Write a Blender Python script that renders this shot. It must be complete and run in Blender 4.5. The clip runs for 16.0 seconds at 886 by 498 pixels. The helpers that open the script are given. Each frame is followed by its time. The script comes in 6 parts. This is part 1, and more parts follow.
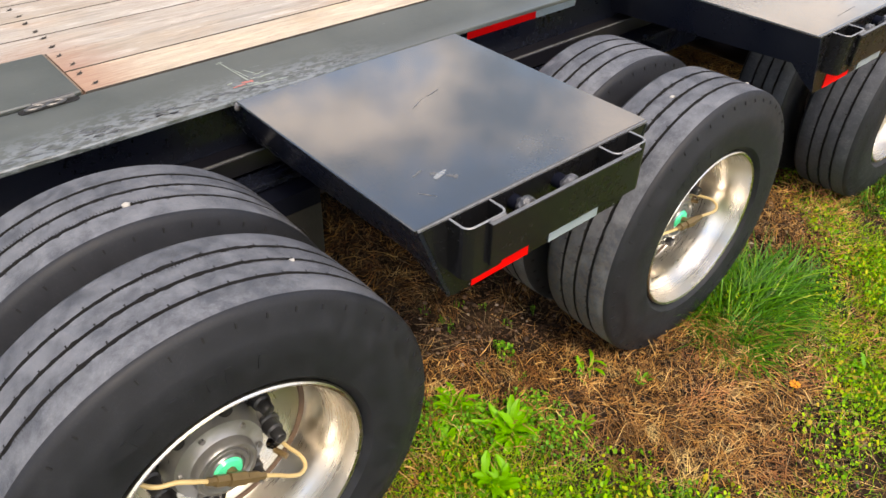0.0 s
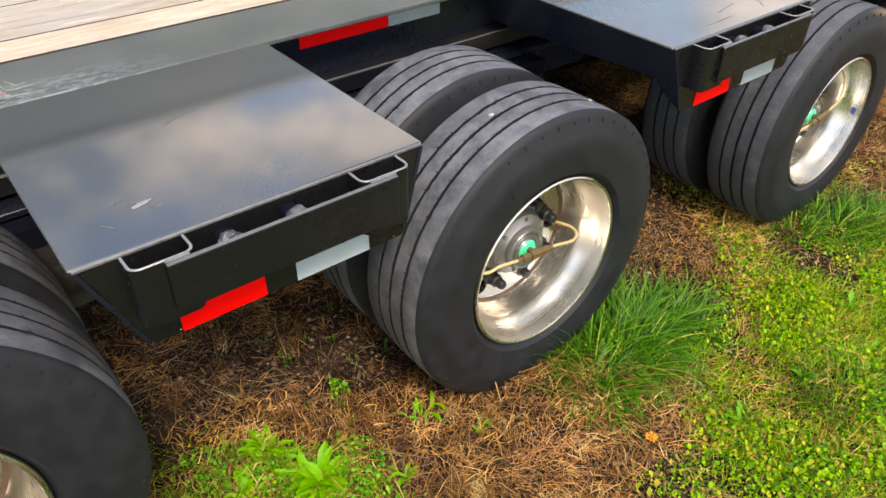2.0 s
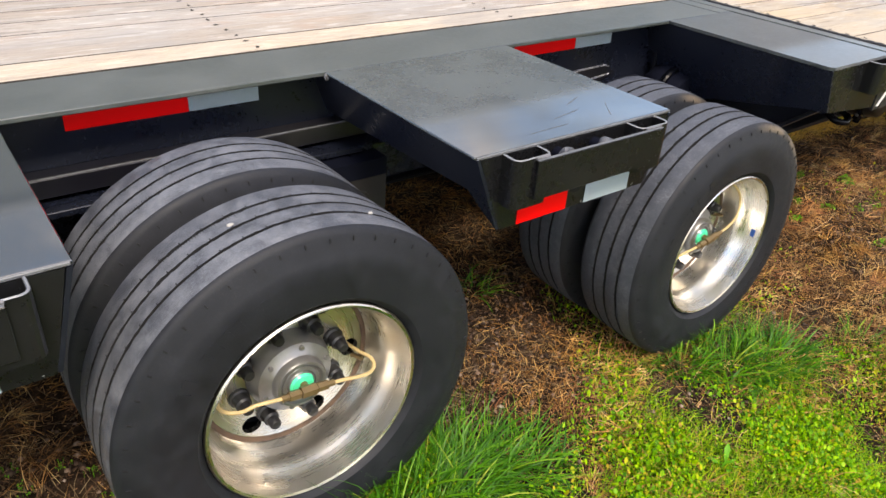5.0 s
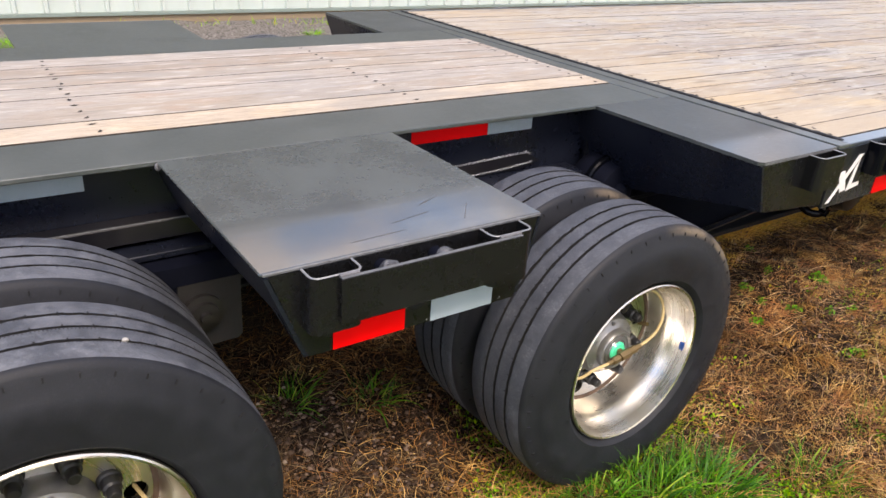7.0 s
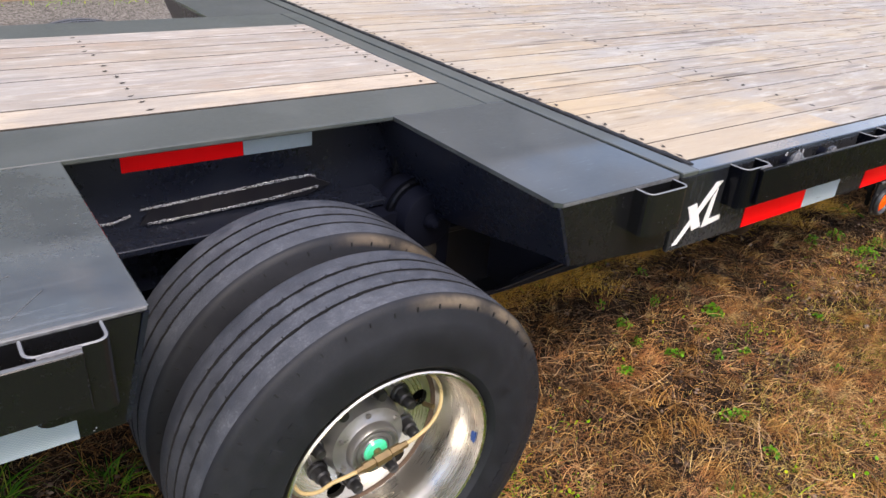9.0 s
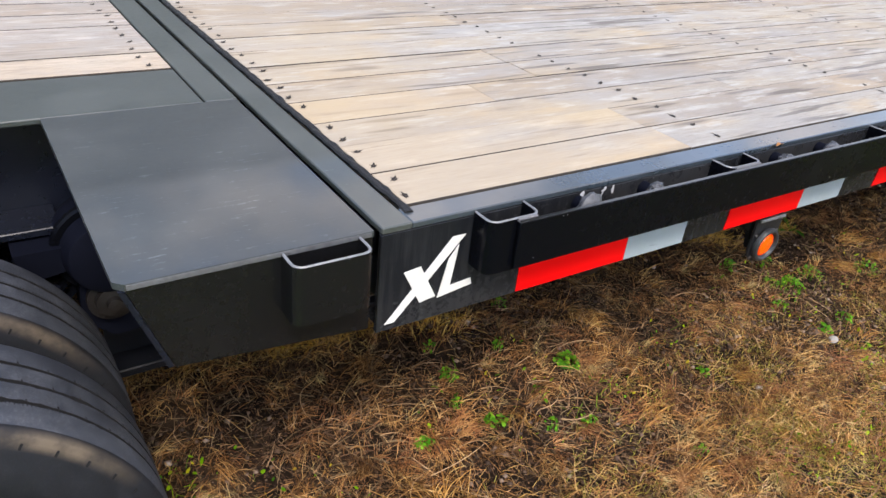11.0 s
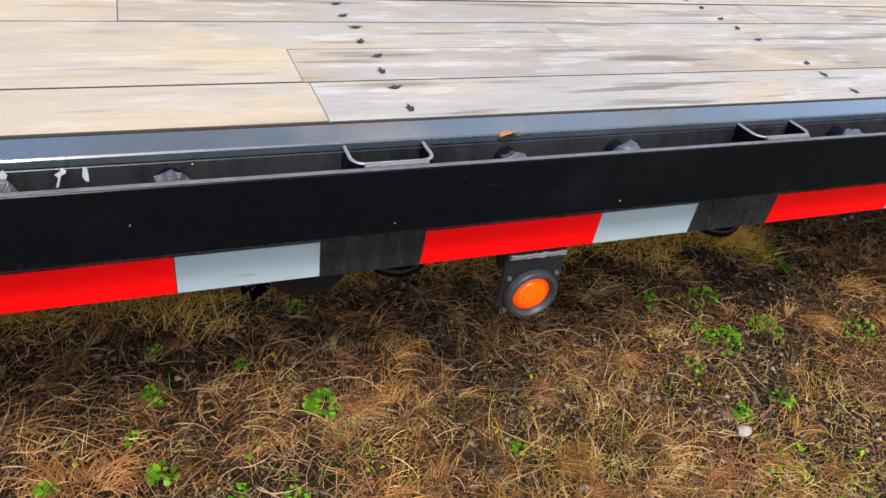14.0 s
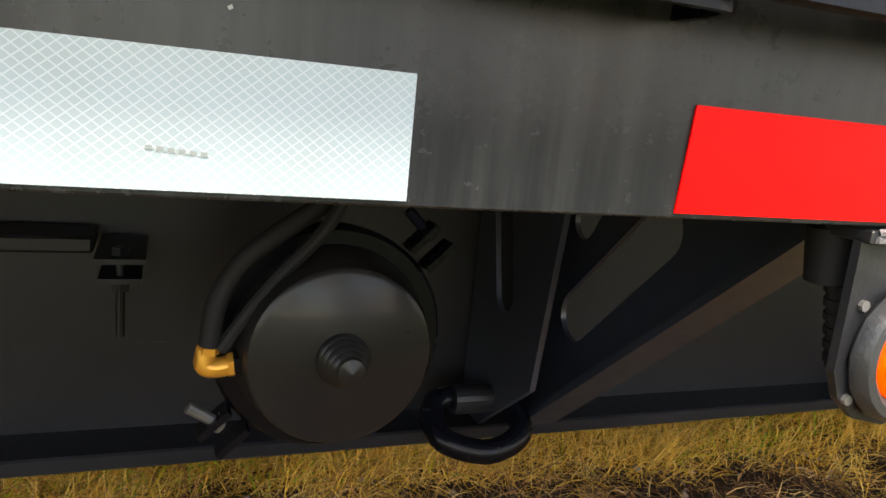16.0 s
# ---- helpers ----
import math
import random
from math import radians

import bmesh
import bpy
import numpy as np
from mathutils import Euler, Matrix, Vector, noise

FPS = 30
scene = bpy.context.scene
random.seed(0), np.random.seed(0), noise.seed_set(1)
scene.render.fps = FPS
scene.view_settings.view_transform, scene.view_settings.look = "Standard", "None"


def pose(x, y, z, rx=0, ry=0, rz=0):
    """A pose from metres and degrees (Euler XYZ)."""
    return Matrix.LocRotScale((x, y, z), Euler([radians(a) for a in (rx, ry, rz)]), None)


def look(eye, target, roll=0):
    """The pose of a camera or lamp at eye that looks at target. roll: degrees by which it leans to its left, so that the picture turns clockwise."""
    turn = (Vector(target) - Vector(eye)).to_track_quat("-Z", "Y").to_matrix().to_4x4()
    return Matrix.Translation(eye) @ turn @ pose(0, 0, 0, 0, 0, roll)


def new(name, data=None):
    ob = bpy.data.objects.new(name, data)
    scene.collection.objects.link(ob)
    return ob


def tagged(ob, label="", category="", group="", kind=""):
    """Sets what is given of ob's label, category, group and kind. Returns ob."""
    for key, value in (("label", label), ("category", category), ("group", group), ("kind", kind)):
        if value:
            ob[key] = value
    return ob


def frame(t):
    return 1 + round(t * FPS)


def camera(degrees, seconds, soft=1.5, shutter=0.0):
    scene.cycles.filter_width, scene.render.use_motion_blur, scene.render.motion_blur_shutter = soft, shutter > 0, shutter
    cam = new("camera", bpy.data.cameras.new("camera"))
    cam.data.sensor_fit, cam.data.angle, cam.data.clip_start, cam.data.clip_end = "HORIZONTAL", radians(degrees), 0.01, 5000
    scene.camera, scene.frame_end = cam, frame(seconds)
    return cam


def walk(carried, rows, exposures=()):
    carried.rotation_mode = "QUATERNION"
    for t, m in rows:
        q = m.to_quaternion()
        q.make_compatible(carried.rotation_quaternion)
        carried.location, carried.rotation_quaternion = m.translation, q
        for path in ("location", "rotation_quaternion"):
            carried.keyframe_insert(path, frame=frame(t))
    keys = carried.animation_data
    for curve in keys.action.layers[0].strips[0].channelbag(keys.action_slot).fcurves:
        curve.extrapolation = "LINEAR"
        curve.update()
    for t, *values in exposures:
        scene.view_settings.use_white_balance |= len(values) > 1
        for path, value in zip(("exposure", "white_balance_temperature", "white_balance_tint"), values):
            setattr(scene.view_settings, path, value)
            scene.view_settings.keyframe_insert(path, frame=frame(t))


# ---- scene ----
cam = camera(62.6, 16.0)
PATH = [
    (0, (-4.02, -0.744, 1.654), (-2.966, 0.439, 0.434), 1.4),
    (0.5, (-3.901, -0.734, 1.648), (-2.755, 0.419, 0.482), 1.5),
    (1, (-3.77, -0.799, 1.636), (-2.659, 0.443, 0.53), -0.2),
    (1.5, (-3.611, -0.883, 1.616), (-2.591, 0.441, 0.518), -0.9),
    (2, (-3.504, -0.94, 1.594), (-2.497, 0.301, 0.391), 0.8),
    (2.5, (-3.422, -0.971, 1.573), (-2.402, 0.203, 0.315), 2.1),
    (3, (-3.284, -0.947, 1.523), (-2.231, 0.195, 0.264), 2.8),
    (3.5, (-3.168, -0.938, 1.505), (-2.078, 0.22, 0.292), 3.0),
    (4, (-3.098, -0.944, 1.521), (-1.999, 0.262, 0.364), 3.3),
    (4.2, (-3.064, -0.956, 1.526), (-1.969, 0.279, 0.396), 3.5),
    (6.3, (-2.628, -1.026, 1.528), (-1.569, 0.416, 0.634), 4.7),
    (6.5, (-2.569, -1.025, 1.528), (-1.512, 0.426, 0.645), 4.6),
    (7, (-2.426, -1.01, 1.517), (-1.362, 0.447, 0.655), 4.2),
    (7.5, (-2.219, -1.025, 1.512), (-1.146, 0.428, 0.652), 4.0),
    (8, (-2.049, -1.014, 1.51), (-0.969, 0.432, 0.647), 3.9),
    (8.5, (-1.832, -0.964, 1.493), (-0.759, 0.472, 0.606), 4.1),
    (9, (-1.634, -0.909, 1.504), (-0.559, 0.508, 0.591), 4.5),
    (9.5, (-1.398, -0.912, 1.493), (-0.321, 0.489, 0.556), 5.1),
    (9.7, (-1.297, -0.919, 1.497), (-0.218, 0.474, 0.551), 5.3),
    (11.8, (-0.382, -0.797, 1.458), (0.554, 0.622, 0.404), 7.1),
    (12, (-0.258, -0.818, 1.437), (0.656, 0.604, 0.369), 7.3),
    (12.5, (-0.065, -0.85, 1.434), (0.779, 0.593, 0.336), 7.5),
    (13, (0.037, -0.817, 1.427), (0.811, 0.646, 0.304), 7.5),
    (13.5, (0.142, -0.781, 1.422), (0.867, 0.702, 0.293), 7.6),
    (14, (0.274, -0.76, 1.35), (0.977, 0.734, 0.22), 8.4),
    (14.3, (0.337, -0.719, 1.189), (1.018, 0.819, 0.108), 8.9),
    (14.5, (0.354, -0.634, 1.078), (1.049, 0.923, 0.033), 8.6),
    (15, (0.367, -0.471, 0.856), (1.122, 1.223, 0.107), 8.3),
    (15.5, (0.368, -0.347, 0.822), (1.155, 1.43, 0.351), 7.3),
    (16, (0.358, -0.299, 0.8), (1.082, 1.521, 0.397), 5.7),
]
walk(cam, [(t, look(eye, target, roll)) for t, eye, target, roll in PATH], [(0, 0.42, 7650, 14), (2, 0.46, 7500, 13), (4.2, 0.50, 7250, 12), (6.5, 0.36, 7250, 18), (9, 0.33, 6900, 18), (12, 0.28, 6550, 12), (14.2, 0.36, 6650, 12), (14.5, 0.66, 6750, 12), (15, 1.08, 6900, 12), (15.5, 1.28, 7500, 11), (16, 1.40, 7600, 11)])

# ---- light ----
world = bpy.data.worlds.new("overcast_sky")
scene.world = world
world.use_nodes = True
_nt = world.node_tree
_nt.nodes.clear()
_out = _nt.nodes.new("ShaderNodeOutputWorld")
_bg = _nt.nodes.new("ShaderNodeBackground")
_sky = _nt.nodes.new("ShaderNodeTexSky")
_sky.sky_type = "NISHITA"
_sky.sun_disc = False
SUN_EL, SUN_ROT = radians(54), radians(190)
_sky.sun_elevation, _sky.sun_rotation = SUN_EL, SUN_ROT
_sky.dust_density = 0.8
_tc = _nt.nodes.new("ShaderNodeTexCoord")
_mp = _nt.nodes.new("ShaderNodeMapping")
_mp.inputs["Location"].default_value = (2.62, 4.74, 1.03)
_mp.inputs["Scale"].default_value = (1.0, 1.0, 1.8)
_nt.links.new(_tc.outputs["Generated"], _mp.inputs["Vector"])


def _sky_noise(scale, detail, lo, hi, c0, c1):
    k = _nt.nodes.new("ShaderNodeTexNoise")
    k.inputs["Scale"].default_value, k.inputs["Detail"].default_value, k.inputs["Roughness"].default_value = scale, detail, 0.55
    q = _nt.nodes.new("ShaderNodeValToRGB")
    q.color_ramp.elements[0].position, q.color_ramp.elements[1].position = lo, hi
    q.color_ramp.elements[0].color, q.color_ramp.elements[1].color = (*c0, 1), (*c1, 1)
    _nt.links.new(_mp.outputs[0], k.inputs["Vector"])
    _nt.links.new(k.outputs["Fac"], q.inputs["Fac"])
    return q.outputs["Color"]


# broken cloud: white sunlit tops, grey bases, blue gaps
_cover = _sky_noise(3.0, 8, 0.45, 0.55, (0, 0, 0), (1, 1, 1))
_shade = _sky_noise(5.0, 6, 0.40, 0.62, (0.20, 0.25, 0.33), (1.0, 0.90, 0.83))
_cloud = _nt.nodes.new("ShaderNodeVectorMath")
_cloud.operation = "SCALE"
_cloud.inputs["Scale"].default_value = 20.0
_nt.links.new(_shade, _cloud.inputs[0])
_mx = _nt.nodes.new("ShaderNodeMix")
_mx.data_type = "RGBA"
_nt.links.new(_cover, _mx.inputs[0])
_veil = _nt.nodes.new("ShaderNodeVectorMath")
_veil.operation = "SCALE"
_veil.inputs["Scale"].default_value = 3.8
_nt.links.new(_sky.outputs["Color"], _veil.inputs[0])
_nt.links.new(_veil.outputs[0], _mx.inputs[6])
_nt.links.new(_cloud.outputs[0], _mx.inputs[7])
_nt.links.new(_mx.outputs[2], _bg.inputs["Color"])
_bg.inputs["Strength"].default_value = 0.10
_nt.links.new(_bg.outputs["Background"], _out.inputs["Surface"])

sun_data = bpy.data.lights.new("sun", "SUN")
sun_data.energy, sun_data.angle, sun_data.color = 3.0, radians(14), (1.0, 0.94, 0.85)
sun = new("sun", sun_data)
sun.matrix_world = look((-3.0, -9.3, 13.4), (0, 0, 0))


# ---- materials ----
def material(name):
    m = bpy.data.materials.new(name)
    m.use_nodes = True
    return m, m.node_tree.nodes, m.node_tree.links, m.node_tree.nodes["Principled BSDF"]


def coords(n, l, scale=(1, 1, 1)):
    t = n.new("ShaderNodeNewGeometry")
    k = n.new("ShaderNodeMapping")
    k.inputs["Scale"].default_value = scale
    l.new(t.outputs["Position"], k.inputs["Vector"])
    return k.outputs["Vector"]


def obj_coords(n, l, scale=(1, 1, 1)):
    t = n.new("ShaderNodeTexCoord")
    k = n.new("ShaderNodeMapping")
    k.inputs["Scale"].default_value = scale
    l.new(t.outputs["Object"], k.inputs["Vector"])
    return k.outputs["Vector"]


def noise_tex(n, l, vec, scale, detail=4.0, rough=0.55):
    t = n.new("ShaderNodeTexNoise")
    t.inputs["Scale"].default_value, t.inputs["Detail"].default_value, t.inputs["Roughness"].default_value = scale, detail, rough
    l.new(vec, t.inputs["Vector"])
    return t.outputs["Fac"]


def ramp(n, l, fac, stops):
    r = n.new("ShaderNodeValToRGB")
    el = r.color_ramp.elements
    while len(el) < len(stops):
        el.new(0.5)
    for e, (p, c) in zip(el, stops):
        e.position = p
        e.color = (*c, 1) if not isinstance(c, (int, float)) else (c, c, c, 1)
    l.new(fac, r.inputs["Fac"])
    return r.outputs["Color"]


def mixc(n, l, fac, a, b, blend="MIX"):
    m = n.new("ShaderNodeMix")
    m.data_type, m.blend_type = "RGBA", blend
    for sock, v in ((0, fac), (6, a), (7, b)):
        if isinstance(v, (int, float)):
            m.inputs[sock].default_value = v if sock == 0 else (v, v, v, 1)
        elif isinstance(v, tuple):
            m.inputs[sock].default_value = (*v, 1)
        else:
            l.new(v, m.inputs[sock])
    return m.outputs[2]


def bump(n, l, b, height, strength=0.3, dist=0.002):
    k = n.new("ShaderNodeBump")
    k.inputs["Strength"].default_value, k.inputs["Distance"].default_value = strength, dist
    l.new(height, k.inputs["Height"])
    l.new(k.outputs["Normal"], b.inputs["Normal"])


def paint(name, base, dust, dust_lo, dust_hi, r_lo, r_hi, scale=3.0, spec=0.5, coat=0.0, wear=0.70, streak=0.0):
    """Painted steel with dust patches, fine scuffs and varied gloss."""
    m, n, l, b = material(name)
    v = coords(n, l)
    big = noise_tex(n, l, v, scale, 6, 0.6)
    fine = noise_tex(n, l, v, 60, 4, 0.7)
    scuff = noise_tex(n, l, coords(n, l, (6, 90, 90)), 2.0, 3, 0.6)
    d = ramp(n, l, big, [(dust_lo, 0.0), (dust_hi, 1.0)])
    d2 = mixc(n, l, ramp(n, l, fine, [(0.25, 0.35), (0.75, 0.75)]), 0.0, d)
    c = mixc(n, l, d2, base, dust)
    s = ramp(n, l, mixc(n, l, 0.45, scuff, fine), [(wear - 0.06, 0.0), (wear + 0.03, 0.6)])
    c = mixc(n, l, s, c, tuple(min(1, x * 4 + 0.05) for x in base))
    if streak:
        run = noise_tex(n, l, coords(n, l, (38, 38, 3)), 1.6, 5, 0.65)
        c = mixc(n, l, ramp(n, l, mixc(n, l, 0.4, run, big), [(0.44, 0.0), (0.62, streak)]), c, dust)
    l.new(c, b.inputs["Base Color"])
    l.new(ramp(n, l, mixc(n, l, 0.35, big, fine), [(0.3, r_lo), (0.7, r_hi)]), b.inputs["Roughness"])
    bump(n, l, b, mixc(n, l, 0.3, noise_tex(n, l, v, 140, 2), big), 0.05, 0.002)
    b.inputs["Specular IOR Level"].default_value = spec
    b.inputs["Coat Weight"].default_value, b.inputs["Coat Roughness"].default_value, b.inputs["Coat IOR"].default_value = coat, 0.05, 1.6
    return m


BLACK = paint("black_gloss_paint", (0.0026, 0.0030, 0.0048), (0.026, 0.028, 0.032), 0.62, 1.0, 0.14, 0.34, 3.0, 0.12, 0.0)
OUTER = paint("greyed_black_face_paint", (0.0068, 0.0070, 0.0080), (0.030, 0.031, 0.033), 0.55, 1.0, 0.16, 0.36, 3.0, 0.42, 0.0)
PLATE = paint("black_deck_plate_paint", (0.015, 0.021, 0.026), (0.062, 0.074, 0.080), 0.55, 0.95, 0.16, 0.30, 4.0, 0.6, 1.0)
STRIP = paint("worn_grey_black_steel_paint", (0.044, 0.053, 0.050), (0.12, 0.130, 0.120), 0.42, 0.8, 0.30, 0.46, 5.0, 0.6, 0.30, 0.67)


def wear_band(m, y1, x1):
    """Mottled bare patches where boots and chains rub the edge of the plate."""
    n, l, b = m.node_tree.nodes, m.node_tree.links, m.node_tree.nodes["Principled BSDF"]
    old = b.inputs["Base Color"].links[0].from_socket
    v = coords(n, l)
    sp = n.new("ShaderNodeSeparateXYZ")
    l.new(v, sp.inputs[0])
    masks = []
    for axis, lo, hi in (("Y", y1, y1 - 0.07), ("X", x1, x1 - 0.25)):
        k = n.new("ShaderNodeMapRange")
        for i, q in enumerate((lo, hi, 0.0, 1.0)):
            k.inputs[i + 1].default_value = q
        l.new(sp.outputs[axis], k.inputs[0])
        masks.append(k.outputs[0])
    chips = ramp(n, l, noise_tex(n, l, coords(n, l, (0.55, 1.0, 1.0)), 60, 6, 0.7), [(0.46, 0.0), (0.54, 0.85)])
    both = mixc(n, l, mixc(n, l, masks[0], 0.0, masks[1]), 0.0, chips)
    l.new(mixc(n, l, both, old, (0.150, 0.172, 0.185)), b.inputs["Base Color"])


wear_band(STRIP, 0.735, -2.95)
GIRDER_PAINT = paint("navy_black_frame_paint", (0.0075, 0.0095, 0.0170), (0.034, 0.037, 0.043), 0.55, 1.0, 0.18, 0.38, 3.0, 0.45, 0.0)
# blue in this base colour stands in for reflected sky
EDGE_BLUE = paint("sky_tinted_deck_edge_paint", (0.036, 0.048, 0.060), (0.11, 0.125, 0.132), 0.46, 0.85, 0.22, 0.40, 5.0, 0.6, 0.7, 0.70)
FACE = paint("dusty_black_channel_paint", (0.0110, 0.0122, 0.0150), (0.070, 0.071, 0.073), 0.50, 1.0, 0.16, 0.36, 3.0, 0.24, 0.0, 0.70, 0.30)
GLOSS = paint("gloss_black_enamel", (0.0080, 0.0080, 0.0088), (0.028, 0.026, 0.025), 0.45, 0.9, 0.26, 0.36, 5.0, 0.16, 0.05)


def wiped_plate():
    """Dusty black plate, rubbed dark and streaked along its outer edge."""
    m = paint("dusty_black_deck_plate_paint", (0.020, 0.025, 0.027), (0.112, 0.134, 0.132), 0.34, 0.76, 0.20, 0.36, 4.0, 0.6, 0.6, 0.80)
    n, l, b = m.node_tree.nodes, m.node_tree.links, m.node_tree.nodes["Principled BSDF"]
    old = b.inputs["Base Color"].links[0].from_socket
    v = coords(n, l)
    warp = noise_tex(n, l, v, 5.0, 5, 0.6)
    sp = n.new("ShaderNodeSeparateXYZ")
    l.new(v, sp.inputs[0])
    add = n.new("ShaderNodeMath")
    add.operation = "MULTIPLY_ADD"
    l.new(warp, add.inputs[0])
    add.inputs[1].default_value = 0.30
    l.new(sp.outputs["Y"], add.inputs[2])
    rubbed = ramp(n, l, add.outputs[0], [(0.17, 0.0), (0.22, 0.6), (0.28, 0.35), (0.38, 0.0)])
    c = mixc(n, l, rubbed, old, (0.012, 0.015, 0.018))
    tilt = n.new("ShaderNodeMapping")
    tilt.inputs["Rotation"].default_value = (0, 0, 0.25)
    tilt.inputs["Scale"].default_value = (3.0, 38.0, 1.0)
    l.new(v, tilt.inputs["Vector"])
    streaks = noise_tex(n, l, tilt.outputs[0], 2.2, 6, 0.7)
    near = ramp(n, l, add.outputs[0], [(0.12, 0.32), (0.30, 0.14), (0.45, 0.0)])
    light = mixc(n, l, ramp(n, l, streaks, [(0.52, 0.0), (0.68, 1.0)]), 0.0, near)
    c = mixc(n, l, light, c, (0.17, 0.19, 0.21))
    l.new(c, b.inputs["Base Color"])
    dull = b.inputs["Roughness"].links[0].from_socket
    l.new(mixc(n, l, ramp(n, l, add.outputs[0], [(0.20, 0.9), (0.42, 0.0)]), dull, 0.13), b.inputs["Roughness"])
    return m


PLATE_DUSTY = wiped_plate()
STRIP_GLOSS = paint("worn_glossy_grey_black_paint", (0.028, 0.034, 0.036), (0.10, 0.105, 0.10), 0.45, 0.85, 0.30, 0.46, 5.0, 0.6, 0.40, 0.64)
UNDER = paint("dusty_black_frame_paint", (0.006, 0.006, 0.009), (0.045, 0.041, 0.037), 0.50, 0.95, 0.25, 0.45)
BEAM = paint("road_dusty_black_beam_paint", (0.0050, 0.0058, 0.0085), (0.0160, 0.0172, 0.0210), 0.38, 0.75, 0.30, 0.5, 3.0, 0.22)


def plain(name, color, rough, metal=0.0, bumps=0.0, var=0.15, scale=25.0):
    m, n, l, b = material(name)
    v = coords(n, l)
    f = noise_tex(n, l, v, scale, 5, 0.6)
    l.new(mixc(n, l, f, tuple(x * (1 - var) for x in color), tuple(min(1, x * (1 + var)) for x in color)), b.inputs["Base Color"])
    l.new(ramp(n, l, f, [(0.3, max(0, rough - 0.08)), (0.7, min(1, rough + 0.08))]), b.inputs["Roughness"])
    b.inputs["Metallic"].default_value = metal
    if bumps:
        bump(n, l, b, noise_tex(n, l, v, scale * 4, 3), bumps, 0.002)
    return m


RED_TAPE = plain("red_reflective_tape", (0.86, 0.002, 0.003), 0.5, 0, 0, 0.04)
RED_TAPE.node_tree.nodes["Principled BSDF"].inputs["Specular IOR Level"].default_value = 0.12
AMBER = plain("amber_lens", (1.0, 0.112, 0.001), 0.25, 0, 0, 0.05)
LOGO = plain("silver_white_decal", (0.72, 0.71, 0.69), 0.4)
WELD = plain("bare_weld_bead", (0.15, 0.15, 0.16), 0.5, 0.3, 0.8, 0.6, 120)
BRASS = plain("aged_brass", (0.17, 0.115, 0.05), 0.4, 0.4, 0.2, 0.3, 60)
HOSE = plain("tan_air_hose", (0.50, 0.37, 0.17), 0.45, 0, 0, 0.25, 40)
GREEN_CAP = plain("translucent_green_cap", (0.05, 0.72, 0.36), 0.25)
NUT = plain("black_nut_cover", (0.012, 0.012, 0.013), 0.4)
STEEL = plain("grey_cast_steel", (0.25, 0.245, 0.24), 0.35, 0.7, 0.2, 0.25, 30)
BLACK_HOSE = plain("black_rubber_hose", (0.006, 0.006, 0.007), 0.7)
BLACK_HOSE.node_tree.nodes["Principled BSDF"].inputs["Specular IOR Level"].default_value = 0.22
ORANGE_FIT = plain("golden_brass_fitting", (0.52, 0.25, 0.035), 0.32, 0.5)
DARK_STEEL = plain("dusty_dark_steel", (0.09, 0.09, 0.09), 0.4, 0.5, 0.2, 0.4, 60)
STICKER = plain("blue_sticker", (0.03, 0.10, 0.36), 0.4)
STONE = plain("pale_stone", (0.35, 0.335, 0.305), 0.8, 0, 0.5, 0.3, 30)
WORN = plain("worn_grey_steel_edge", (0.125, 0.13, 0.137), 0.48, 0.25, 0.5, 0.7, 70)
RIM_EDGE = plain("rubbed_steel_rim", (0.24, 0.245, 0.255), 0.42, 0.35, 0.4, 0.5, 90)
# black darkened to put shade into the colour of spools and underparts
SHADED = plain("shade_dark_black_steel", (0.0045, 0.0055, 0.011), 0.7)
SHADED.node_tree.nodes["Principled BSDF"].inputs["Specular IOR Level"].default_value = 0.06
ROUGH_WELD = plain("rough_grey_weld", (0.105, 0.108, 0.115), 0.32, 0.55, 1.0, 1.0, 110)
BOLT = plain("rusted_deck_bolt", (0.022, 0.016, 0.012), 0.8, 0.0, 0.3, 0.5, 200)
PRINT = plain("grey_print", (0.22, 0.25, 0.25), 0.5)
GRIME = plain("rusty_road_grime", (0.085, 0.050, 0.030), 0.75, 0, 0.6, 0.7, 45)
# near-black for flat pieces that stand in for the shade inside holes
HOLE = plain("hollow_shade_black", (0.004, 0.004, 0.004), 0.9)


def white_tape():
    m, n, l, b = material("white_reflective_tape")
    g = n.new("ShaderNodeNewGeometry")
    sp = n.new("ShaderNodeSeparateXYZ")
    l.new(g.outputs["Position"], sp.inputs[0])

    def math_(op, a, c):
        k = n.new("ShaderNodeMath")
        k.operation = op
        for i, v in enumerate((a, c)):
            if isinstance(v, (int, float)):
                k.inputs[i].default_value = v
            else:
                l.new(v, k.inputs[i])
        return k.outputs[0]

    lines = []
    for s in (1.0, -1.0):
        u = math_("ADD", sp.outputs["X"], math_("MULTIPLY", sp.outputs["Z"], s * 1.25))
        lines.append(math_("GREATER_THAN", math_("FRACT", math_("MULTIPLY", u, 178.0), 0.0), 0.83))
    lat = math_("MAXIMUM", lines[0], lines[1])
    f = noise_tex(n, l, g.outputs["Position"], 14, 4)
    cell = ramp(n, l, f, [(0.3, (0.26, 0.325, 0.345)), (0.6, (0.295, 0.365, 0.41)), (0.8, (0.34, 0.35, 0.33))])
    l.new(mixc(n, l, lat, cell, (0.385, 0.44, 0.475)), b.inputs["Base Color"])
    b.inputs["Roughness"].default_value = 0.3
    return m


WHITE_TAPE = white_tape()


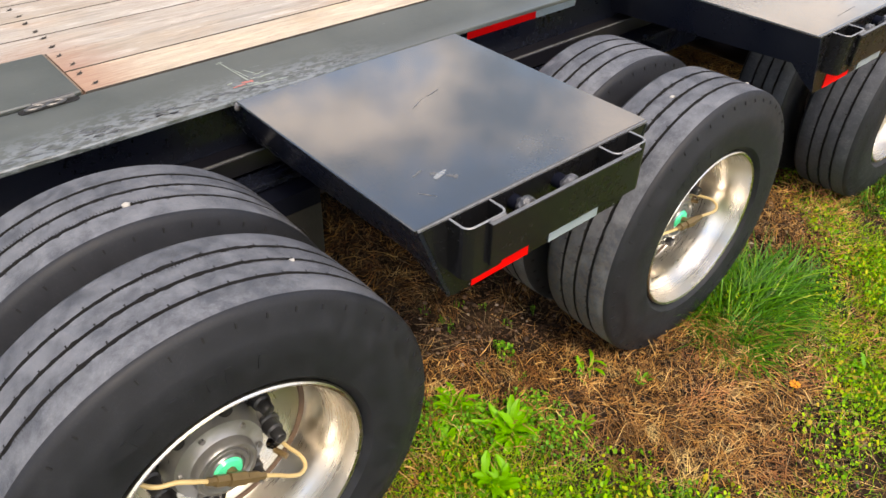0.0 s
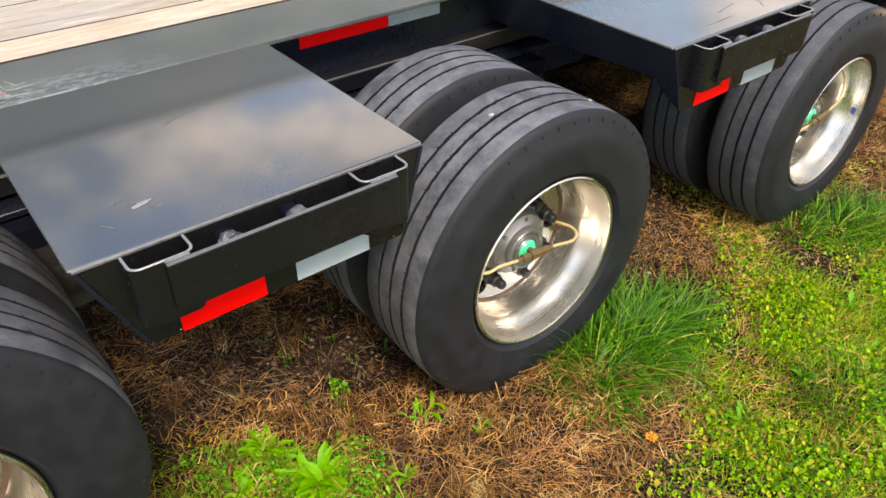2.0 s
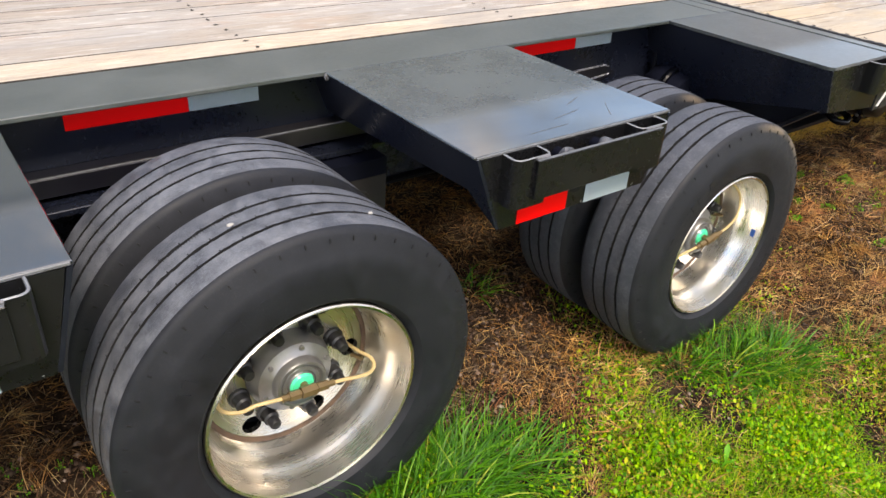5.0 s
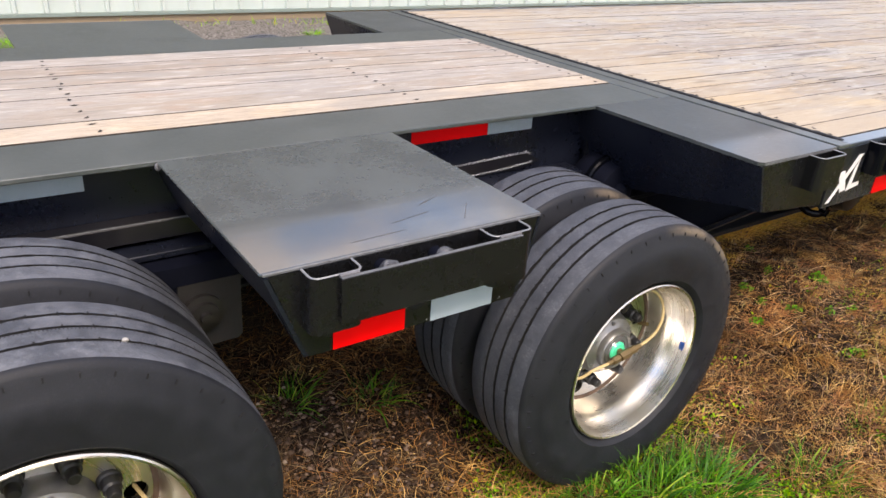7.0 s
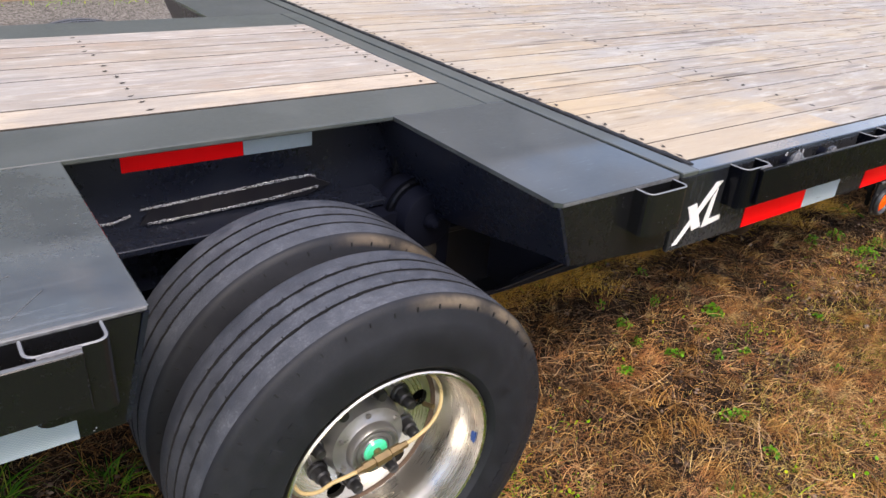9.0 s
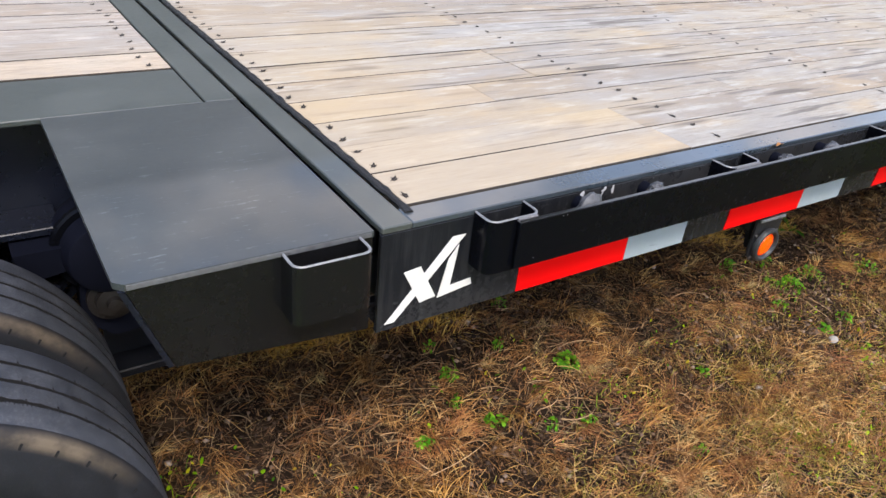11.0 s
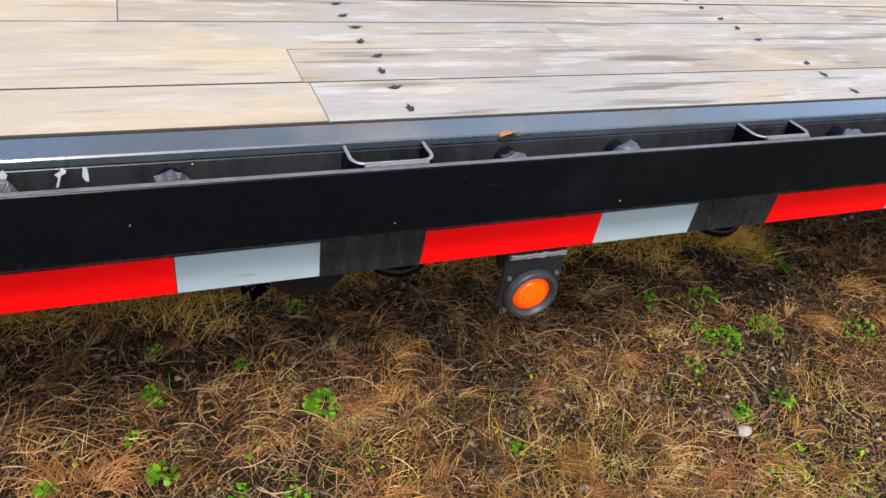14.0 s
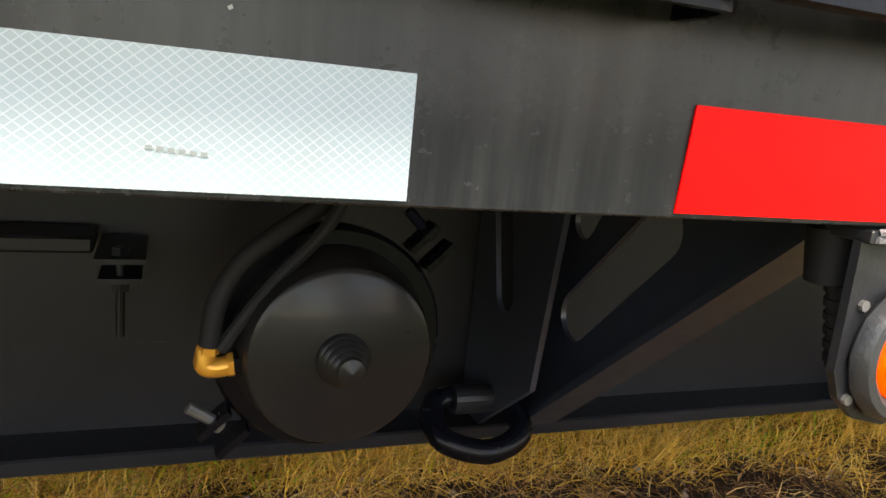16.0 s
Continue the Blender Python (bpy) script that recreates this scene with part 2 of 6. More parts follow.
def rubber(name, dark, light, speck, amount):
    m, n, l, b = material(name)
    v = coords(n, l)
    f = noise_tex(n, l, v, 26, 7, 0.75)
    g = noise_tex(n, l, v, 210, 4, 0.75)
    c = mixc(n, l, ramp(n, l, f, [(0.40, 0.0), (0.75, 1.0)]), dark, light)
    c = mixc(n, l, ramp(n, l, mixc(n, l, 0.35, g, f), [(0.53, 0.0), (0.64, amount)]), c, speck)
    # dried mud smeared along the front of the shoulder, grit low on the tread
    ov = obj_coords(n, l)
    flat = n.new("ShaderNodeVectorMath")
    flat.operation = "MULTIPLY"
    flat.inputs[1].default_value = (1, 0, 1)
    l.new(ov, flat.inputs[0])
    rad = n.new("ShaderNodeVectorMath")
    rad.operation = "LENGTH"
    l.new(flat.outputs[0], rad.inputs[0])
    band = ramp(n, l, rad.outputs["Value"], [(0.368, 0.0), (0.378, 1.0), (0.388, 1.0), (0.394, 0.0)])
    sp = n.new("ShaderNodeSeparateXYZ")
    l.new(v, sp.inputs[0])
    ahead = n.new("ShaderNodeMapRange")
    for i, q in enumerate((-1.02, -0.92, 0.0, 0.6)):
        ahead.inputs[i + 1].default_value = q
    l.new(sp.outputs["X"], ahead.inputs[0])
    mud = ramp(n, l, noise_tex(n, l, v, 9.0, 6, 0.65), [(0.36, 0.2), (0.56, 1.0)])
    upper = n.new("ShaderNodeMapRange")
    for i, q in enumerate((0.60, 0.70, 0.0, 1.0)):
        upper.inputs[i + 1].default_value = q
    l.new(sp.outputs["Z"], upper.inputs[0])
    c = mixc(n, l, mixc(n, l, mixc(n, l, mixc(n, l, band, 0.0, mud), 0.0, ahead.outputs[0]), 0.0, upper.outputs[0]), c, (0.22, 0.17, 0.115))
    low = n.new("ShaderNodeMapRange")
    for i, q in enumerate((0.72, 0.38, 0.0, 1.0)):
        low.inputs[i + 1].default_value = q
    l.new(sp.outputs["Z"], low.inputs[0])
    rear = n.new("ShaderNodeMapRange")
    for i, q in enumerate((-1.5, -2.5, 0.0, 0.55)):
        rear.inputs[i + 1].default_value = q
    l.new(sp.outputs["X"], rear.inputs[0])
    if amount > 0.3:
        c = mixc(n, l, mixc(n, l, ramp(n, l, noise_tex(n, l, v, 13, 7, 0.72), [(0.40, 0.10), (0.62, 1.0)]), 0.0, rear.outputs[0]), c, (0.185, 0.193, 0.210))
    grit = ramp(n, l, noise_tex(n, l, v, 75, 5, 0.8), [(0.48, 0.0), (0.56, 1.8 * amount)])
    behind = n.new("ShaderNodeMapRange")
    for i, q in enumerate((-1.5, -1.7, 0.0, 1.0)):
        behind.inputs[i + 1].default_value = q
    l.new(sp.outputs["X"], behind.inputs[0])
    if amount > 0.3:
        c = mixc(n, l, mixc(n, l, mixc(n, l, low.outputs[0], 0.0, grit), 0.0, behind.outputs[0]), c, (0.135, 0.115, 0.095))
    l.new(c, b.inputs["Base Color"])
    l.new(ramp(n, l, f, [(0.3, 0.45), (0.7, 0.68)]), b.inputs["Roughness"])
    pits = noise_tex(n, l, v, 420, 3, 0.8)
    b.inputs["Specular IOR Level"].default_value = 0.5 if amount > 0.3 else 0.32
    bump(n, l, b, mixc(n, l, 0.45, mixc(n, l, 0.6, f, g), pits), 0.75 if amount > 0.3 else 0.3, 0.0026)
    return m


RUBBER = rubber("tyre_sidewall_rubber", (0.0085, 0.0095, 0.0125), (0.0150, 0.0165, 0.0210), (0.042, 0.043, 0.047), 0.18)
TREAD = rubber("dusty_tyre_tread_rubber", (0.042, 0.047, 0.058), (0.082, 0.089, 0.106), (0.20, 0.208, 0.225), 0.45)
# near-black that puts the shade of grooves, sipes and dimples into the colour
GROOVE = plain("groove_shade_rubber", (0.005, 0.005, 0.006), 0.9)


def aluminium():
    """Polished metal with turning marks round the axle and a little oxide."""
    m, n, l, b = material("polished_aluminium")
    v = coords(n, l)
    f = noise_tex(n, l, v, 9, 4, 0.6)
    ov = obj_coords(n, l)
    flat = n.new("ShaderNodeVectorMath")
    flat.operation = "MULTIPLY"
    flat.inputs[1].default_value = (1, 0, 1)
    l.new(ov, flat.inputs[0])
    rad = n.new("ShaderNodeVectorMath")
    rad.operation = "LENGTH"
    l.new(flat.outputs[0], rad.inputs[0])
    sp = n.new("ShaderNodeSeparateXYZ")
    l.new(ov, sp.inputs[0])
    cmb = n.new("ShaderNodeCombineXYZ")
    l.new(rad.outputs["Value"], cmb.inputs[0])
    l.new(sp.outputs["Y"], cmb.inputs[1])
    turned = noise_tex(n, l, cmb.outputs[0], 130, 4, 0.7)
    l.new(mixc(n, l, ramp(n, l, f, [(0.45, 0.0), (0.8, 0.6)]), (0.66, 0.635, 0.58), (0.58, 0.51, 0.405)), b.inputs["Base Color"])
    b.inputs["Metallic"].default_value = 1.0
    l.new(ramp(n, l, mixc(n, l, 0.5, f, turned), [(0.35, 0.22), (0.7, 0.37)]), b.inputs["Roughness"])
    bump(n, l, b, mixc(n, l, 0.4, turned, noise_tex(n, l, v, 22, 3)), 0.14, 0.0025)
    return m


ALU = aluminium()


def wood(name, tone, age, stainc, dark=0.8, yellow=0.4, warm=0.0):
    m, n, l, b = material(name)
    oi = n.new("ShaderNodeObjectInfo")
    g = n.new("ShaderNodeNewGeometry")
    off = n.new("ShaderNodeVectorMath")
    off.operation = "MULTIPLY_ADD"
    cmb = n.new("ShaderNodeCombineXYZ")
    for i in range(3):
        l.new(oi.outputs["Random"], cmb.inputs[i])
    l.new(cmb.outputs[0], off.inputs[0])
    off.inputs[1].default_value = (37.0, 19.0, 53.0)
    l.new(g.outputs["Position"], off.inputs[2])
    mp = n.new("ShaderNodeMapping")
    mp.inputs["Scale"].default_value = (7.0, 120.0, 20.0)
    l.new(off.outputs[0], mp.inputs["Vector"])
    grain = noise_tex(n, l, mp.outputs[0], 2.0, 8, 0.65)
    mp2 = n.new("ShaderNodeMapping")
    mp2.inputs["Scale"].default_value = (2.2, 5.5, 5.0)
    l.new(off.outputs[0], mp2.inputs["Vector"])
    patch = noise_tex(n, l, mp2.outputs[0], 1.6, 4, 0.6)
    mp3 = n.new("ShaderNodeMapping")
    mp3.inputs["Scale"].default_value = (1.3, 16.0, 5.0)
    l.new(off.outputs[0], mp3.inputs["Vector"])
    stain = noise_tex(n, l, mp3.outputs[0], 2.3, 4, 0.5)
    tint = ramp(n, l, oi.outputs["Random"], [(0.0, tone[0]), (0.5, tone[1]), (1.0, tone[2])])
    c = mixc(n, l, ramp(n, l, grain, [(0.36, 0.6), (0.53, 0.0)]), tint, (0.20, 0.165, 0.14))
    c = mixc(n, l, ramp(n, l, patch, [(0.47, 0.0), (0.64, 0.7)]), c, age)
    c = mixc(n, l, ramp(n, l, patch, [(0.32, 0.5), (0.42, 0.0)]), c, stainc)
    mp4 = n.new("ShaderNodeMapping")
    mp4.inputs["Scale"].default_value = (5.0, 22.0, 8.0)
    l.new(off.outputs[0], mp4.inputs["Vector"])
    chalk = noise_tex(n, l, mp4.outputs[0], 1.5, 7, 0.7)
    c = mixc(n, l, ramp(n, l, chalk, [(0.53, 0.0), (0.64, 0.75)]), c, tuple(min(0.62, 1.30 * v) for v in tone[2]))
    c = mixc(n, l, ramp(n, l, chalk, [(0.34, 0.5), (0.44, 0.0)]), c, tuple(0.62 * v for v in tone[1]))
    mp5 = n.new("ShaderNodeMapping")
    mp5.inputs["Scale"].default_value = (1.6, 150.0, 20.0)
    l.new(off.outputs[0], mp5.inputs["Vector"])
    split = noise_tex(n, l, mp5.outputs[0], 2.0, 3, 0.5)
    c = mixc(n, l, ramp(n, l, split, [(0.69, 0.0), (0.72, 0.75)]), c, (0.09, 0.072, 0.06))
    c = mixc(n, l, ramp(n, l, stain, [(0.585, 0.0), (0.66, dark)]), c, (0.11, 0.095, 0.082))
    # broad yellowed and greyed areas that run across several boards
    wide = noise_tex(n, l, coords(n, l, (1.1, 2.6, 1.0)), 1.5, 5, 0.6)
    c = mixc(n, l, ramp(n, l, wide, [(0.50, 0.0), (0.64, yellow)]), c, (0.46, 0.355, 0.20))
    c = mixc(n, l, ramp(n, l, wide, [(0.34, 0.5), (0.46, 0.0)]), c, (0.27, 0.255, 0.235))
    # the outer end of the main deck has yellowed, fading away along the boards
    spx = n.new("ShaderNodeSeparateXYZ")
    l.new(g.outputs["Position"], spx.inputs[0])
    fade = n.new("ShaderNodeMath")
    fade.operation = "MULTIPLY_ADD"
    l.new(patch, fade.inputs[0])
    fade.inputs[1].default_value = 1.6
    l.new(spx.outputs["X"], fade.inputs[2])
    span = n.new("ShaderNodeMath")
    span.operation = "MULTIPLY"
    l.new(fade.outputs[0], span.inputs[0])
    span.inputs[1].default_value = 0.6
    c = mixc(n, l, ramp(n, l, span.outputs[0], [(0.30, warm), (0.52, warm), (0.85, 0.0)]), c, (0.44, 0.345, 0.225))
    # rusty stain spreading from the hatch corner
    away = n.new("ShaderNodeVectorMath")
    away.operation = "DISTANCE"
    squash = n.new("ShaderNodeMapping")
    squash.inputs["Scale"].default_value = (1.0, 0.62, 1.0)
    l.new(g.outputs["Position"], squash.inputs["Vector"])
    l.new(squash.outputs[0], away.inputs[0])
    away.inputs[1].default_value = (-3.66, 0.93 * 0.62, 0.954)
    rust = n.new("ShaderNodeMath")
    rust.operation = "MULTIPLY_ADD"
    l.new(grain, rust.inputs[0])
    rust.inputs[1].default_value = 0.22
    l.new(away.outputs["Value"], rust.inputs[2])
    c = mixc(n, l, ramp(n, l, rust.outputs[0], [(0.16, 0.75), (0.30, 0.0)]), c, (0.27, 0.135, 0.085))
    # grey smudge drawn out along one joint by the bolts
    smudge = n.new("ShaderNodeVectorMath")
    smudge.operation = "DISTANCE"
    flat = n.new("ShaderNodeMapping")
    flat.inputs["Scale"].default_value = (0.16, 1.0, 0.0)
    l.new(g.outputs["Position"], flat.inputs["Vector"])
    l.new(flat.outputs[0], smudge.inputs[0])
    smudge.inputs[1].default_value = (0.60 * 0.16, 0.160, 0.0)
    c = mixc(n, l, ramp(n, l, smudge.outputs["Value"], [(0.004, 0.7), (0.014, 0.0)]), c, (0.12, 0.105, 0.095))
    l.new(c, b.inputs["Base Color"])
    b.inputs["Roughness"].default_value = 0.75
    bump(n, l, b, mixc(n, l, 0.4, grain, chalk), 0.65, 0.0025)
    return m


WOOD = wood("weathered_hardwood_plank", ((0.300, 0.252, 0.195), (0.368, 0.332, 0.270), (0.350, 0.340, 0.310)), (0.325, 0.312, 0.295), (0.43, 0.325, 0.20), 0.8, 0.28, 0.30)
REAR_WOOD = wood("tan_hardwood_plank", ((0.290, 0.238, 0.188), (0.350, 0.302, 0.245), (0.380, 0.345, 0.305)), (0.335, 0.315, 0.285), (0.37, 0.265, 0.190), 0.35, 0.08)
TAN_WOOD = wood("yellowed_hardwood_plank", ((0.375, 0.305, 0.225), (0.40, 0.337, 0.255), (0.385, 0.345, 0.285)), (0.365, 0.335, 0.285), (0.45, 0.33, 0.19), 0.6, 0.55, 0.5)
CREAM_WOOD = wood("cream_hardwood_plank", ((0.46, 0.38, 0.285), (0.46, 0.38, 0.285), (0.46, 0.38, 0.285)), (0.45, 0.39, 0.31), (0.48, 0.37, 0.24), 0.2, 0.0)


# ---- mesh helpers ----
def sharpen(bm, limit=0.55):
    for e in bm.edges:
        if len(e.link_faces) == 2 and e.calc_face_angle(0.0) > limit:
            e.smooth = False


def part(name, bm, mat, parent, label="", smooth=False):
    me = bpy.data.meshes.new(name)
    bm.normal_update()
    sharpen(bm)
    bm.to_mesh(me)
    bm.free()
    me.materials.append(mat)
    if smooth:
        me.polygons.foreach_set("use_smooth", [True] * len(me.polygons))
    ob = new(name, me)
    if parent:
        ob.parent = parent
    if label:
        tagged(ob, label)
    return ob


def box(bm, x0, x1, y0, y1, z0, z1, bev=0.0, seg=1):
    r = bmesh.ops.create_cube(bm, size=1.0, matrix=Matrix.Translation(((x0 + x1) / 2, (y0 + y1) / 2, (z0 + z1) / 2)) @ Matrix.Diagonal((x1 - x0, y1 - y0, z1 - z0, 1)))
    if bev:
        es = {e for v in r["verts"] for e in v.link_edges}
        bmesh.ops.bevel(bm, geom=list(es), offset=bev, segments=seg, affect="EDGES", clamp_overlap=True)


def lathe(bm, prof, n=64, m=None, closed=False):
    """Spin (radius, y) points round the y axis."""
    m = m or Matrix()
    rings = [[bm.verts.new(m @ Vector((r * math.cos(2 * math.pi * i / n), y, r * math.sin(2 * math.pi * i / n)))) for i in range(n)] for r, y in prof]
    pairs = list(zip(rings, rings[1:])) + ([(rings[-1], rings[0])] if closed else [])
    for a, b in pairs:
        for i in range(n):
            j = (i + 1) % n
            bm.faces.new((a[i], a[j], b[j], b[i]))
    return rings


def cyl(bm, p, axis, r, h, n=20, r2=None):
    d = Vector(axis).normalized()
    m = Matrix.Translation(Vector(p) + d * h / 2) @ d.to_track_quat("Z", "Y").to_matrix().to_4x4()
    bmesh.ops.create_cone(bm, cap_ends=True, segments=n, radius1=r, radius2=r if r2 is None else r2, depth=h, matrix=m)


def tube(bm, pts, r, n=8, sub=6, closed=False):
    """A round tube along a smooth line through the points."""
    P = [Vector(p) for p in pts]
    line = []
    k = len(P)
    for i in range(k if closed else k - 1):
        if closed:
            a, b, c, d = P[i - 1], P[i], P[(i + 1) % k], P[(i + 2) % k]
        else:
            a, b, c, d = P[max(i - 1, 0)], P[i], P[i + 1], P[min(i + 2, k - 1)]
        for s in range(sub):
            t = s / sub
            line.append(0.5 * ((2 * b) + (c - a) * t + (2 * a - 5 * b + 4 * c - d) * t * t + (3 * b - a - 3 * c + d) * t ** 3))
    if not closed:
        line.append(P[-1])
    rings, up = [], Vector((0.13, 0.31, 0.94))
    for i, p in enumerate(line):
        if closed:
            d = (line[(i + 1) % len(line)] - line[i - 1]).normalized()
        else:
            d = (line[min(i + 1, len(line) - 1)] - line[max(i - 1, 0)]).normalized()
        u = d.cross(up).normalized()
        w = u.cross(d)
        rings.append([bm.verts.new(p + r * (math.cos(2 * math.pi * j / n) * u + math.sin(2 * math.pi * j / n) * w)) for j in range(n)])
    for a, b in list(zip(rings, rings[1:])) + ([(rings[-1], rings[0])] if closed else []):
        for j in range(n):
            bm.faces.new((a[j], a[(j + 1) % n], b[(j + 1) % n], b[j]))
    if not closed:
        bm.faces.new(rings[0][::-1])
        bm.faces.new(rings[-1])


def prism(bm, pts, thick, m):
    """A flat outline given in (u, v), made thick along w, placed by m (u, v, w to x, y, z)."""
    a = [bm.verts.new(m @ Vector((u, v, 0))) for u, v in pts]
    b = [bm.verts.new(m @ Vector((u, v, thick))) for u, v in pts]
    bm.faces.new(a[::-1])
    bm.faces.new(b)
    for i in range(len(a)):
        j = (i + 1) % len(a)
        bm.faces.new((a[i], a[j], b[j], b[i]))


def plate_with_holes(bm, outline, holes, thick, m):
    """A plate with holes cut through it: outline and holes are lists of (u, v)."""
    cu = bpy.data.curves.new("plate", "CURVE")
    cu.dimensions, cu.fill_mode, cu.extrude = "2D", "BOTH", thick / 2
    for loop in [outline, *holes]:
        s = cu.splines.new("POLY")
        s.points.add(len(loop) - 1)
        for p, (u, v) in zip(s.points, loop):
            p.co = (u, v, 0, 1)
        s.use_cyclic_u = True
    ob = bpy.data.objects.new("plate", cu)
    scene.collection.objects.link(ob)
    me = bpy.data.meshes.new_from_object(ob.evaluated_get(bpy.context.evaluated_depsgraph_get()))
    me.transform(m)
    bm.from_mesh(me)
    bpy.data.objects.remove(ob)
    bpy.data.curves.remove(cu)
    bpy.data.meshes.remove(me)


def circle(u, v, r, n=24):
    return [(u + r * math.cos(2 * math.pi * i / n), v + r * math.sin(2 * math.pi * i / n)) for i in range(n)]


def slot(u0, v0, u1, v1, r, n=8):
    a = math.atan2(v1 - v0, u1 - u0)
    one = [(u1 + r * math.cos(a - math.pi / 2 + math.pi * i / n), v1 + r * math.sin(a - math.pi / 2 + math.pi * i / n)) for i in range(n + 1)]
    return one + [(u0 + r * math.cos(a + math.pi / 2 + math.pi * i / n), v0 + r * math.sin(a + math.pi / 2 + math.pi * i / n)) for i in range(n + 1)]


UVW_XZ = Matrix(((1, 0, 0, 0), (0, 0, -1, 0), (0, 1, 0, 0), (0, 0, 0, 1)))   # u to x, v to z, thick to -y
UVW_YZ = Matrix(((0, 0, 1, 0), (1, 0, 0, 0), (0, 1, 0, 0), (0, 0, 0, 1)))    # u to y, v to z, thick to x

# ---- plan ----
DECK, WIDTH = 0.95, 2.59
HUBS = ((-3.784, 0.572), (-2.414, 0.490), (-1.027, 0.438))
EDGE, GIRDER = 0.612, 0.712
PLATFORMS = ((-3.415, -2.79), (-2.05, -1.44))
OUT0, JOINT, MAIN0, MAIN1, REAR = -0.672, -0.298, -0.29, 8.6, -4.9
TYRE_R, RIM_R = 0.395, 0.235

trailer = tagged(new("trailer"), "black low flatbed trailer with weathered wooden deck and dual wheels", "trailer")


def stake_rail(parent, x0, x1, pockets, spools, zb=0.852, mirror=False, drop=0.006, coat=None):
    """Rub rail on spools, with U-shaped stake pockets behind it."""
    def put(ob):
        if mirror:
            ob.matrix_local = Matrix.Translation((0, WIDTH, 0)) @ Matrix.Diagonal((1, -1, 1, 1))
        return ob
    bm = bmesh.new()
    box(bm, x0, x1, -0.058, -0.049, zb, 0.941, 0.0015)
    rail = put(part("rub_rail", bm, coat or BLACK, parent, "black painted flat steel rub rail"))
    if x1 > x0:
        bm = bmesh.new()
        box(bm, x0 + 0.001, x1 - 0.001, -0.0572, -0.0498, 0.9405, 0.9418, 0.0004)
        put(part("worn_edge", bm, WORN, rail, "grey worn top edge"))
    for a, b in pockets:
        bm = bmesh.new()
        th, yo, rr = 0.006, -0.048, 0.018
        def loop(o):
            pts = [(a + o, 0.0)]
            for i in range(5):
                t = math.pi * (1 + i / 8)
                pts.append((a + rr + (rr - o) * math.cos(t), yo + rr + (rr - o) * math.sin(t)))
            for i in range(5):
                t = math.pi * (1.5 + i / 8)
                pts.append((b - rr + (rr - o) * math.cos(t), yo + rr + (rr - o) * math.sin(t)))
            return pts + [(b - o, 0.0)]
        outer, inner = loop(0.0), loop(th)
        z0, z1 = zb - drop, 0.944
        vs = [[bm.verts.new((x, y, z)) for x, y in pts] for pts, z in ((outer, z0), (outer, z1), (inner, z1), (inner, z0))]
        for A, B in zip(vs, vs[1:] + vs[:1]):
            for i in range(len(A) - 1):
                bm.faces.new((A[i], A[i + 1], B[i + 1], B[i]))
        put(part("stake_pocket", bm, coat or BLACK, parent, "U-shaped black steel stake pocket"))
        bm = bmesh.new()
        tube(bm, [((p[0] + q[0]) / 2, (p[1] + q[1]) / 2, z1 - 0.0004) for p, q in zip(outer, inner)], 0.0024, 6, 1)
        put(part("worn_edge", bm, RIM_EDGE, parent, "worn grey rim of the stake pocket", True))
        bm = bmesh.new()
        lo, hi = max(a + 0.015, x0), min(b - 0.012, x1)
        if hi > lo:
            tube(bm, [(lo + (hi - lo) * i / 6, -0.0485 + 0.001 * (i % 2), 0.943) for i in range(7)], 0.0032, 8, 4)
            put(part("weld_bead", bm, WELD, parent))
    for x in spools:
        bm = bmesh.new()
        lathe(bm, [(0.012, -0.05), (0.015, -0.05), (0.015, 0.0), (0.012, 0.0)], 20, Matrix.Translation((x, 0, 0.916)), closed=True)
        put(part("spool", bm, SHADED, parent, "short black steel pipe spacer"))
        bm = bmesh.new()
        dome = random.Random(int(x * 1000) + 7)
        wide = 1.25 if abs(x - 0.115) < 0.01 else dome.uniform(0.80, 1.0)
        bmesh.ops.create_icosphere(bm, subdivisions=3, radius=1.0, matrix=Matrix.Translation((x, -0.034, 0.919)) @ Matrix.Diagonal((0.023 * wide, 0.017, 0.026 * wide, 1)))
        for v in bm.verts:
            v.co += 0.0050 * noise.noise_vector(v.co * 130.0) + 0.0018 * noise.noise_vector(v.co * 480.0)
            v.co.y = max(v.co.y, -0.0485)
        put(part("weld_bead", bm, ROUGH_WELD, parent, "rough grey weld", True))
    return rail


def tape(parent, x0, x1, y, z0, z1, mat, skew=0.0, name="reflective_tape"):
    bm = bmesh.new()
    prism(bm, [(x0 - skew, z0), (x1 - skew, z0), (x1 + skew, z1), (x0 + skew, z1)], 0.0012, Matrix.Translation((0, y, 0)) @ UVW_XZ)
    return part(name, bm, mat, parent, "red reflective safety tape" if mat is RED_TAPE else "white reflective safety tape")


# ---- rear frame ----
bm = bmesh.new()
box(bm, REAR, -0.372, EDGE, 0.838, DECK - 0.012, DECK, 0.002)
part("deck_edge_strip", bm, STRIP, trailer, "worn grey-black steel deck edge plate")
bm = bmesh.new()
box(bm, REAR, -0.372, WIDTH - 0.838, WIDTH - EDGE, DECK - 0.012, DECK, 0.002)
part("deck_edge_strip", bm, STRIP, trailer, "worn grey-black steel deck edge plate")
bm = bmesh.new()
box(bm, -0.368, JOINT - 0.004, EDGE, WIDTH - EDGE, DECK - 0.012, DECK + 0.001, 0.002)
part("cross_strip", bm, STRIP, trailer, "grey-black steel strip across the deck")
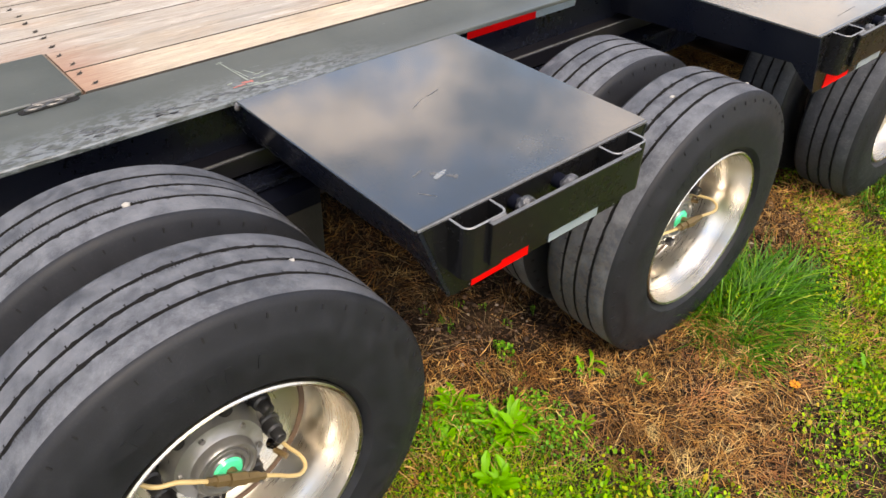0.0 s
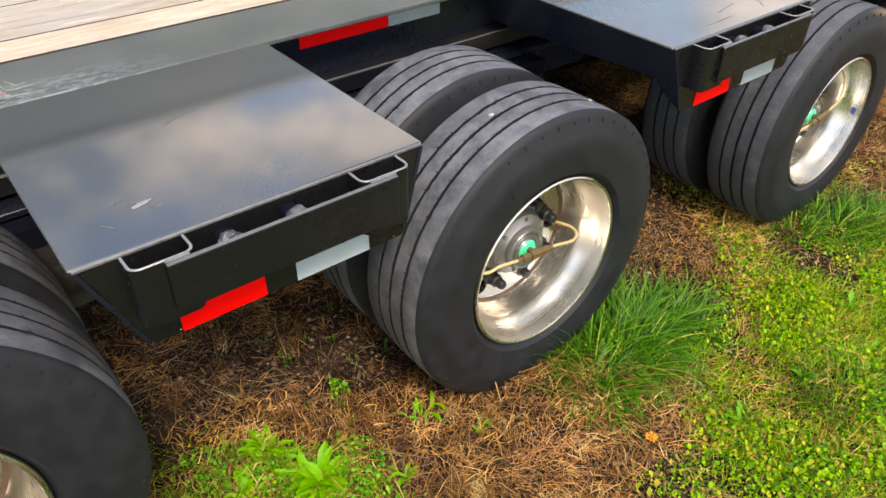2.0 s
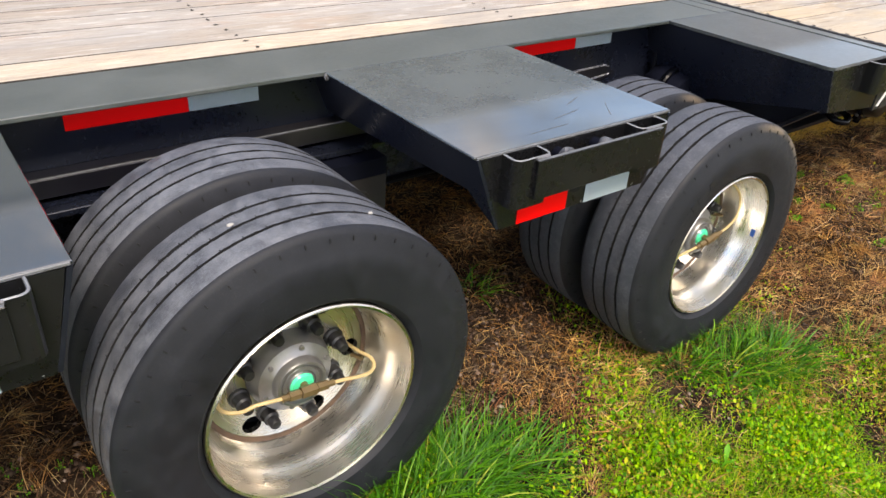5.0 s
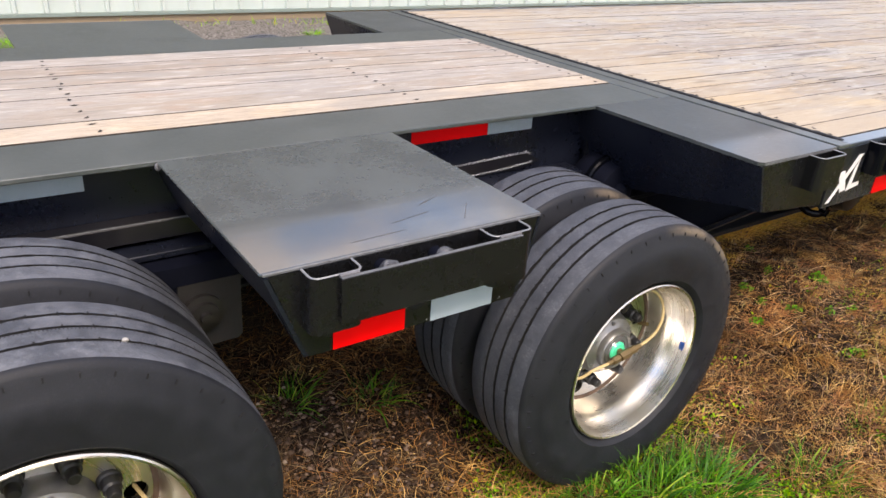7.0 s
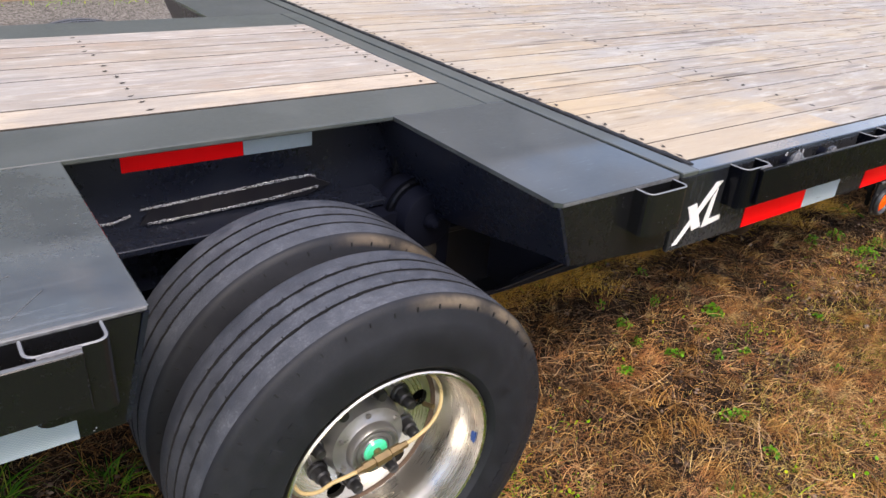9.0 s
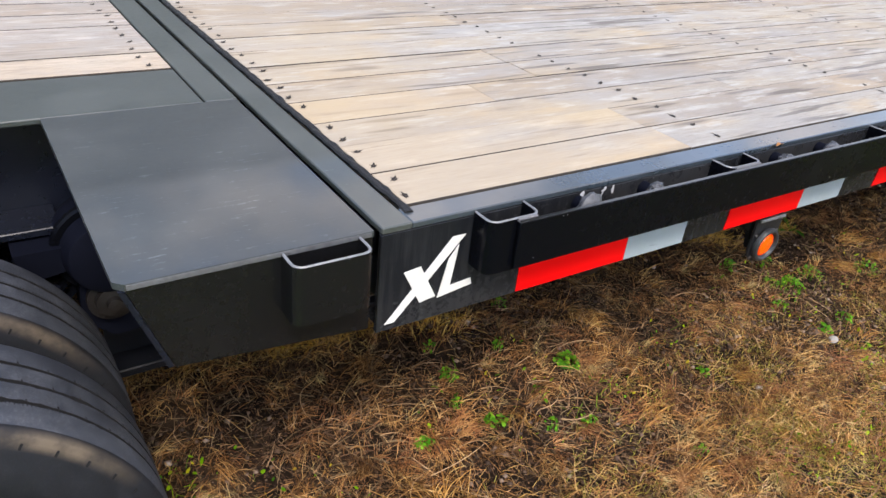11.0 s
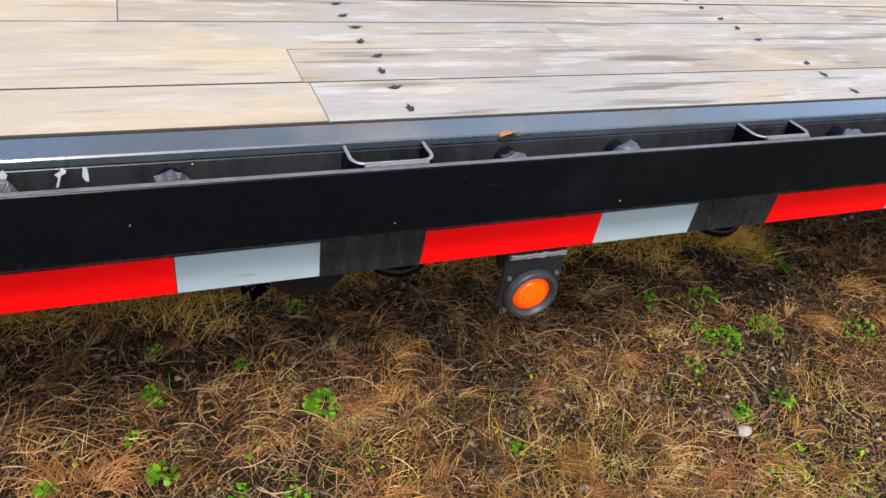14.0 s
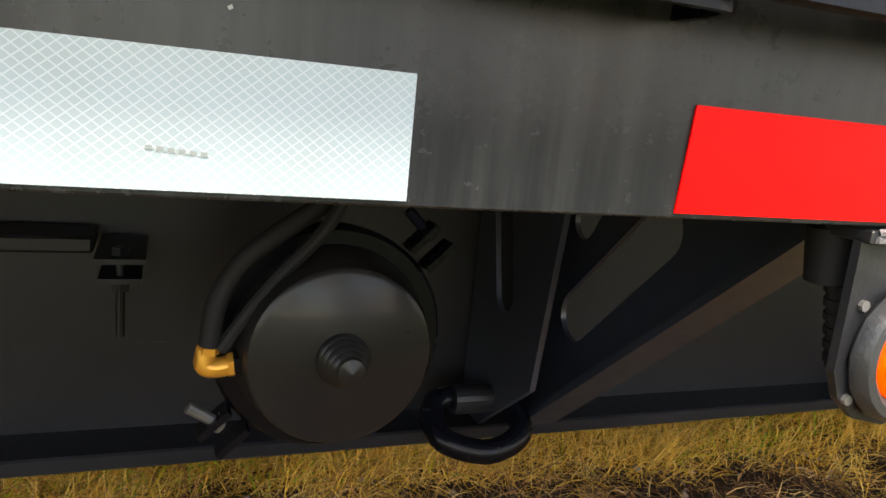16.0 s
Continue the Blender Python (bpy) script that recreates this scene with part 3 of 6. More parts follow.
for s in (0, 1):
    y0, y1 = (GIRDER, GIRDER + 0.012) if not s else (WIDTH - GIRDER - 0.012, WIDTH - GIRDER)
    bm = bmesh.new()
    box(bm, REAR, OUT0 + 0.16, y0, y1, 0.56, DECK - 0.013)
    f0, f1 = (0.605, GIRDER) if not s else (WIDTH - GIRDER, WIDTH - 0.605)
    box(bm, REAR, OUT0, f0, f1, 0.712, 0.728, 0.002)
    part("side_girder", bm, GIRDER_PAINT, trailer, "black steel frame girder beside the wheels")


# inner rails added to block light and hide lit ground behind the wheels
for y0 in (0.93, WIDTH - 1.01):
    bm = bmesh.new()
    box(bm, REAR, OUT0 + 0.05, y0 + 0.034, y0 + 0.046, 0.412, DECK - 0.05)
    box(bm, REAR, OUT0 + 0.05, y0, y0 + 0.08, 0.40, 0.412, 0.002)
    part("light_blocking_rail", bm, BEAM, trailer, "black inner rail added to hide lit ground behind the wheels")
bm = bmesh.new()
box(bm, REAR, -1.42, 0.655, GIRDER - 0.0005, 0.740, 0.786, 0.002)
rib = part("girder_rib", bm, UNDER, trailer, "black steel rib along the girder")
bm = bmesh.new()
box(bm, REAR + 0.01, -1.43, 0.6556, 0.664, 0.7862, 0.7875, 0.0004)
part("worn_edge", bm, WORN, rib, "worn bright top edge")


def platform(x0, x1, far=False):
    """The plate between two wheels, with its box sides and outer face."""
    g = (lambda a, b: (a, b)) if not far else (lambda a, b: (WIDTH - b, WIDTH - a))
    sag = -0.018 if far else 0.0
    bm = bmesh.new()
    box(bm, x0, x1, *g(0.006, EDGE - 0.001), DECK - 0.008, DECK - 0.0015, 0.002)
    part("platform_plate", bm, STRIP if far else (PLATE_DUSTY if x0 > -2.5 else PLATE), trailer, "glossy black steel plate over the wheels with scuffs").location.z = sag
    bm = bmesh.new()
    box(bm, x0 + 0.004, x1 - 0.004, *g(0.001, 0.0058), DECK - 0.0078, DECK - 0.0012, 0.0015)
    part("plate_edge", bm, WORN, trailer, "worn bright edge of the plate").location.z = sag
    u = (lambda y: y) if not far else (lambda y: WIDTH - y)
    for x, lean in ((x0, 0.40), (x1 - 0.008, -0.26)):
        shear = Matrix(((1, 0, -lean, lean * DECK), (0, 1, 0, 0), (0, 0, 1, 0), (0, 0, 0, 1)))
        bm = bmesh.new()
        prism(bm, [(u(0.0), 0.768), (u(0.035), 0.800), (u(0.07), 0.842), (u(GIRDER - 0.001), 0.805), (u(GIRDER - 0.001), DECK - 0.0085), (u(0.0), DECK - 0.0085)], 0.008, shear @ Matrix.Translation((x, 0, 0)) @ UVW_YZ)
        part("side_plate", bm, GIRDER_PAINT, trailer, "black steel side plate").location.z = sag
    bm = bmesh.new()
    prism(bm, [(x0 + 0.013, DECK - 0.0085), (x0 + 0.083, 0.765), (x1 - 0.055, 0.765), (x1 - 0.013, DECK - 0.0085)], 0.010, Matrix.Translation((0, u(0.0105) if not far else u(0.0005), 0)) @ UVW_XZ)
    part("outer_face", bm, OUTER, trailer, "black steel outer face plate").location.z = sag


for x0, x1 in PLATFORMS:
    platform(x0, x1)
    platform(x0 - 0.105, x1 - 0.02, True)
    w = x1 - x0
    stake_rail(trailer, x0 + 0.118, x1 - 0.098, ((x0 + 0.068, x0 + 0.168), (x1 - 0.165, x1 - 0.062)), (x0 + 0.225, x0 + 0.342), drop=0.017, coat=OUTER)
    tape(trailer, x0 + 0.130, x0 + 0.282, -0.0005, 0.766, 0.812, RED_TAPE)
    tape(trailer, x0 + 0.342, x0 + 0.494, -0.0005, 0.766, 0.816, WHITE_TAPE)
for xr in (-2.652, -1.312):
    tape(trailer, xr, xr + 0.280, GIRDER - 0.0005, 0.866, 0.917, RED_TAPE)
    tape(trailer, xr + 0.281, xr + 0.462, GIRDER - 0.0005, 0.866, 0.917, WHITE_TAPE)

bm = bmesh.new()
cyl(bm, (-1.742, 0.0004, 0.815), (0, -1, 0), 0.014, 0.0012, 20)
for v in bm.verts:
    v.co.x = -1.742 + (v.co.x + 1.742) * 1.35
part("drain_hole", bm, HOLE, trailer, "flat black oval for the shade of a hole in the face plate")

# front outrigger of the rear frame
for far in (False, True):
    g = (lambda a, b: (a, b)) if not far else (lambda a, b: (WIDTH - b, WIDTH - a))
    u = (lambda y: y) if not far else (lambda y: WIDTH - y)
    bm = bmesh.new()
    prism(bm, [(OUT0, u(0.012)), (OUT0 + 0.012, u(0.0)), (JOINT - 0.006, u(0.0)), (JOINT - 0.006, u(EDGE - 0.001)), (OUT0, u(EDGE - 0.001))], 0.010, Matrix.Translation((0, 0, DECK - 0.0105)))
    part("outrigger_plate", bm, STRIP_GLOSS, trailer, "worn grey-black steel plate")
    bm = bmesh.new()
    prism(bm, [(u(0.0), 0.80), (u(0.06), 0.792), (u(0.45), 0.70), (u(GIRDER - 0.001), 0.64), (u(GIRDER - 0.001), DECK - 0.011), (u(0.0), DECK - 0.011)], 0.008, Matrix(((1, 0, -0.36, 0.36 * DECK), (0, 1, 0, 0), (0, 0, 1, 0), (0, 0, 0, 1))) @ Matrix.Translation((OUT0, 0, 0)) @ UVW_YZ)
    part("side_plate", bm, GIRDER_PAINT, trailer, "black steel side plate")
    bm = bmesh.new()
    prism(bm, [(OUT0 + 0.013, DECK - 0.011), (OUT0 + 0.064, 0.798), (JOINT - 0.008, 0.768), (JOINT - 0.008, DECK - 0.011)], 0.01, Matrix.Translation((0, u(0.010) if not far else u(0.0), 0)) @ UVW_XZ)
    part("outer_face", bm, OUTER, trailer, "black steel outer face plate")
stake_rail(trailer, 5, 4, ((-0.452, -0.325),), (), coat=OUTER)

for xa, xb in ((OUT0 + 0.014, JOINT - 0.010),):
    bm = bmesh.new()
    box(bm, xa, xb, -0.0014, -0.0003, DECK - 0.0095, DECK - 0.0015, 0.0004)
    part("worn_edge", bm, WORN, trailer, "worn bright edge of the plate")

# ---- main deck frame ----
bm = bmesh.new()
box(bm, MAIN0, -0.236, 0.0, WIDTH, DECK - 0.012, DECK + 0.0005, 0.002)
part("cross_strip", bm, STRIP, trailer, "grey-black steel strip across the deck")
for far in (False, True):
    g = (lambda a, b: (a, b)) if not far else (lambda a, b: (WIDTH - b, WIDTH - a))
    bm = bmesh.new()
    box(bm, -0.2355, MAIN1, *g(0.0, 0.050), DECK - 0.012, DECK, 0.002)
    part("deck_edge_strip", bm, EDGE_BLUE, trailer, "glossy black steel deck edge plate with sky blue put in its colour")
    bm = bmesh.new()
    box(bm, MAIN0, MAIN1, *g(0.0, 0.010), 0.752, DECK - 0.0125, 0.001)
    box(bm, MAIN0 + 0.01, MAIN1, *g(0.0105, 0.060), 0.752, 0.760)
    part("side_channel", bm, FACE, trailer, "black painted steel side channel")
stake_rail(trailer, -0.065, 8.5, tuple((-0.118 + k * 0.598, -0.012 + k * 0.598) for k in range(15)), tuple(x for k in range(14) for x in (0.115 + k * 0.585, 0.285 + k * 0.585)))
stake_rail(trailer, -0.065, 8.5, tuple((-0.118 + k * 0.598, -0.012 + k * 0.598) for k in range(15)), (), mirror=True)
TAPE_X = (0.0, 0.601, 1.222, 1.85, 2.48, 3.1)
for x in TAPE_X:
    sk = 0.0016 if x > 0.1 else 0.0
    tape(trailer, x, x + 0.279, -0.0005, 0.755, 0.809, RED_TAPE, sk)
    tape(trailer, x + 0.280, x + 0.457, -0.0005, 0.755, 0.809, WHITE_TAPE, sk)

# faint unreadable print on one tape
for i in range(6):
    bm = bmesh.new()
    box(bm, 0.352 + 0.004 * i, 0.3545 + 0.004 * i, -0.0024, -0.0018, 0.7705 - 0.0003 * i, 0.7722 - 0.0003 * i)
    part("print_bar", bm, PRINT, trailer)
# logo shapes
for pts in ([(-0.276, 0.766), (-0.258, 0.766), (-0.130, 0.907), (-0.156, 0.907)],
            [(-0.246, 0.860), (-0.214, 0.864), (-0.180, 0.797), (-0.211, 0.792)],
            [(-0.176, 0.792), (-0.106, 0.802), (-0.109, 0.815), (-0.152, 0.811), (-0.142, 0.890), (-0.160, 0.866)]):
    bm = bmesh.new()
    prism(bm, pts, 0.0012, Matrix.Translation((0, -0.0004 - 0.0003 * (pts[0][0] > -0.26), 0)) @ UVW_XZ)
    part("logo_shape", bm, LOGO, trailer, "pale silver decal shape")

# main beams with flanges
for y0 in (0.60, WIDTH - 0.75):
    bm = bmesh.new()
    # the unseen far beam is made shallow to let light under the deck
    low = 0.313 if y0 < 1 else 0.70
    box(bm, OUT0 + 0.05, MAIN1, y0 + 0.07, y0 + 0.082, low + 0.023, DECK - 0.03)
    box(bm, OUT0 + 0.05, MAIN1, y0, y0 + 0.15, low, low + 0.022, 0.003)
    part("main_beam", bm, BEAM, trailer, "dusty black steel main beam")
for k in range(-1, 12):
    x = 0.35 + 0.61 * k
    bm = bmesh.new()
    box(bm, x - 0.03, x + 0.03, 0.065, WIDTH - 0.065, 0.862, 0.868)
    box(bm, x - 0.003, x + 0.003, 0.065, WIDTH - 0.065, 0.8685, DECK - 0.045)
    part("crossmember", bm, UNDER, trailer, "black steel deck crossmember")


GUSSET = paint("blue_black_bracket_paint", (0.0165, 0.0200, 0.0310), (0.034, 0.037, 0.044), 0.45, 0.9, 0.25, 0.45, 3.0, 0.40)


def gusset(x, slots=True):
    bm = bmesh.new()
    plate_with_holes(bm, [(0.655, 0.35), (0.58, 0.35), (0.52, 0.42), (0.10, 0.77), (0.012, 0.78), (0.012, 0.86), (0.665, 0.86), (0.665, 0.35)],
                     [slot(0.515, 0.53, 0.36, 0.68, 0.034), slot(0.52, 0.66, 0.47, 0.74, 0.024)] if slots else [], 0.008, Matrix.Translation((x, 0, 0)) @ UVW_YZ)
    out = part("outrigger", bm, GUSSET, trailer, "slotted black steel outrigger gusset")
    bm = bmesh.new()
    prism(bm, [(0.585, 0.338), (0.10, 0.755), (0.10, 0.769), (0.585, 0.352)], 0.06, Matrix.Translation((x - 0.03, 0, 0)) @ UVW_YZ)
    part("brace_flange", bm, GUSSET, out, "dusty black flange along the gusset")


for x in (0.885, 2.1, 3.3):
    gusset(x)
gusset(-0.25, False)
for x in (0.80, 2.015, 3.215):
    bm = bmesh.new()
    plate_with_holes(bm, [(0.664, 0.34), (0.60, 0.34), (0.46, 0.45), (0.43, 0.69), (0.43, 0.86), (0.664, 0.86)], [slot(0.560, 0.550, 0.615, 0.74, 0.026)], 0.008, Matrix.Translation((x, 0, 0)) @ UVW_YZ)
    part("web_stiffener", bm, GUSSET, trailer, "slotted black steel web stiffener")


# ---- planks ----
EDGE_GRIME = plain("grimy_plank_edge", (0.045, 0.037, 0.030), 0.9, 0, 0.4, 0.5, 60)


def plank(x0, x1, y0, y1, rows, mat=WOOD, name="plank", gap=(0.0003, 0.0014)):
    bm = bmesh.new()
    box(bm, x0, x1, y0 + random.uniform(*gap), y1 - random.uniform(*gap), DECK - 0.035, DECK + 0.0016 + random.uniform(-0.0010, 0.0010), 0.0010)
    bm.normal_update()
    for f in bm.faces:
        if abs(f.normal.y) > 0.5:
            f.material_index = 1
    ob = part(name, bm, mat, trailer)
    ob.data.materials.append(EDGE_GRIME)
    for x in rows:
        if x0 + 0.02 < x < x1:
            for f in (0.24, 0.76):
                if random.random() < 0.93:
                    b = new("bolt_head", BOLT_MESH)
                    b.parent = ob
                    b.location = (x + random.uniform(-0.008, 0.008), y0 + f * (y1 - y0) + random.uniform(-0.004, 0.004), DECK + 0.0024)
                    b.rotation_euler = (0, 0, random.uniform(0, 1.5))
    return ob


_bm = bmesh.new()
lathe(_bm, [(0.0072, 0.0), (0.0062, 0.0007), (0.0005, 0.0004)], 10, Matrix.Rotation(math.pi / 2, 4, "X") @ Matrix.Diagonal((1.0, 1.0, 0.7, 1)))
for a_, r_len, r_w in ((0.2, 0.017, 0.0030), (2.9, 0.013, 0.0026), (3.5, 0.010, 0.0020), (1.2, 0.010, 0.0022), (5.6, 0.009, 0.002)):
    _bm.faces.new([_bm.verts.new((r_ * math.cos(a_) - w_ * math.sin(a_), r_ * math.sin(a_) + w_ * math.cos(a_), 0.0004)) for r_, w_ in ((0.004, -r_w), (r_len, 0.0), (0.004, r_w))])
BOLT_MESH = bpy.data.meshes.new("bolt_head")
_bm.to_mesh(BOLT_MESH)
_bm.free()
BOLT_MESH.materials.append(BOLT)

NP = 20
PW = (WIDTH - 0.104) / NP
MAIN_ROWS = (-0.195, 0.597, 1.40, 2.2, 3.0, 3.8, 4.6, 5.4, 6.2, 7.0, 7.8)
random.seed(5)
for k in range(NP):
    y0 = 0.052 + k * PW
    cuts = [-0.216] + {0: [0.478, 3.1], 1: [0.470, 2.6], 2: [0.96, 3.4], 3: [0.24, 1.52], 4: [0.462, 2.9], 5: [0.456, 3.3]}.get(k, sorted(random.uniform(0.2, 6.0) for _ in range(2))) + [MAIN1]
    for a, b in zip(cuts, cuts[1:]):
        plank(a + (0.0005 if a > 0 else 0), b - 0.0005, y0, y0 + PW, MAIN_ROWS, TAN_WOOD if a < 0 and k in (0, 1, 3) else WOOD)
RP = (WIDTH - 2 * 0.842) / 7
REAR_ROWS = (-3.62, -2.12, -1.2, -0.42, -4.4)
for k in range(7):
    y0 = 0.842 + k * RP
    plank(-3.645 if k < 2 else REAR, -0.374, y0, y0 + RP, REAR_ROWS, CREAM_WOOD if k == 0 else REAR_WOOD, gap=(0.0007, 0.0016))
# dirt packed in the joints between planks
bm = bmesh.new()
for k in range(1, NP):
    box(bm, -0.215, MAIN1, 0.052 + k * PW - 0.006, 0.052 + k * PW + 0.006, DECK - 0.034, DECK - 0.016)
for k in range(1, 7):
    box(bm, REAR + 0.01, -0.378, 0.842 + k * RP - 0.006, 0.842 + k * RP + 0.006, DECK - 0.034, DECK - 0.016)
tagged(part("joint_dirt", bm, plain("packed_joint_dirt", (0.030, 0.024, 0.019), 0.95, 0, 0.5, 0.5, 60), trailer, "dark dirt packed in the plank joints"), kind="stuff")

# hinged steel hatch plate behind the planks
bm = bmesh.new()
box(bm, REAR, -3.652, 0.846, 0.842 + 2 * RP - 0.002, DECK - 0.006, DECK + 0.006, 0.003)
hatch = part("hatch_plate", bm, STRIP, trailer, "grey-black hinged steel hatch plate")
bm = bmesh.new()
cyl(bm, (-3.755, 0.838, DECK + 0.004), (1, 0, 0), 0.007, 0.085, 12)
part("hinge", bm, DARK_STEEL, hatch, "worn steel hinge barrel")
bm = bmesh.new()
prism(bm, slot(-3.775, 0.826, -3.675, 0.829, 0.012), 0.0012, Matrix.Translation((0, 0, DECK + 0.0002)))
part("latch_slot", bm, HOLE, hatch, "flat black oval for the shade in the latch slot")
for lx in (-3.752, -3.712):
    bm = bmesh.new()
    tube(bm, [(lx - 0.020, 0.824, DECK + 0.004), (lx, 0.818, DECK + 0.005), (lx + 0.020, 0.826, DECK + 0.004), (lx, 0.834, DECK + 0.005)], 0.0034, 8, 5, closed=True)
    part("latch_link", bm, DARK_STEEL, hatch, "worn steel latch link", True)
bm = bmesh.new()
box(bm, -3.6535, -3.6505, 0.848, 0.842 + 2 * RP - 0.004, DECK - 0.004, DECK + 0.0064, 0.0008)
part("worn_edge", bm, plain("rust_worn_edge", (0.22, 0.17, 0.13), 0.6, 0.1, 0.5, 0.6, 90), hatch, "rust-worn edge of the hatch")


# ---- wheels ----
def tyre_mesh():
    R, W = TYRE_R, 0.226
    h = W / 2
    prof = [(RIM_R - 0.003, -h + 0.050), (RIM_R - 0.002, -h + 0.020), (RIM_R + 0.004, -h + 0.006), (RIM_R + 0.012, -h - 0.002), (RIM_R + 0.016, -h - 0.006),
            (0.290, -h - 0.011), (0.318, -h - 0.012), (0.338, -h - 0.0088), (0.346, -h - 0.0055), (0.362, -h + 0.001), (0.380, -h + 0.007), (R - 0.005, -h + 0.012), (R - 0.0005, -h + 0.020)]
    left = [(r, y) for r, y in prof]
    for g in (-0.044, 0.0, 0.044):
        top = R + 0.002 * (1 - (g / h) ** 2)
        prof += [(top, g - 0.0034), (R - 0.011, g - 0.0030), (R - 0.011, g + 0.0030), (top, g + 0.0034)]
    first = len(left)
    prof += [(r, -y) for r, y in left[::-1]]
    bm = bmesh.new()
    rings = lathe(bm, prof, 288)
    # ragged groove edges
    teeth = random.Random(4)
    for q in range(3):
        for j, sg in ((first + 4 * q, -1), (first + 4 * q + 3, 1)):
            for i, v in enumerate(rings[j]):
                if teeth.random() < 0.4:
                    v.co.y += sg * teeth.uniform(0.0003, 0.0006 + 0.0024 * abs(math.sin(0.032 * i + q)))
    base_faces = len(bm.faces)
    # shoulder dimples, sidewall lettering bars and rings
    for s in (-1, 1):
        for i in range(48):
            a = 2 * math.pi * i / 48
            m = Matrix.Rotation(a, 4, "Y")
            bmesh.ops.create_cube(bm, size=1, matrix=m @ Matrix.Translation((0.374, s * (h - 0.0042), 0)) @ Matrix.Rotation(-0.35 * s, 4, "Z") @ Matrix.Diagonal((0.0085, 0.003, 0.0026, 1)))
        for a0, count, step, hh in ((0.35, 11, 0.062, 0.022), (3.6, 9, 0.085, 0.026)):
            for i in range(count):
                if (i * 7) % 5 == 4:
                    continue
                m = Matrix.Rotation(a0 + i * step, 4, "Y")
                bmesh.ops.create_cube(bm, size=1, matrix=m @ Matrix.Translation((0.308, s * (h + 0.0118), 0)) @ Matrix.Diagonal((hh, 0.0016, 0.010 + 0.003 * (i % 2), 1)))
    # fine sipes on the rib edges: flat near-black strips for their shade, longer and shorter round the tyre
    sipes = len(bm.faces)
    for q, g in enumerate((-0.044, 0.0, 0.044)):
        top = R + 0.002 * (1 - (g / h) ** 2) + 0.0004
        for i in range(440):
            long = 0.0015 + 0.0050 * max(0.0, math.sin(0.043 * i + 1.3 * q)) * teeth.uniform(0.6, 1.0)
            nicks = [(g - 0.0032, g - 0.0032 - long, 0.0007)]
            if i % 8 == 0:
                nicks.append((g + 0.0030, g + 0.0085, 0.0013))
            for y0, y1, w in nicks:
                a = 2 * math.pi * i / 440
                bm.faces.new([bm.verts.new((top * math.sin(a + e * w / R), y, top * math.cos(a + e * w / R))) for e, y in ((-1, y0), (1, y0), (1, y1), (-1, y1))])
    me = bpy.data.meshes.new("tyre")
    bm.normal_update()
    sharpen(bm, 0.6)
    bm.to_mesh(me)
    bm.free()
    me.materials.append(RUBBER)
    me.materials.append(TREAD)
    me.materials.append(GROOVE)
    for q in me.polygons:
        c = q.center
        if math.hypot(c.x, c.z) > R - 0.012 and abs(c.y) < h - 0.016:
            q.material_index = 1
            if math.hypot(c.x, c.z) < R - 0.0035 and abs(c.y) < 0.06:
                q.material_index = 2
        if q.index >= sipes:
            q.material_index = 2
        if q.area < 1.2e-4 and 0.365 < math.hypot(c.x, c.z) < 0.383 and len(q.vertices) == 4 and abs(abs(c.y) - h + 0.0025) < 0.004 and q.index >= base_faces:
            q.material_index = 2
    me.polygons.foreach_set("use_smooth", [True] * len(me.polygons))
    return me


def rim_mesh():
    h = 0.130
    prof = [(RIM_R - 0.004, -h + 0.022), (RIM_R, -h + 0.014), (RIM_R - 0.001, -h + 0.007), (RIM_R - 0.004, -h + 0.0045), (RIM_R - 0.009, -h + 0.007), (RIM_R - 0.0105, -h + 0.014),
            (RIM_R - 0.014, -h + 0.034), (RIM_R - 0.018, -h + 0.052), (RIM_R - 0.024, -h + 0.066), (RIM_R - 0.030, -h + 0.080), (RIM_R - 0.033, -h + 0.094), (RIM_R - 0.035, -h + 0.115), (RIM_R - 0.037, -h + 0.140), (RIM_R - 0.041, -h + 0.151), (RIM_R - 0.050, -h + 0.158)]
    bm = bmesh.new()
    lathe(bm, prof, 128)
    y = -h + 0.158
    plate_with_holes(bm, circle(0, 0, RIM_R - 0.047, 96), [circle(0.154 * math.cos(2 * math.pi * i / 6), 0.154 * math.sin(2 * math.pi * i / 6), 0.0225, 24) for i in range(6)] + [circle(0, 0, 0.07, 32)], 0.014, Matrix.Translation((0, y, 0)) @ UVW_XZ)
    me = bpy.data.meshes.new("wheel")
    bm.normal_update()
    sharpen(bm, 0.7)
    bm.to_mesh(me)
    bm.free()
    me.materials.append(ALU)
    me.polygons.foreach_set("use_smooth", [True] * len(me.polygons))
    return me


TYRE, RIM = tyre_mesh(), rim_mesh()


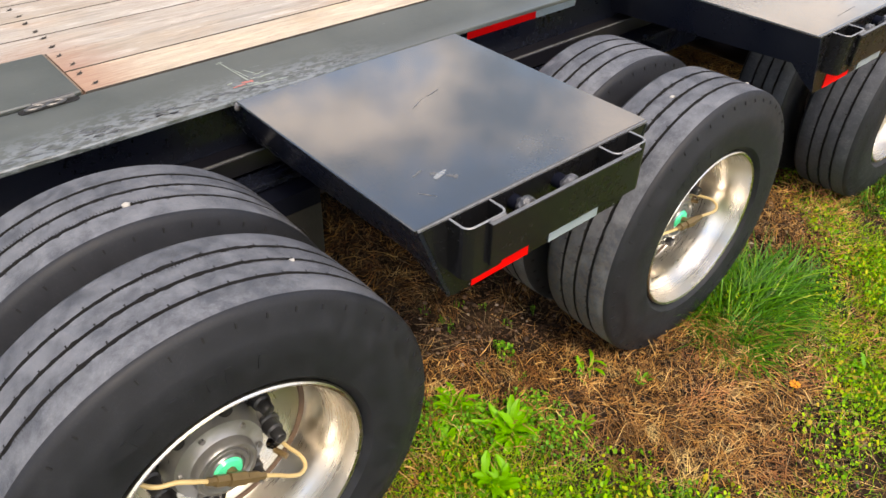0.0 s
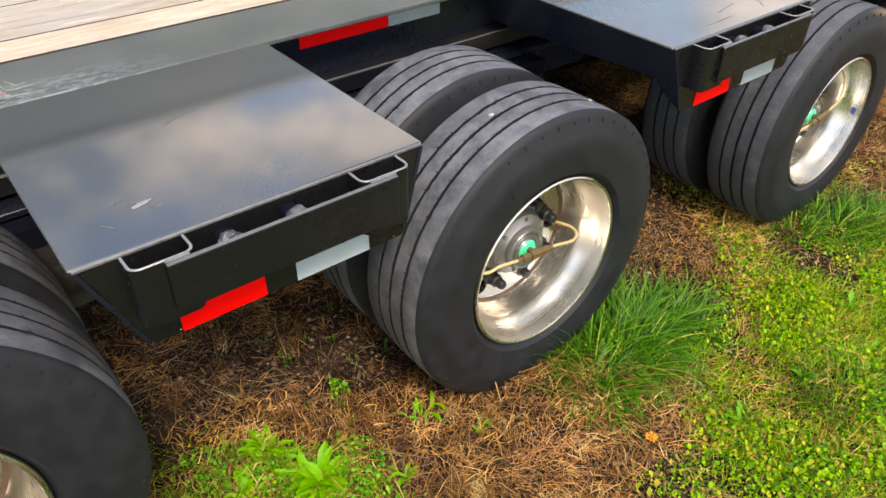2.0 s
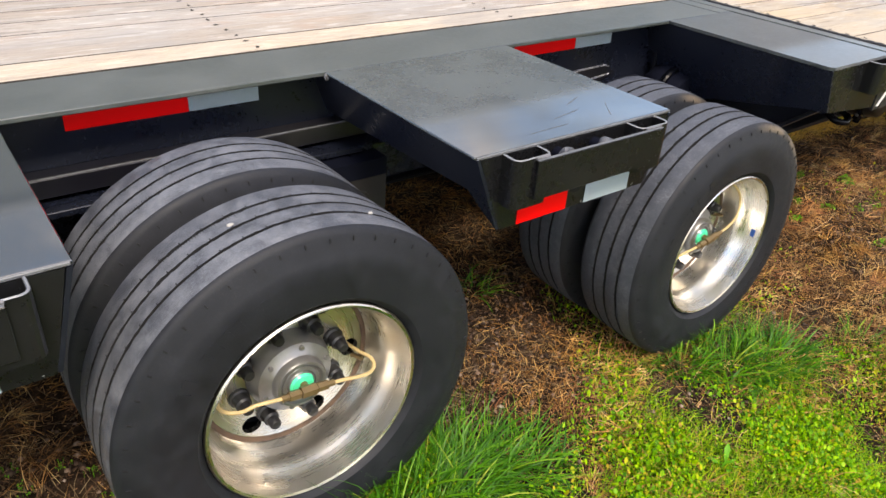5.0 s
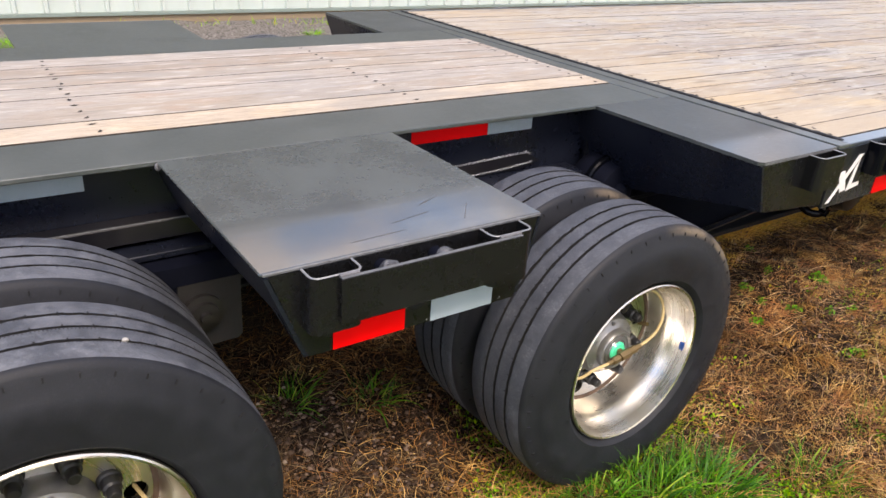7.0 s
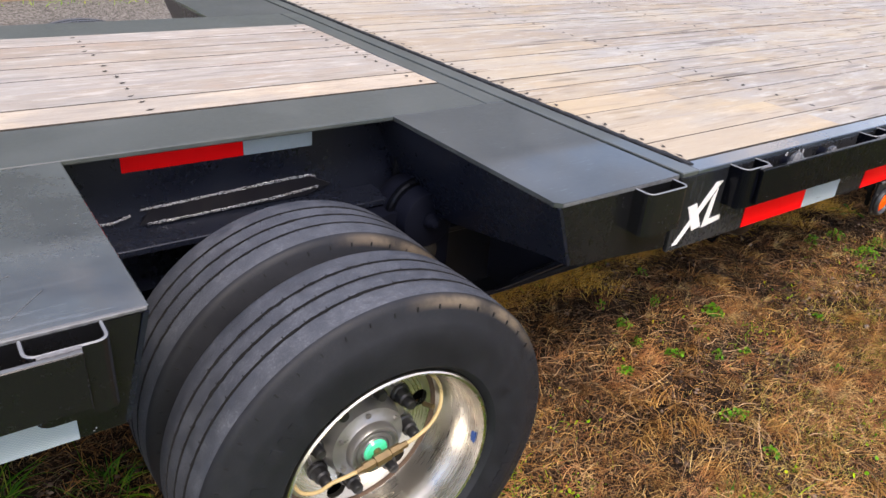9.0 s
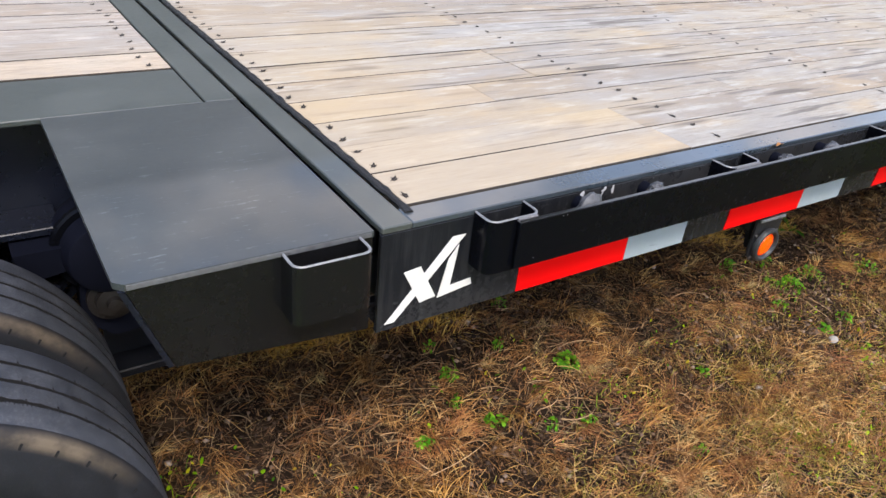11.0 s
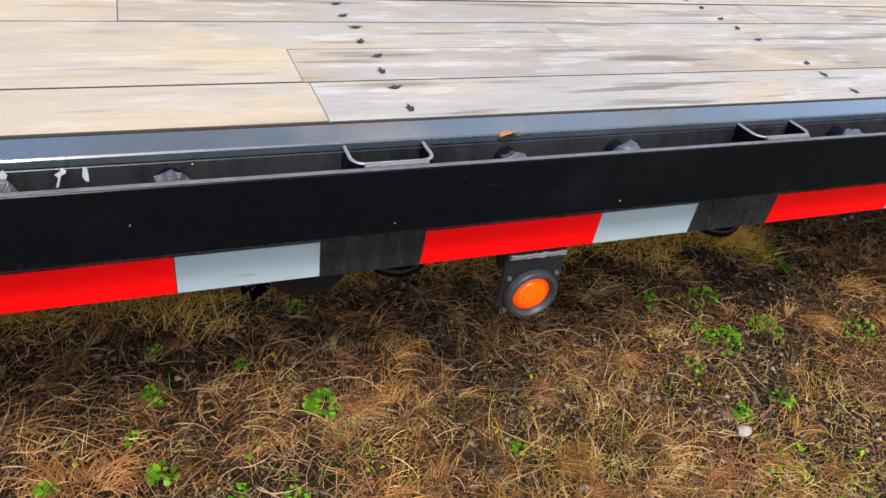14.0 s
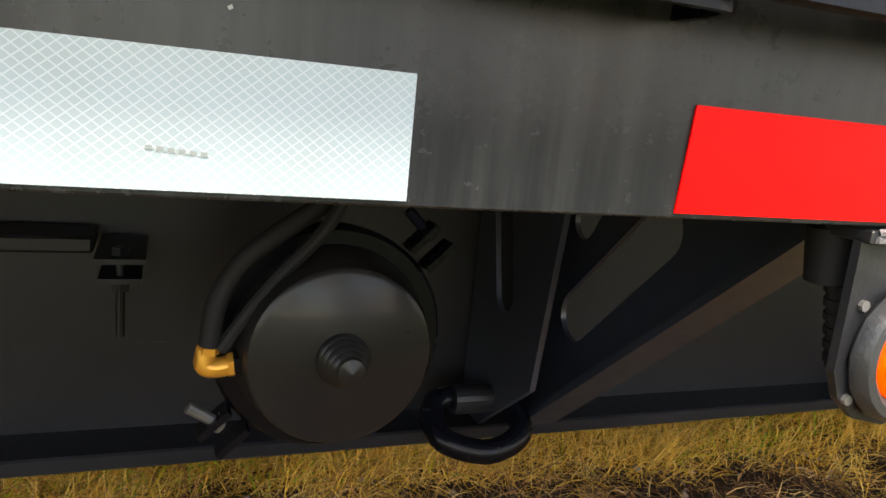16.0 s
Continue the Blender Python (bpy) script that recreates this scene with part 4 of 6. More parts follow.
def wheel(x, z, y, spin, near=True, outer=True, flip=False, sweep=False):
    """One wheel: rim with its tyre, hub, nuts and air line."""
    w = new("wheel", RIM)
    w.parent = trailer
    tagged(w, "polished aluminium trailer wheel with black tyre")
    w.matrix_local = Matrix.Translation((x, y, z)) @ Matrix.Rotation(spin, 4, "Y") @ (Matrix.Rotation(math.pi, 4, "Z") if flip else Matrix())
    t = new("tyre", TYRE)
    t.parent = w
    tagged(t, "dusty black ribbed truck tyre")
    t.location.y = -0.013 if outer else 0.0
    if not outer:
        return w
    h = 0.124
    bm = bmesh.new()
    lathe(bm, [(0.096, -h + 0.160), (0.095, -h + 0.138), (0.090, -h + 0.118), (0.086, -h + 0.110), (0.084, -h + 0.103), (0.064, -h + 0.096), (0.060, -h + 0.092), (0.059, -h + 0.079), (0.055, -h + 0.073), (0.049, -h + 0.073), (0.046, -h + 0.079), (0.043, -h + 0.080), (0.041, -h + 0.076), (0.034, -h + 0.075), (0.032, -h + 0.079), (0.029, -h + 0.074), (0.0005, -h + 0.073)], 48)
    hub = part("hub", bm, STEEL, w, "grey cast steel wheel hub", True)
    for i in range(6):
        a = 2 * math.pi * (i + 0.4) / 6
        bm = bmesh.new()
        cyl(bm, (0.075 * math.cos(a), -h + 0.1005, 0.075 * math.sin(a)), (0, -1, 0), 0.0055, 0.006, 6)
        part("hub_bolt", bm, STEEL, hub)
    # rust and road grime where the disc meets the barrel
    bm = bmesh.new()
    lathe(bm, [(RIM_R - 0.0375, -h + 0.1395), (RIM_R - 0.0405, -h + 0.1415), (RIM_R - 0.0455, -h + 0.1445), (RIM_R - 0.050, -h + 0.1445)], 96)
    part("grime_ring", bm, GRIME, w, "brown rust and grime ring inside the rim", True)
    bm = bmesh.new()
    lathe(bm, [(0.028, -h + 0.0735), (0.024, -h + 0.068), (0.0005, -h + 0.066)], 24)
    part("hub_cap", bm, GREEN_CAP, w, "green oil cap", True)
    for i in range(8):
        a = 2 * math.pi * (i + 0.5) / 8
        p = Vector((0.117 * math.cos(a), 0, 0.117 * math.sin(a)))
        bm = bmesh.new()
        lathe(bm, [(0.0235, -h + 0.147), (0.0225, -h + 0.138), (0.0185, -h + 0.135), (0.0175, -h + 0.116), (0.0135, -h + 0.112), (0.0125, -h + 0.096), (0.010, -h + 0.092), (0.0005, -h + 0.091)], 14, Matrix.Translation(p))
        part("lug_nut", bm, NUT, w, "", True)
    if near:
        bm = bmesh.new()
        for a, b, r in ((-0.044, -0.020, 0.0105), (-0.017, 0.017, 0.0130), (0.020, 0.044, 0.0105), (-0.060, 0.060, 0.0072)):
            cyl(bm, (a, -h + 0.046, 0.004), (1, 0, 0), r, b - a, 6)
        cyl(bm, (0, -h + 0.046, 0.004), (0, 1, 0), 0.009, 0.028, 10)
        part("air_fitting", bm, BRASS, w, "aged brass air line tee")
        back = ((-0.052, 0.046, 0.004), (-0.085, 0.047, 0.006), (-0.112, 0.054, 0.002), (-0.140, 0.062, -0.010), (-0.166, 0.080, -0.012), (-0.172, 0.105, -0.006), (-0.158, 0.140, 0.0), (-0.154, 0.165, 0.0))
        looped = ((0.052, 0.046, 0.004), (0.088, 0.045, 0.002), (0.122, 0.046, -0.004), (0.152, 0.050, -0.006), (0.170, 0.062, 0.0), (0.172, 0.084, 0.006), (0.163, 0.115, 0.004), (0.155, 0.165, 0.0))
        swept = ((0.052, 0.046, 0.004), (0.090, 0.045, 0.010), (0.125, 0.046, 0.024), (0.155, 0.055, 0.050), (0.166, 0.070, 0.090), (0.146, 0.090, 0.126), (0.102, 0.130, 0.138), (0.078, 0.165, 0.134))
        for route in (swept if sweep else looped, back):
            bm = bmesh.new()
            tube(bm, [(px, -h + py, pz) for px, py, pz in route], 0.0042, 8, 6)
            part("air_hose", bm, HOSE, w, "tan nylon air hose", True)
        bm = bmesh.new()
        cyl(bm, (0.16, -h + 0.165, -0.03), (0.3, -1, 0.2), 0.006, 0.05, 10)
        part("valve_stem", bm, BRASS, w)
    return w


HANGER = plain("dust_caked_steel", (0.013, 0.0115, 0.011), 0.7, 0, 0.5, 0.4, 40)
HANGER_BOLT = plain("oily_dark_bolt", (0.016, 0.014, 0.013), 0.5, 0.2, 0.3, 0.4, 60)
SPINS = (0.63, 0.09, -0.17)
for (hx, hz), sp in zip(HUBS, SPINS):
    yo = 0.004 + 0.113
    wheel(hx, hz, yo, sp, sweep=hx > -1.5)
    wheel(hx, hz, yo + 0.268, sp + 1.1, outer=False, flip=True)
    wheel(hx, hz + 0.020, WIDTH - yo, 0.5 + sp, near=False, flip=True)
    wheel(hx, hz + 0.020, WIDTH - yo - 0.268, 0.2, outer=False)
    bm = bmesh.new()
    lathe(bm, [(0.19, 0.29), (0.195, 0.33), (0.195, 0.48), (0.16, 0.53), (0.065, 0.56), (0.063, WIDTH - 0.56), (0.16, WIDTH - 0.53), (0.195, WIDTH - 0.48), (0.19, WIDTH - 0.29)], 32, Matrix.Translation((hx, 0, hz)))
    part("axle", bm, UNDER, trailer, "dark steel axle with brake drums", True)
    # spring hanger ahead of each axle
    bm = bmesh.new()
    xh = hx + 0.42
    # the front hanger and the boxes above are coloured dark as in shade
    prism(bm, [(xh - 0.052, 0.655), (xh + 0.10, 0.655), (xh + 0.097, 0.487), (xh + 0.085, 0.476), (xh - 0.005, 0.474), (xh - 0.04, 0.505), (xh - 0.06, 0.56)], 0.10, Matrix.Translation((0, 0.655, 0)) @ UVW_XZ)
    hanger = part("spring_hanger", bm, HANGER if hx < -2 else SHADED, trailer, "dusty steel spring hanger, the front one coloured shade-dark")
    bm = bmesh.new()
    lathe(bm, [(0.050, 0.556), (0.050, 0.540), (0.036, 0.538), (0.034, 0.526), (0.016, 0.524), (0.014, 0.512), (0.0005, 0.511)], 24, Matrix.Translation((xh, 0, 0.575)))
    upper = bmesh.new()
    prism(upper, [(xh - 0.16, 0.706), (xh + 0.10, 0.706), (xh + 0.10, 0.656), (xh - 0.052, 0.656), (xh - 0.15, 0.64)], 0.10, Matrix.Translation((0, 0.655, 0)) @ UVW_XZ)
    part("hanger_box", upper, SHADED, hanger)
    part("pivot_bolt", bm, HANGER_BOLT, hanger, "dark pivot bolt", True)

# sticker inside the front rim, pebbles caught on the treads
bm = bmesh.new()
box(bm, -0.010, 0.010, -0.0006, 0.0006, -0.012, 0.012)
sticker = part("sticker", bm, STICKER, trailer, "small blue and white sticker")
sticker.matrix_local = Matrix.Translation((HUBS[2][0] + 0.2188, 0.020, HUBS[2][1] - 0.0245)) @ Matrix.Rotation(math.pi / 2 - 0.1, 4, "Z") @ Matrix.Rotation(0.1, 4, "X")


def pebble(p, s, label="small pale pebble caught on the tyre tread", group="pebbles on tyres"):
    bm = bmesh.new()
    bmesh.ops.create_icosphere(bm, subdivisions=2, radius=1)
    for v in bm.verts:
        v.co *= 1 + 0.25 * noise.noise(v.co * 1.7 + Vector(p) * 9)
        v.co = Vector((v.co.x * s, v.co.y * s * 0.75, v.co.z * s * 0.6))
    ob = part("pebble", bm, STONE, None, "", True)
    ob.location = p
    return tagged(ob, label, "pebble", group)


pebble((HUBS[1][0] - 0.10, 0.118, HUBS[1][1] + 0.383), 0.0075)
pebble((HUBS[1][0] + 0.16, 0.065, HUBS[1][1] + 0.362), 0.0065)
pebble((HUBS[0][0] + 0.03, 0.345, HUBS[0][1] + 0.395), 0.0075)
pebble((HUBS[0][0] + 0.19, 0.10, HUBS[0][1] + 0.347), 0.006)

# scuffs and scratches in the paint of the plates
SCUFF = plain("bare_scuffed_metal", (0.11, 0.115, 0.12), 0.5, 0.2, 0.5, 0.6, 250)
random.seed(21)
for x, y, L, a, w in ((-3.300, 0.140, 0.030, 0.3, 0.004), (-3.270, 0.118, 0.028, -0.5, 0.006), (-3.255, 0.095, 0.022, -0.9, 0.008), (-3.330, 0.075, 0.035, -0.95, 0.002), (-3.12, 0.36, 0.05, 0.5, 0.002), (-3.06, 0.38, 0.04, 0.3, 0.002),
                      (-1.62, 0.16, 0.07, 0.4, 0.002), (-1.70, 0.10, 0.10, 0.2, 0.0015), (-1.80, 0.05, 0.12, 0.05, 0.0015), (-1.58, 0.08, 0.08, 0.9, 0.0015)):
    bm = bmesh.new()
    pts = [(L * (i / 8 - 0.5), w * random.uniform(0.2, 1)) for i in range(9)]
    prism(bm, pts + [(u, -v * random.uniform(0.3, 1)) for u, v in pts[::-1]], 0.0004, Matrix.Translation((x, y, (DECK - 0.0014) if y < EDGE else DECK + 0.0001)) @ Matrix.Rotation(a, 4, "Z"))
    part("scuff_mark", bm, SCUFF, trailer)
# pale scrapes and a smear of red where the first platform meets the deck edge
SCRAPE = plain("pale_green_scrape", (0.26, 0.30, 0.26), 0.6, 0, 0.2, 0.6, 180)
RED_SMEAR = plain("red_paint_smear", (0.42, 0.14, 0.12), 0.6, 0, 0.2, 0.5, 180)
for x, y, L, a, w, mt in ((-3.348, 0.745, 0.135, -1.52, 0.0022, SCRAPE), (-3.340, 0.725, 0.085, -1.45, 0.0016, SCRAPE), (-3.352, 0.806, 0.016, 0.1, 0.003, SCRAPE), (-3.320, 0.720, 0.035, -1.2, 0.0016, SCRAPE), (-3.308, 0.702, 0.030, 0.2, 0.0022, SCRAPE),
                          (-3.300, 0.684, 0.036, 0.05, 0.0020, SCRAPE), (-3.322, 0.684, 0.024, -0.3, 0.0025, SCRAPE), (-3.318, 0.6495, 0.11, -0.10, 0.0024, SCRAPE), (-3.343, 0.662, 0.028, -0.4, 0.0045, SCRAPE), (-3.385, 0.690, 0.014, 0.3, 0.004, SCRAPE),
                          (-3.350, 0.676, 0.026, -0.2, 0.0055, RED_SMEAR), (-3.374, 0.668, 0.030, 0.1, 0.0035, RED_SMEAR)):
    bm = bmesh.new()
    pts = [(L * (i / 8 - 0.5), w * random.uniform(0.2, 1)) for i in range(9)]
    prism(bm, pts + [(u, -v * random.uniform(0.3, 1)) for u, v in pts[::-1]], 0.0004, Matrix.Translation((x, y, DECK + 0.0003)) @ Matrix.Rotation(a, 4, "Z"))
    part("scrape_mark", bm, mt, trailer)

bm = bmesh.new()
for i in range(170):
    f = random.random()
    x, y = -4.45 + 1.12 * f + random.uniform(-0.02, 0.02), EDGE + 0.022 + abs(random.gauss(0, 0.032)) * (1.1 - 0.6 * f)
    L, w, a = random.uniform(0.008, 0.030), random.uniform(0.001, 0.0035), random.uniform(-0.5, 0.5)
    prism(bm, [(-L / 2, 0), (-L * 0.2, -w), (L * 0.3, -w * 0.6), (L / 2, w * 0.3), (0.1 * L, w), (-0.3 * L, w * 0.7)], 0.0004, Matrix.Translation((x, y, DECK + 0.0002)) @ Matrix.Rotation(a, 4, "Z"))
for i in range(46):
    x, y = -3.36 + 0.3 * random.random() ** 1.4, EDGE + 0.012 + abs(random.gauss(0, 0.02))
    L, w, a = random.uniform(0.006, 0.02), random.uniform(0.001, 0.003), random.uniform(-0.6, 0.6)
    prism(bm, [(-L / 2, 0), (-L * 0.2, -w), (L * 0.3, -w * 0.6), (L / 2, w * 0.3), (0.1 * L, w), (-0.3 * L, w * 0.7)], 0.0004, Matrix.Translation((x, y, DECK + 0.0002)) @ Matrix.Rotation(a, 4, "Z"))
tagged(part("paint_wear", bm, plain("worn_through_paint", (0.085, 0.09, 0.098), 0.5, 0.1, 0.3, 0.4, 200), trailer, "flecks of worn paint along the deck edge"), kind="stuff")

bm = bmesh.new()
prism(bm, [(0.019 * math.cos(t) * (1 + 0.15 * math.cos(3 * t)), 0.0055 * math.sin(t)) for t in (2 * math.pi * i / 18 for i in range(18))], 0.0007, Matrix.Translation((-3.270, 0.112, DECK - 0.0013)) @ Matrix.Rotation(0.28, 4, "Z"))
part("dent_mark", bm, plain("bright_bare_metal", (0.42, 0.42, 0.40), 0.3, 0.8), trailer, "bright bare metal dent")

# welded patch on the girder above the front wheel
bm = bmesh.new()
prism(bm, [(-1.29, 0.735), (-0.87, 0.735), (-0.80, 0.755), (-0.86, 0.785), (-1.26, 0.772)], 0.006, Matrix.Translation((0, GIRDER - 0.0005, 0)) @ UVW_XZ)
patch = part("weld_patch", bm, UNDER, trailer, "welded repair plate on the girder")
BRIGHT_WELD = plain("bright_weld_bead", (0.42, 0.42, 0.44), 0.28, 0.85, 1.0, 0.6, 220)
for line in ([(-1.285, 0.771), (-1.10, 0.779), (-0.94, 0.786), (-0.865, 0.787), (-0.835, 0.778)], [(-1.272, 0.7335), (-1.10, 0.736), (-0.95, 0.742), (-0.83, 0.752)], [(-1.40, 0.752), (-1.345, 0.752), (-1.30, 0.764)]):
    bm = bmesh.new()
    steps = []
    for (xa, za), (xb, zb_) in zip(line, line[1:]):
        k = max(2, int((xb - xa) / 0.006))
        steps += [(xa + (xb - xa) * i / k, za + (zb_ - za) * i / k) for i in range(k)]
    for q in range(2):
        tube(bm, [(x + random.uniform(-0.002, 0.002), GIRDER - 0.007 + random.uniform(-0.0012, 0.0012), z + 0.0035 * q + random.uniform(-0.0011, 0.0011)) for x, z in steps], random.uniform(0.0013, 0.0018), 6, 2)
    part("weld_bead", bm, BRIGHT_WELD, patch, "rough bright weld bead")
for x, y, z in ((PLATFORMS[0][0] + 0.004, EDGE - 0.006, DECK - 0.018), (PLATFORMS[1][0] + 0.004, EDGE - 0.006, DECK - 0.018)):
    bm = bmesh.new()
    bmesh.ops.create_icosphere(bm, subdivisions=2, radius=0.0075, matrix=Matrix.Translation((x - 0.003, y, z + 0.006)) @ Matrix.Diagonal((1, 0.6, 1.3, 1)))
    for q in bm.verts:
        q.co += 0.002 * noise.noise_vector(q.co * 240.0)
    part("weld_bead", bm, WELD, trailer, "", True)

# ---- under the main deck ----
def brake_chamber(x, y, z, face=True):
    # chambers behind the wheels have their shade put into the colour
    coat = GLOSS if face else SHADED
    bm = bmesh.new()
    lathe(bm, [(0.0005, y), (0.0730, y + 0.0012), (0.0775, y + 0.0040), (0.0800, y + 0.0095), (0.0812, y + 0.016), (0.0865, y + 0.038), (0.088, y + 0.048), (0.098, y + 0.078), (0.098, y + 0.11), (0.090, y + 0.14), (0.06, y + 0.17), (0.0005, y + 0.175)], 48, Matrix.Translation((x, 0, z)))
    body = part("brake_chamber", bm, coat, trailer, "glossy black round brake chamber", True)
    bm = bmesh.new()
    lathe(bm, [(0.085, y + 0.048), (0.100, y + 0.048), (0.104, y + 0.054), (0.104, y + 0.066), (0.100, y + 0.074), (0.085, y + 0.074)], 48, Matrix.Translation((x, 0, z)), closed=True)
    part("clamp_band", bm, BLACK, body, "black clamp band")
    for sx, sz in ((0.078, 0.078), (-0.081, -0.074)):
        m = Matrix.Translation((x + sx, y + 0.053, z + sz)) @ Matrix.Rotation(-math.atan2(sz, sx), 4, "Y")
        for o in (-0.012, 0.012):
            bm = bmesh.new()
            bmesh.ops.create_cube(bm, size=1, matrix=m @ Matrix.Translation((0.012, 0, o)) @ Matrix.Diagonal((0.034, 0.026, 0.006, 1)))
            part("clamp_ear", bm, BLACK, body)
    for p, d, L in (((x - 0.120, y + 0.050, z - 0.058), (0.8, 0, -0.5), 0.036), ((x + 0.066, y + 0.060, z + 0.118), (0.7, 0, -0.7), 0.036)):
        bm = bmesh.new()
        cyl(bm, p, d, 0.005, L, 10)
        cyl(bm, Vector(p) + Vector(d).normalized() * 0.026, d, 0.009, 0.008, 6)
        part("clamp_bolt", bm, DARK_STEEL if face and p[0] < x else SHADED, body)
    bm = bmesh.new()
    steps = [(0.0230, 0.001), (0.0230, -0.005), (0.0215, -0.007)]
    for k in range(4):
        r = 0.0205 - 0.0028 * k
        steps += [(r, -0.0075 - 0.006 * k), (r + 0.0006, -0.010 - 0.006 * k), (r - 0.0012, -0.0125 - 0.006 * k)]
    lathe(bm, [(r, y + d) for r, d in steps] + [(0.0005, y - 0.034)], 32, Matrix.Translation((x, 0, z)))
    part("release_bolt", bm, coat, body, "stepped black centre nut", True)
    return body


can = brake_chamber(0.502, 0.262, 0.580)
bm = bmesh.new()
cyl(bm, (0.432, 0.290, 0.572), (-1, 0, -0.1), 0.011, 0.016, 6)
part("port_nut", bm, BLACK, can)
bm = bmesh.new()
tube(bm, [(0.414, 0.290, 0.568), (0.402, 0.290, 0.566), (0.3935, 0.290, 0.569), (0.395, 0.291, 0.582)], 0.0085, 12, 6)
cyl(bm, (0.396, 0.290, 0.579), (0.1, 0, 1), 0.0095, 0.006, 6)
cyl(bm, (0.412, 0.290, 0.568), (1, 0, 0.1), 0.0105, 0.005, 6)
part("elbow_fitting", bm, ORANGE_FIT, can, "orange brass elbow fitting", True)
bm = bmesh.new()
tube(bm, [(0.397, 0.291, 0.585), (0.402, 0.292, 0.622), (0.421, 0.296, 0.655), (0.452, 0.30, 0.680), (0.49, 0.31, 0.705), (0.54, 0.34, 0.74), (0.58, 0.40, 0.80)], 0.0088, 12, 8)
part("air_hose", bm, BLACK_HOSE, can, "thick black air hose", True)
bm = bmesh.new()
tube(bm, [(0.406, 0.286, 0.583), (0.424, 0.284, 0.612), (0.446, 0.284, 0.642), (0.489, 0.288, 0.690), (0.52, 0.30, 0.75)], 0.006, 10, 8)
part("air_hose", bm, BLACK_HOSE, can, "thin black air hose", True)
brake_chamber(-0.60, 0.52, 0.68, False)
brake_chamber(-2.07, 0.56, 0.60, False)


def d_ring(x, z):
    bm = bmesh.new()
    box(bm, x - 0.026, x + 0.026, 0.560, 0.602, z - 0.012, z + 0.018, 0.004)
    cyl(bm, (x - 0.028, 0.572, z + 0.008), (1, 0, 0), 0.020, 0.056, 18)
    clip = part("ring_bracket", bm, BEAM, trailer, "worn steel ring bracket")
    bm = bmesh.new()
    tube(bm, [(x - 0.040, 0.578, z + 0.006), (x + 0.040, 0.578, z + 0.006), (x + 0.062, 0.560, z - 0.006), (x + 0.056, 0.520, z - 0.026), (x, 0.498, z - 0.036), (x - 0.056, 0.520, z - 0.026), (x - 0.062, 0.560, z - 0.006)], 0.0165, 14, 6, closed=True)
    part("ring", bm, BLACK, clip, "black forged tie-down ring", True)


for x in (0.768, 1.70, 2.6):
    d_ring(x, 0.386)

# hanger brackets and bolts on the beam
for x in (0.318,):
    bm = bmesh.new()
    box(bm, x - 0.026, x + 0.026, 0.53, 0.66, 0.592, 0.598)
    box(bm, x - 0.022, x + 0.022, 0.53, 0.66, 0.570, 0.576)
    box(bm, OUT0 + 0.1, x - 0.03, 0.58, 0.655, 0.592, 0.611, 0.003)
    part("pipe_bracket", bm, BEAM, trailer, "black steel bracket bolted to the beam")
    bm = bmesh.new()
    cyl(bm, (x, 0.55, 0.505), (0, 0, 1), 0.005, 0.105, 10)
    cyl(bm, (x, 0.55, 0.599), (0, 0, 1), 0.010, 0.009, 6)
    cyl(bm, (x, 0.55, 0.558), (0, 0, 1), 0.010, 0.009, 6)
    part("bracket_bolt", bm, BEAM, trailer)

# marker lamp on its bracket
BRACKET = plain("scuffed_grey_bracket", (0.017, 0.018, 0.021), 0.4, 0.3, 0.3, 0.4, 40)
bm = bmesh.new()
box(bm, 0.738, 0.838, -0.004, 0.030, 0.742, 0.750, 0.001)
prism(bm, [(0.738, 0.744), (0.838, 0.744), (0.840, 0.662), (0.832, 0.644), (0.815, 0.630), (0.789, 0.624), (0.763, 0.630), (0.746, 0.644), (0.738, 0.662)], 0.006, Matrix.Translation((0, 0.008, 0)) @ UVW_XZ)
lampb = part("marker_lamp", bm, BRACKET, trailer, "amber side marker lamp on a grey bracket")
LM = Matrix.Translation((0.789, 0, 0.674))
bm = bmesh.new()
rings = lathe(bm, [(0.029, 0.0015), (0.042, 0.0015), (0.0445, -0.002), (0.0440, -0.009), (0.0415, -0.0125), (0.0365, -0.0135), (0.0325, -0.010), (0.0305, -0.004)], 48, LM, closed=True)
for i in range(0, 48, 4):
    rings[2][i].co += (rings[2][i].co - LM.translation).normalized() * 0.0012
part("lamp_ring", bm, plain("grey_rubber_grommet", (0.026, 0.028, 0.031), 0.45, 0.1, 0.3, 0.3, 60), lampb, "grey rubber lamp grommet", True)
bm = bmesh.new()
lathe(bm, [(0.0312, -0.001), (0.0302, -0.0055), (0.0272, -0.0075), (0.0242, -0.0078)], 40, LM)
lens = part("lens", bm, plain("deep_amber_lens", (0.95, 0.062, 0.001), 0.25, 0, 0, 0.05), lampb, "amber plastic lens", True)
bm = bmesh.new()
lathe(bm, [(0.0242, -0.0078), (0.0232, -0.0092), (0.012, -0.0105), (0.0005, -0.0108)], 40, LM)
part("lens_centre", bm, AMBER, lens, "brighter amber centre", True)
bm = bmesh.new()
for q in range(2):
    tube(bm, [(0.742 + 0.0046 * i + random.uniform(-0.001, 0.001), -0.0045 + random.uniform(-0.001, 0.001), 0.7485 - 0.004 * q + random.uniform(-0.001, 0.001)) for i in range(21)], 0.0022, 6, 2)
part("weld_bead", bm, WELD, lampb, "bright weld along the fold")
bm = bmesh.new()
for k in range(12):
    cyl(bm, (0.776 - 0.0012 * k, 0.032, 0.652 + 0.0048 * k), (-0.2, 0, 1), 0.0080 if k % 2 else 0.0066, 0.0047, 10)
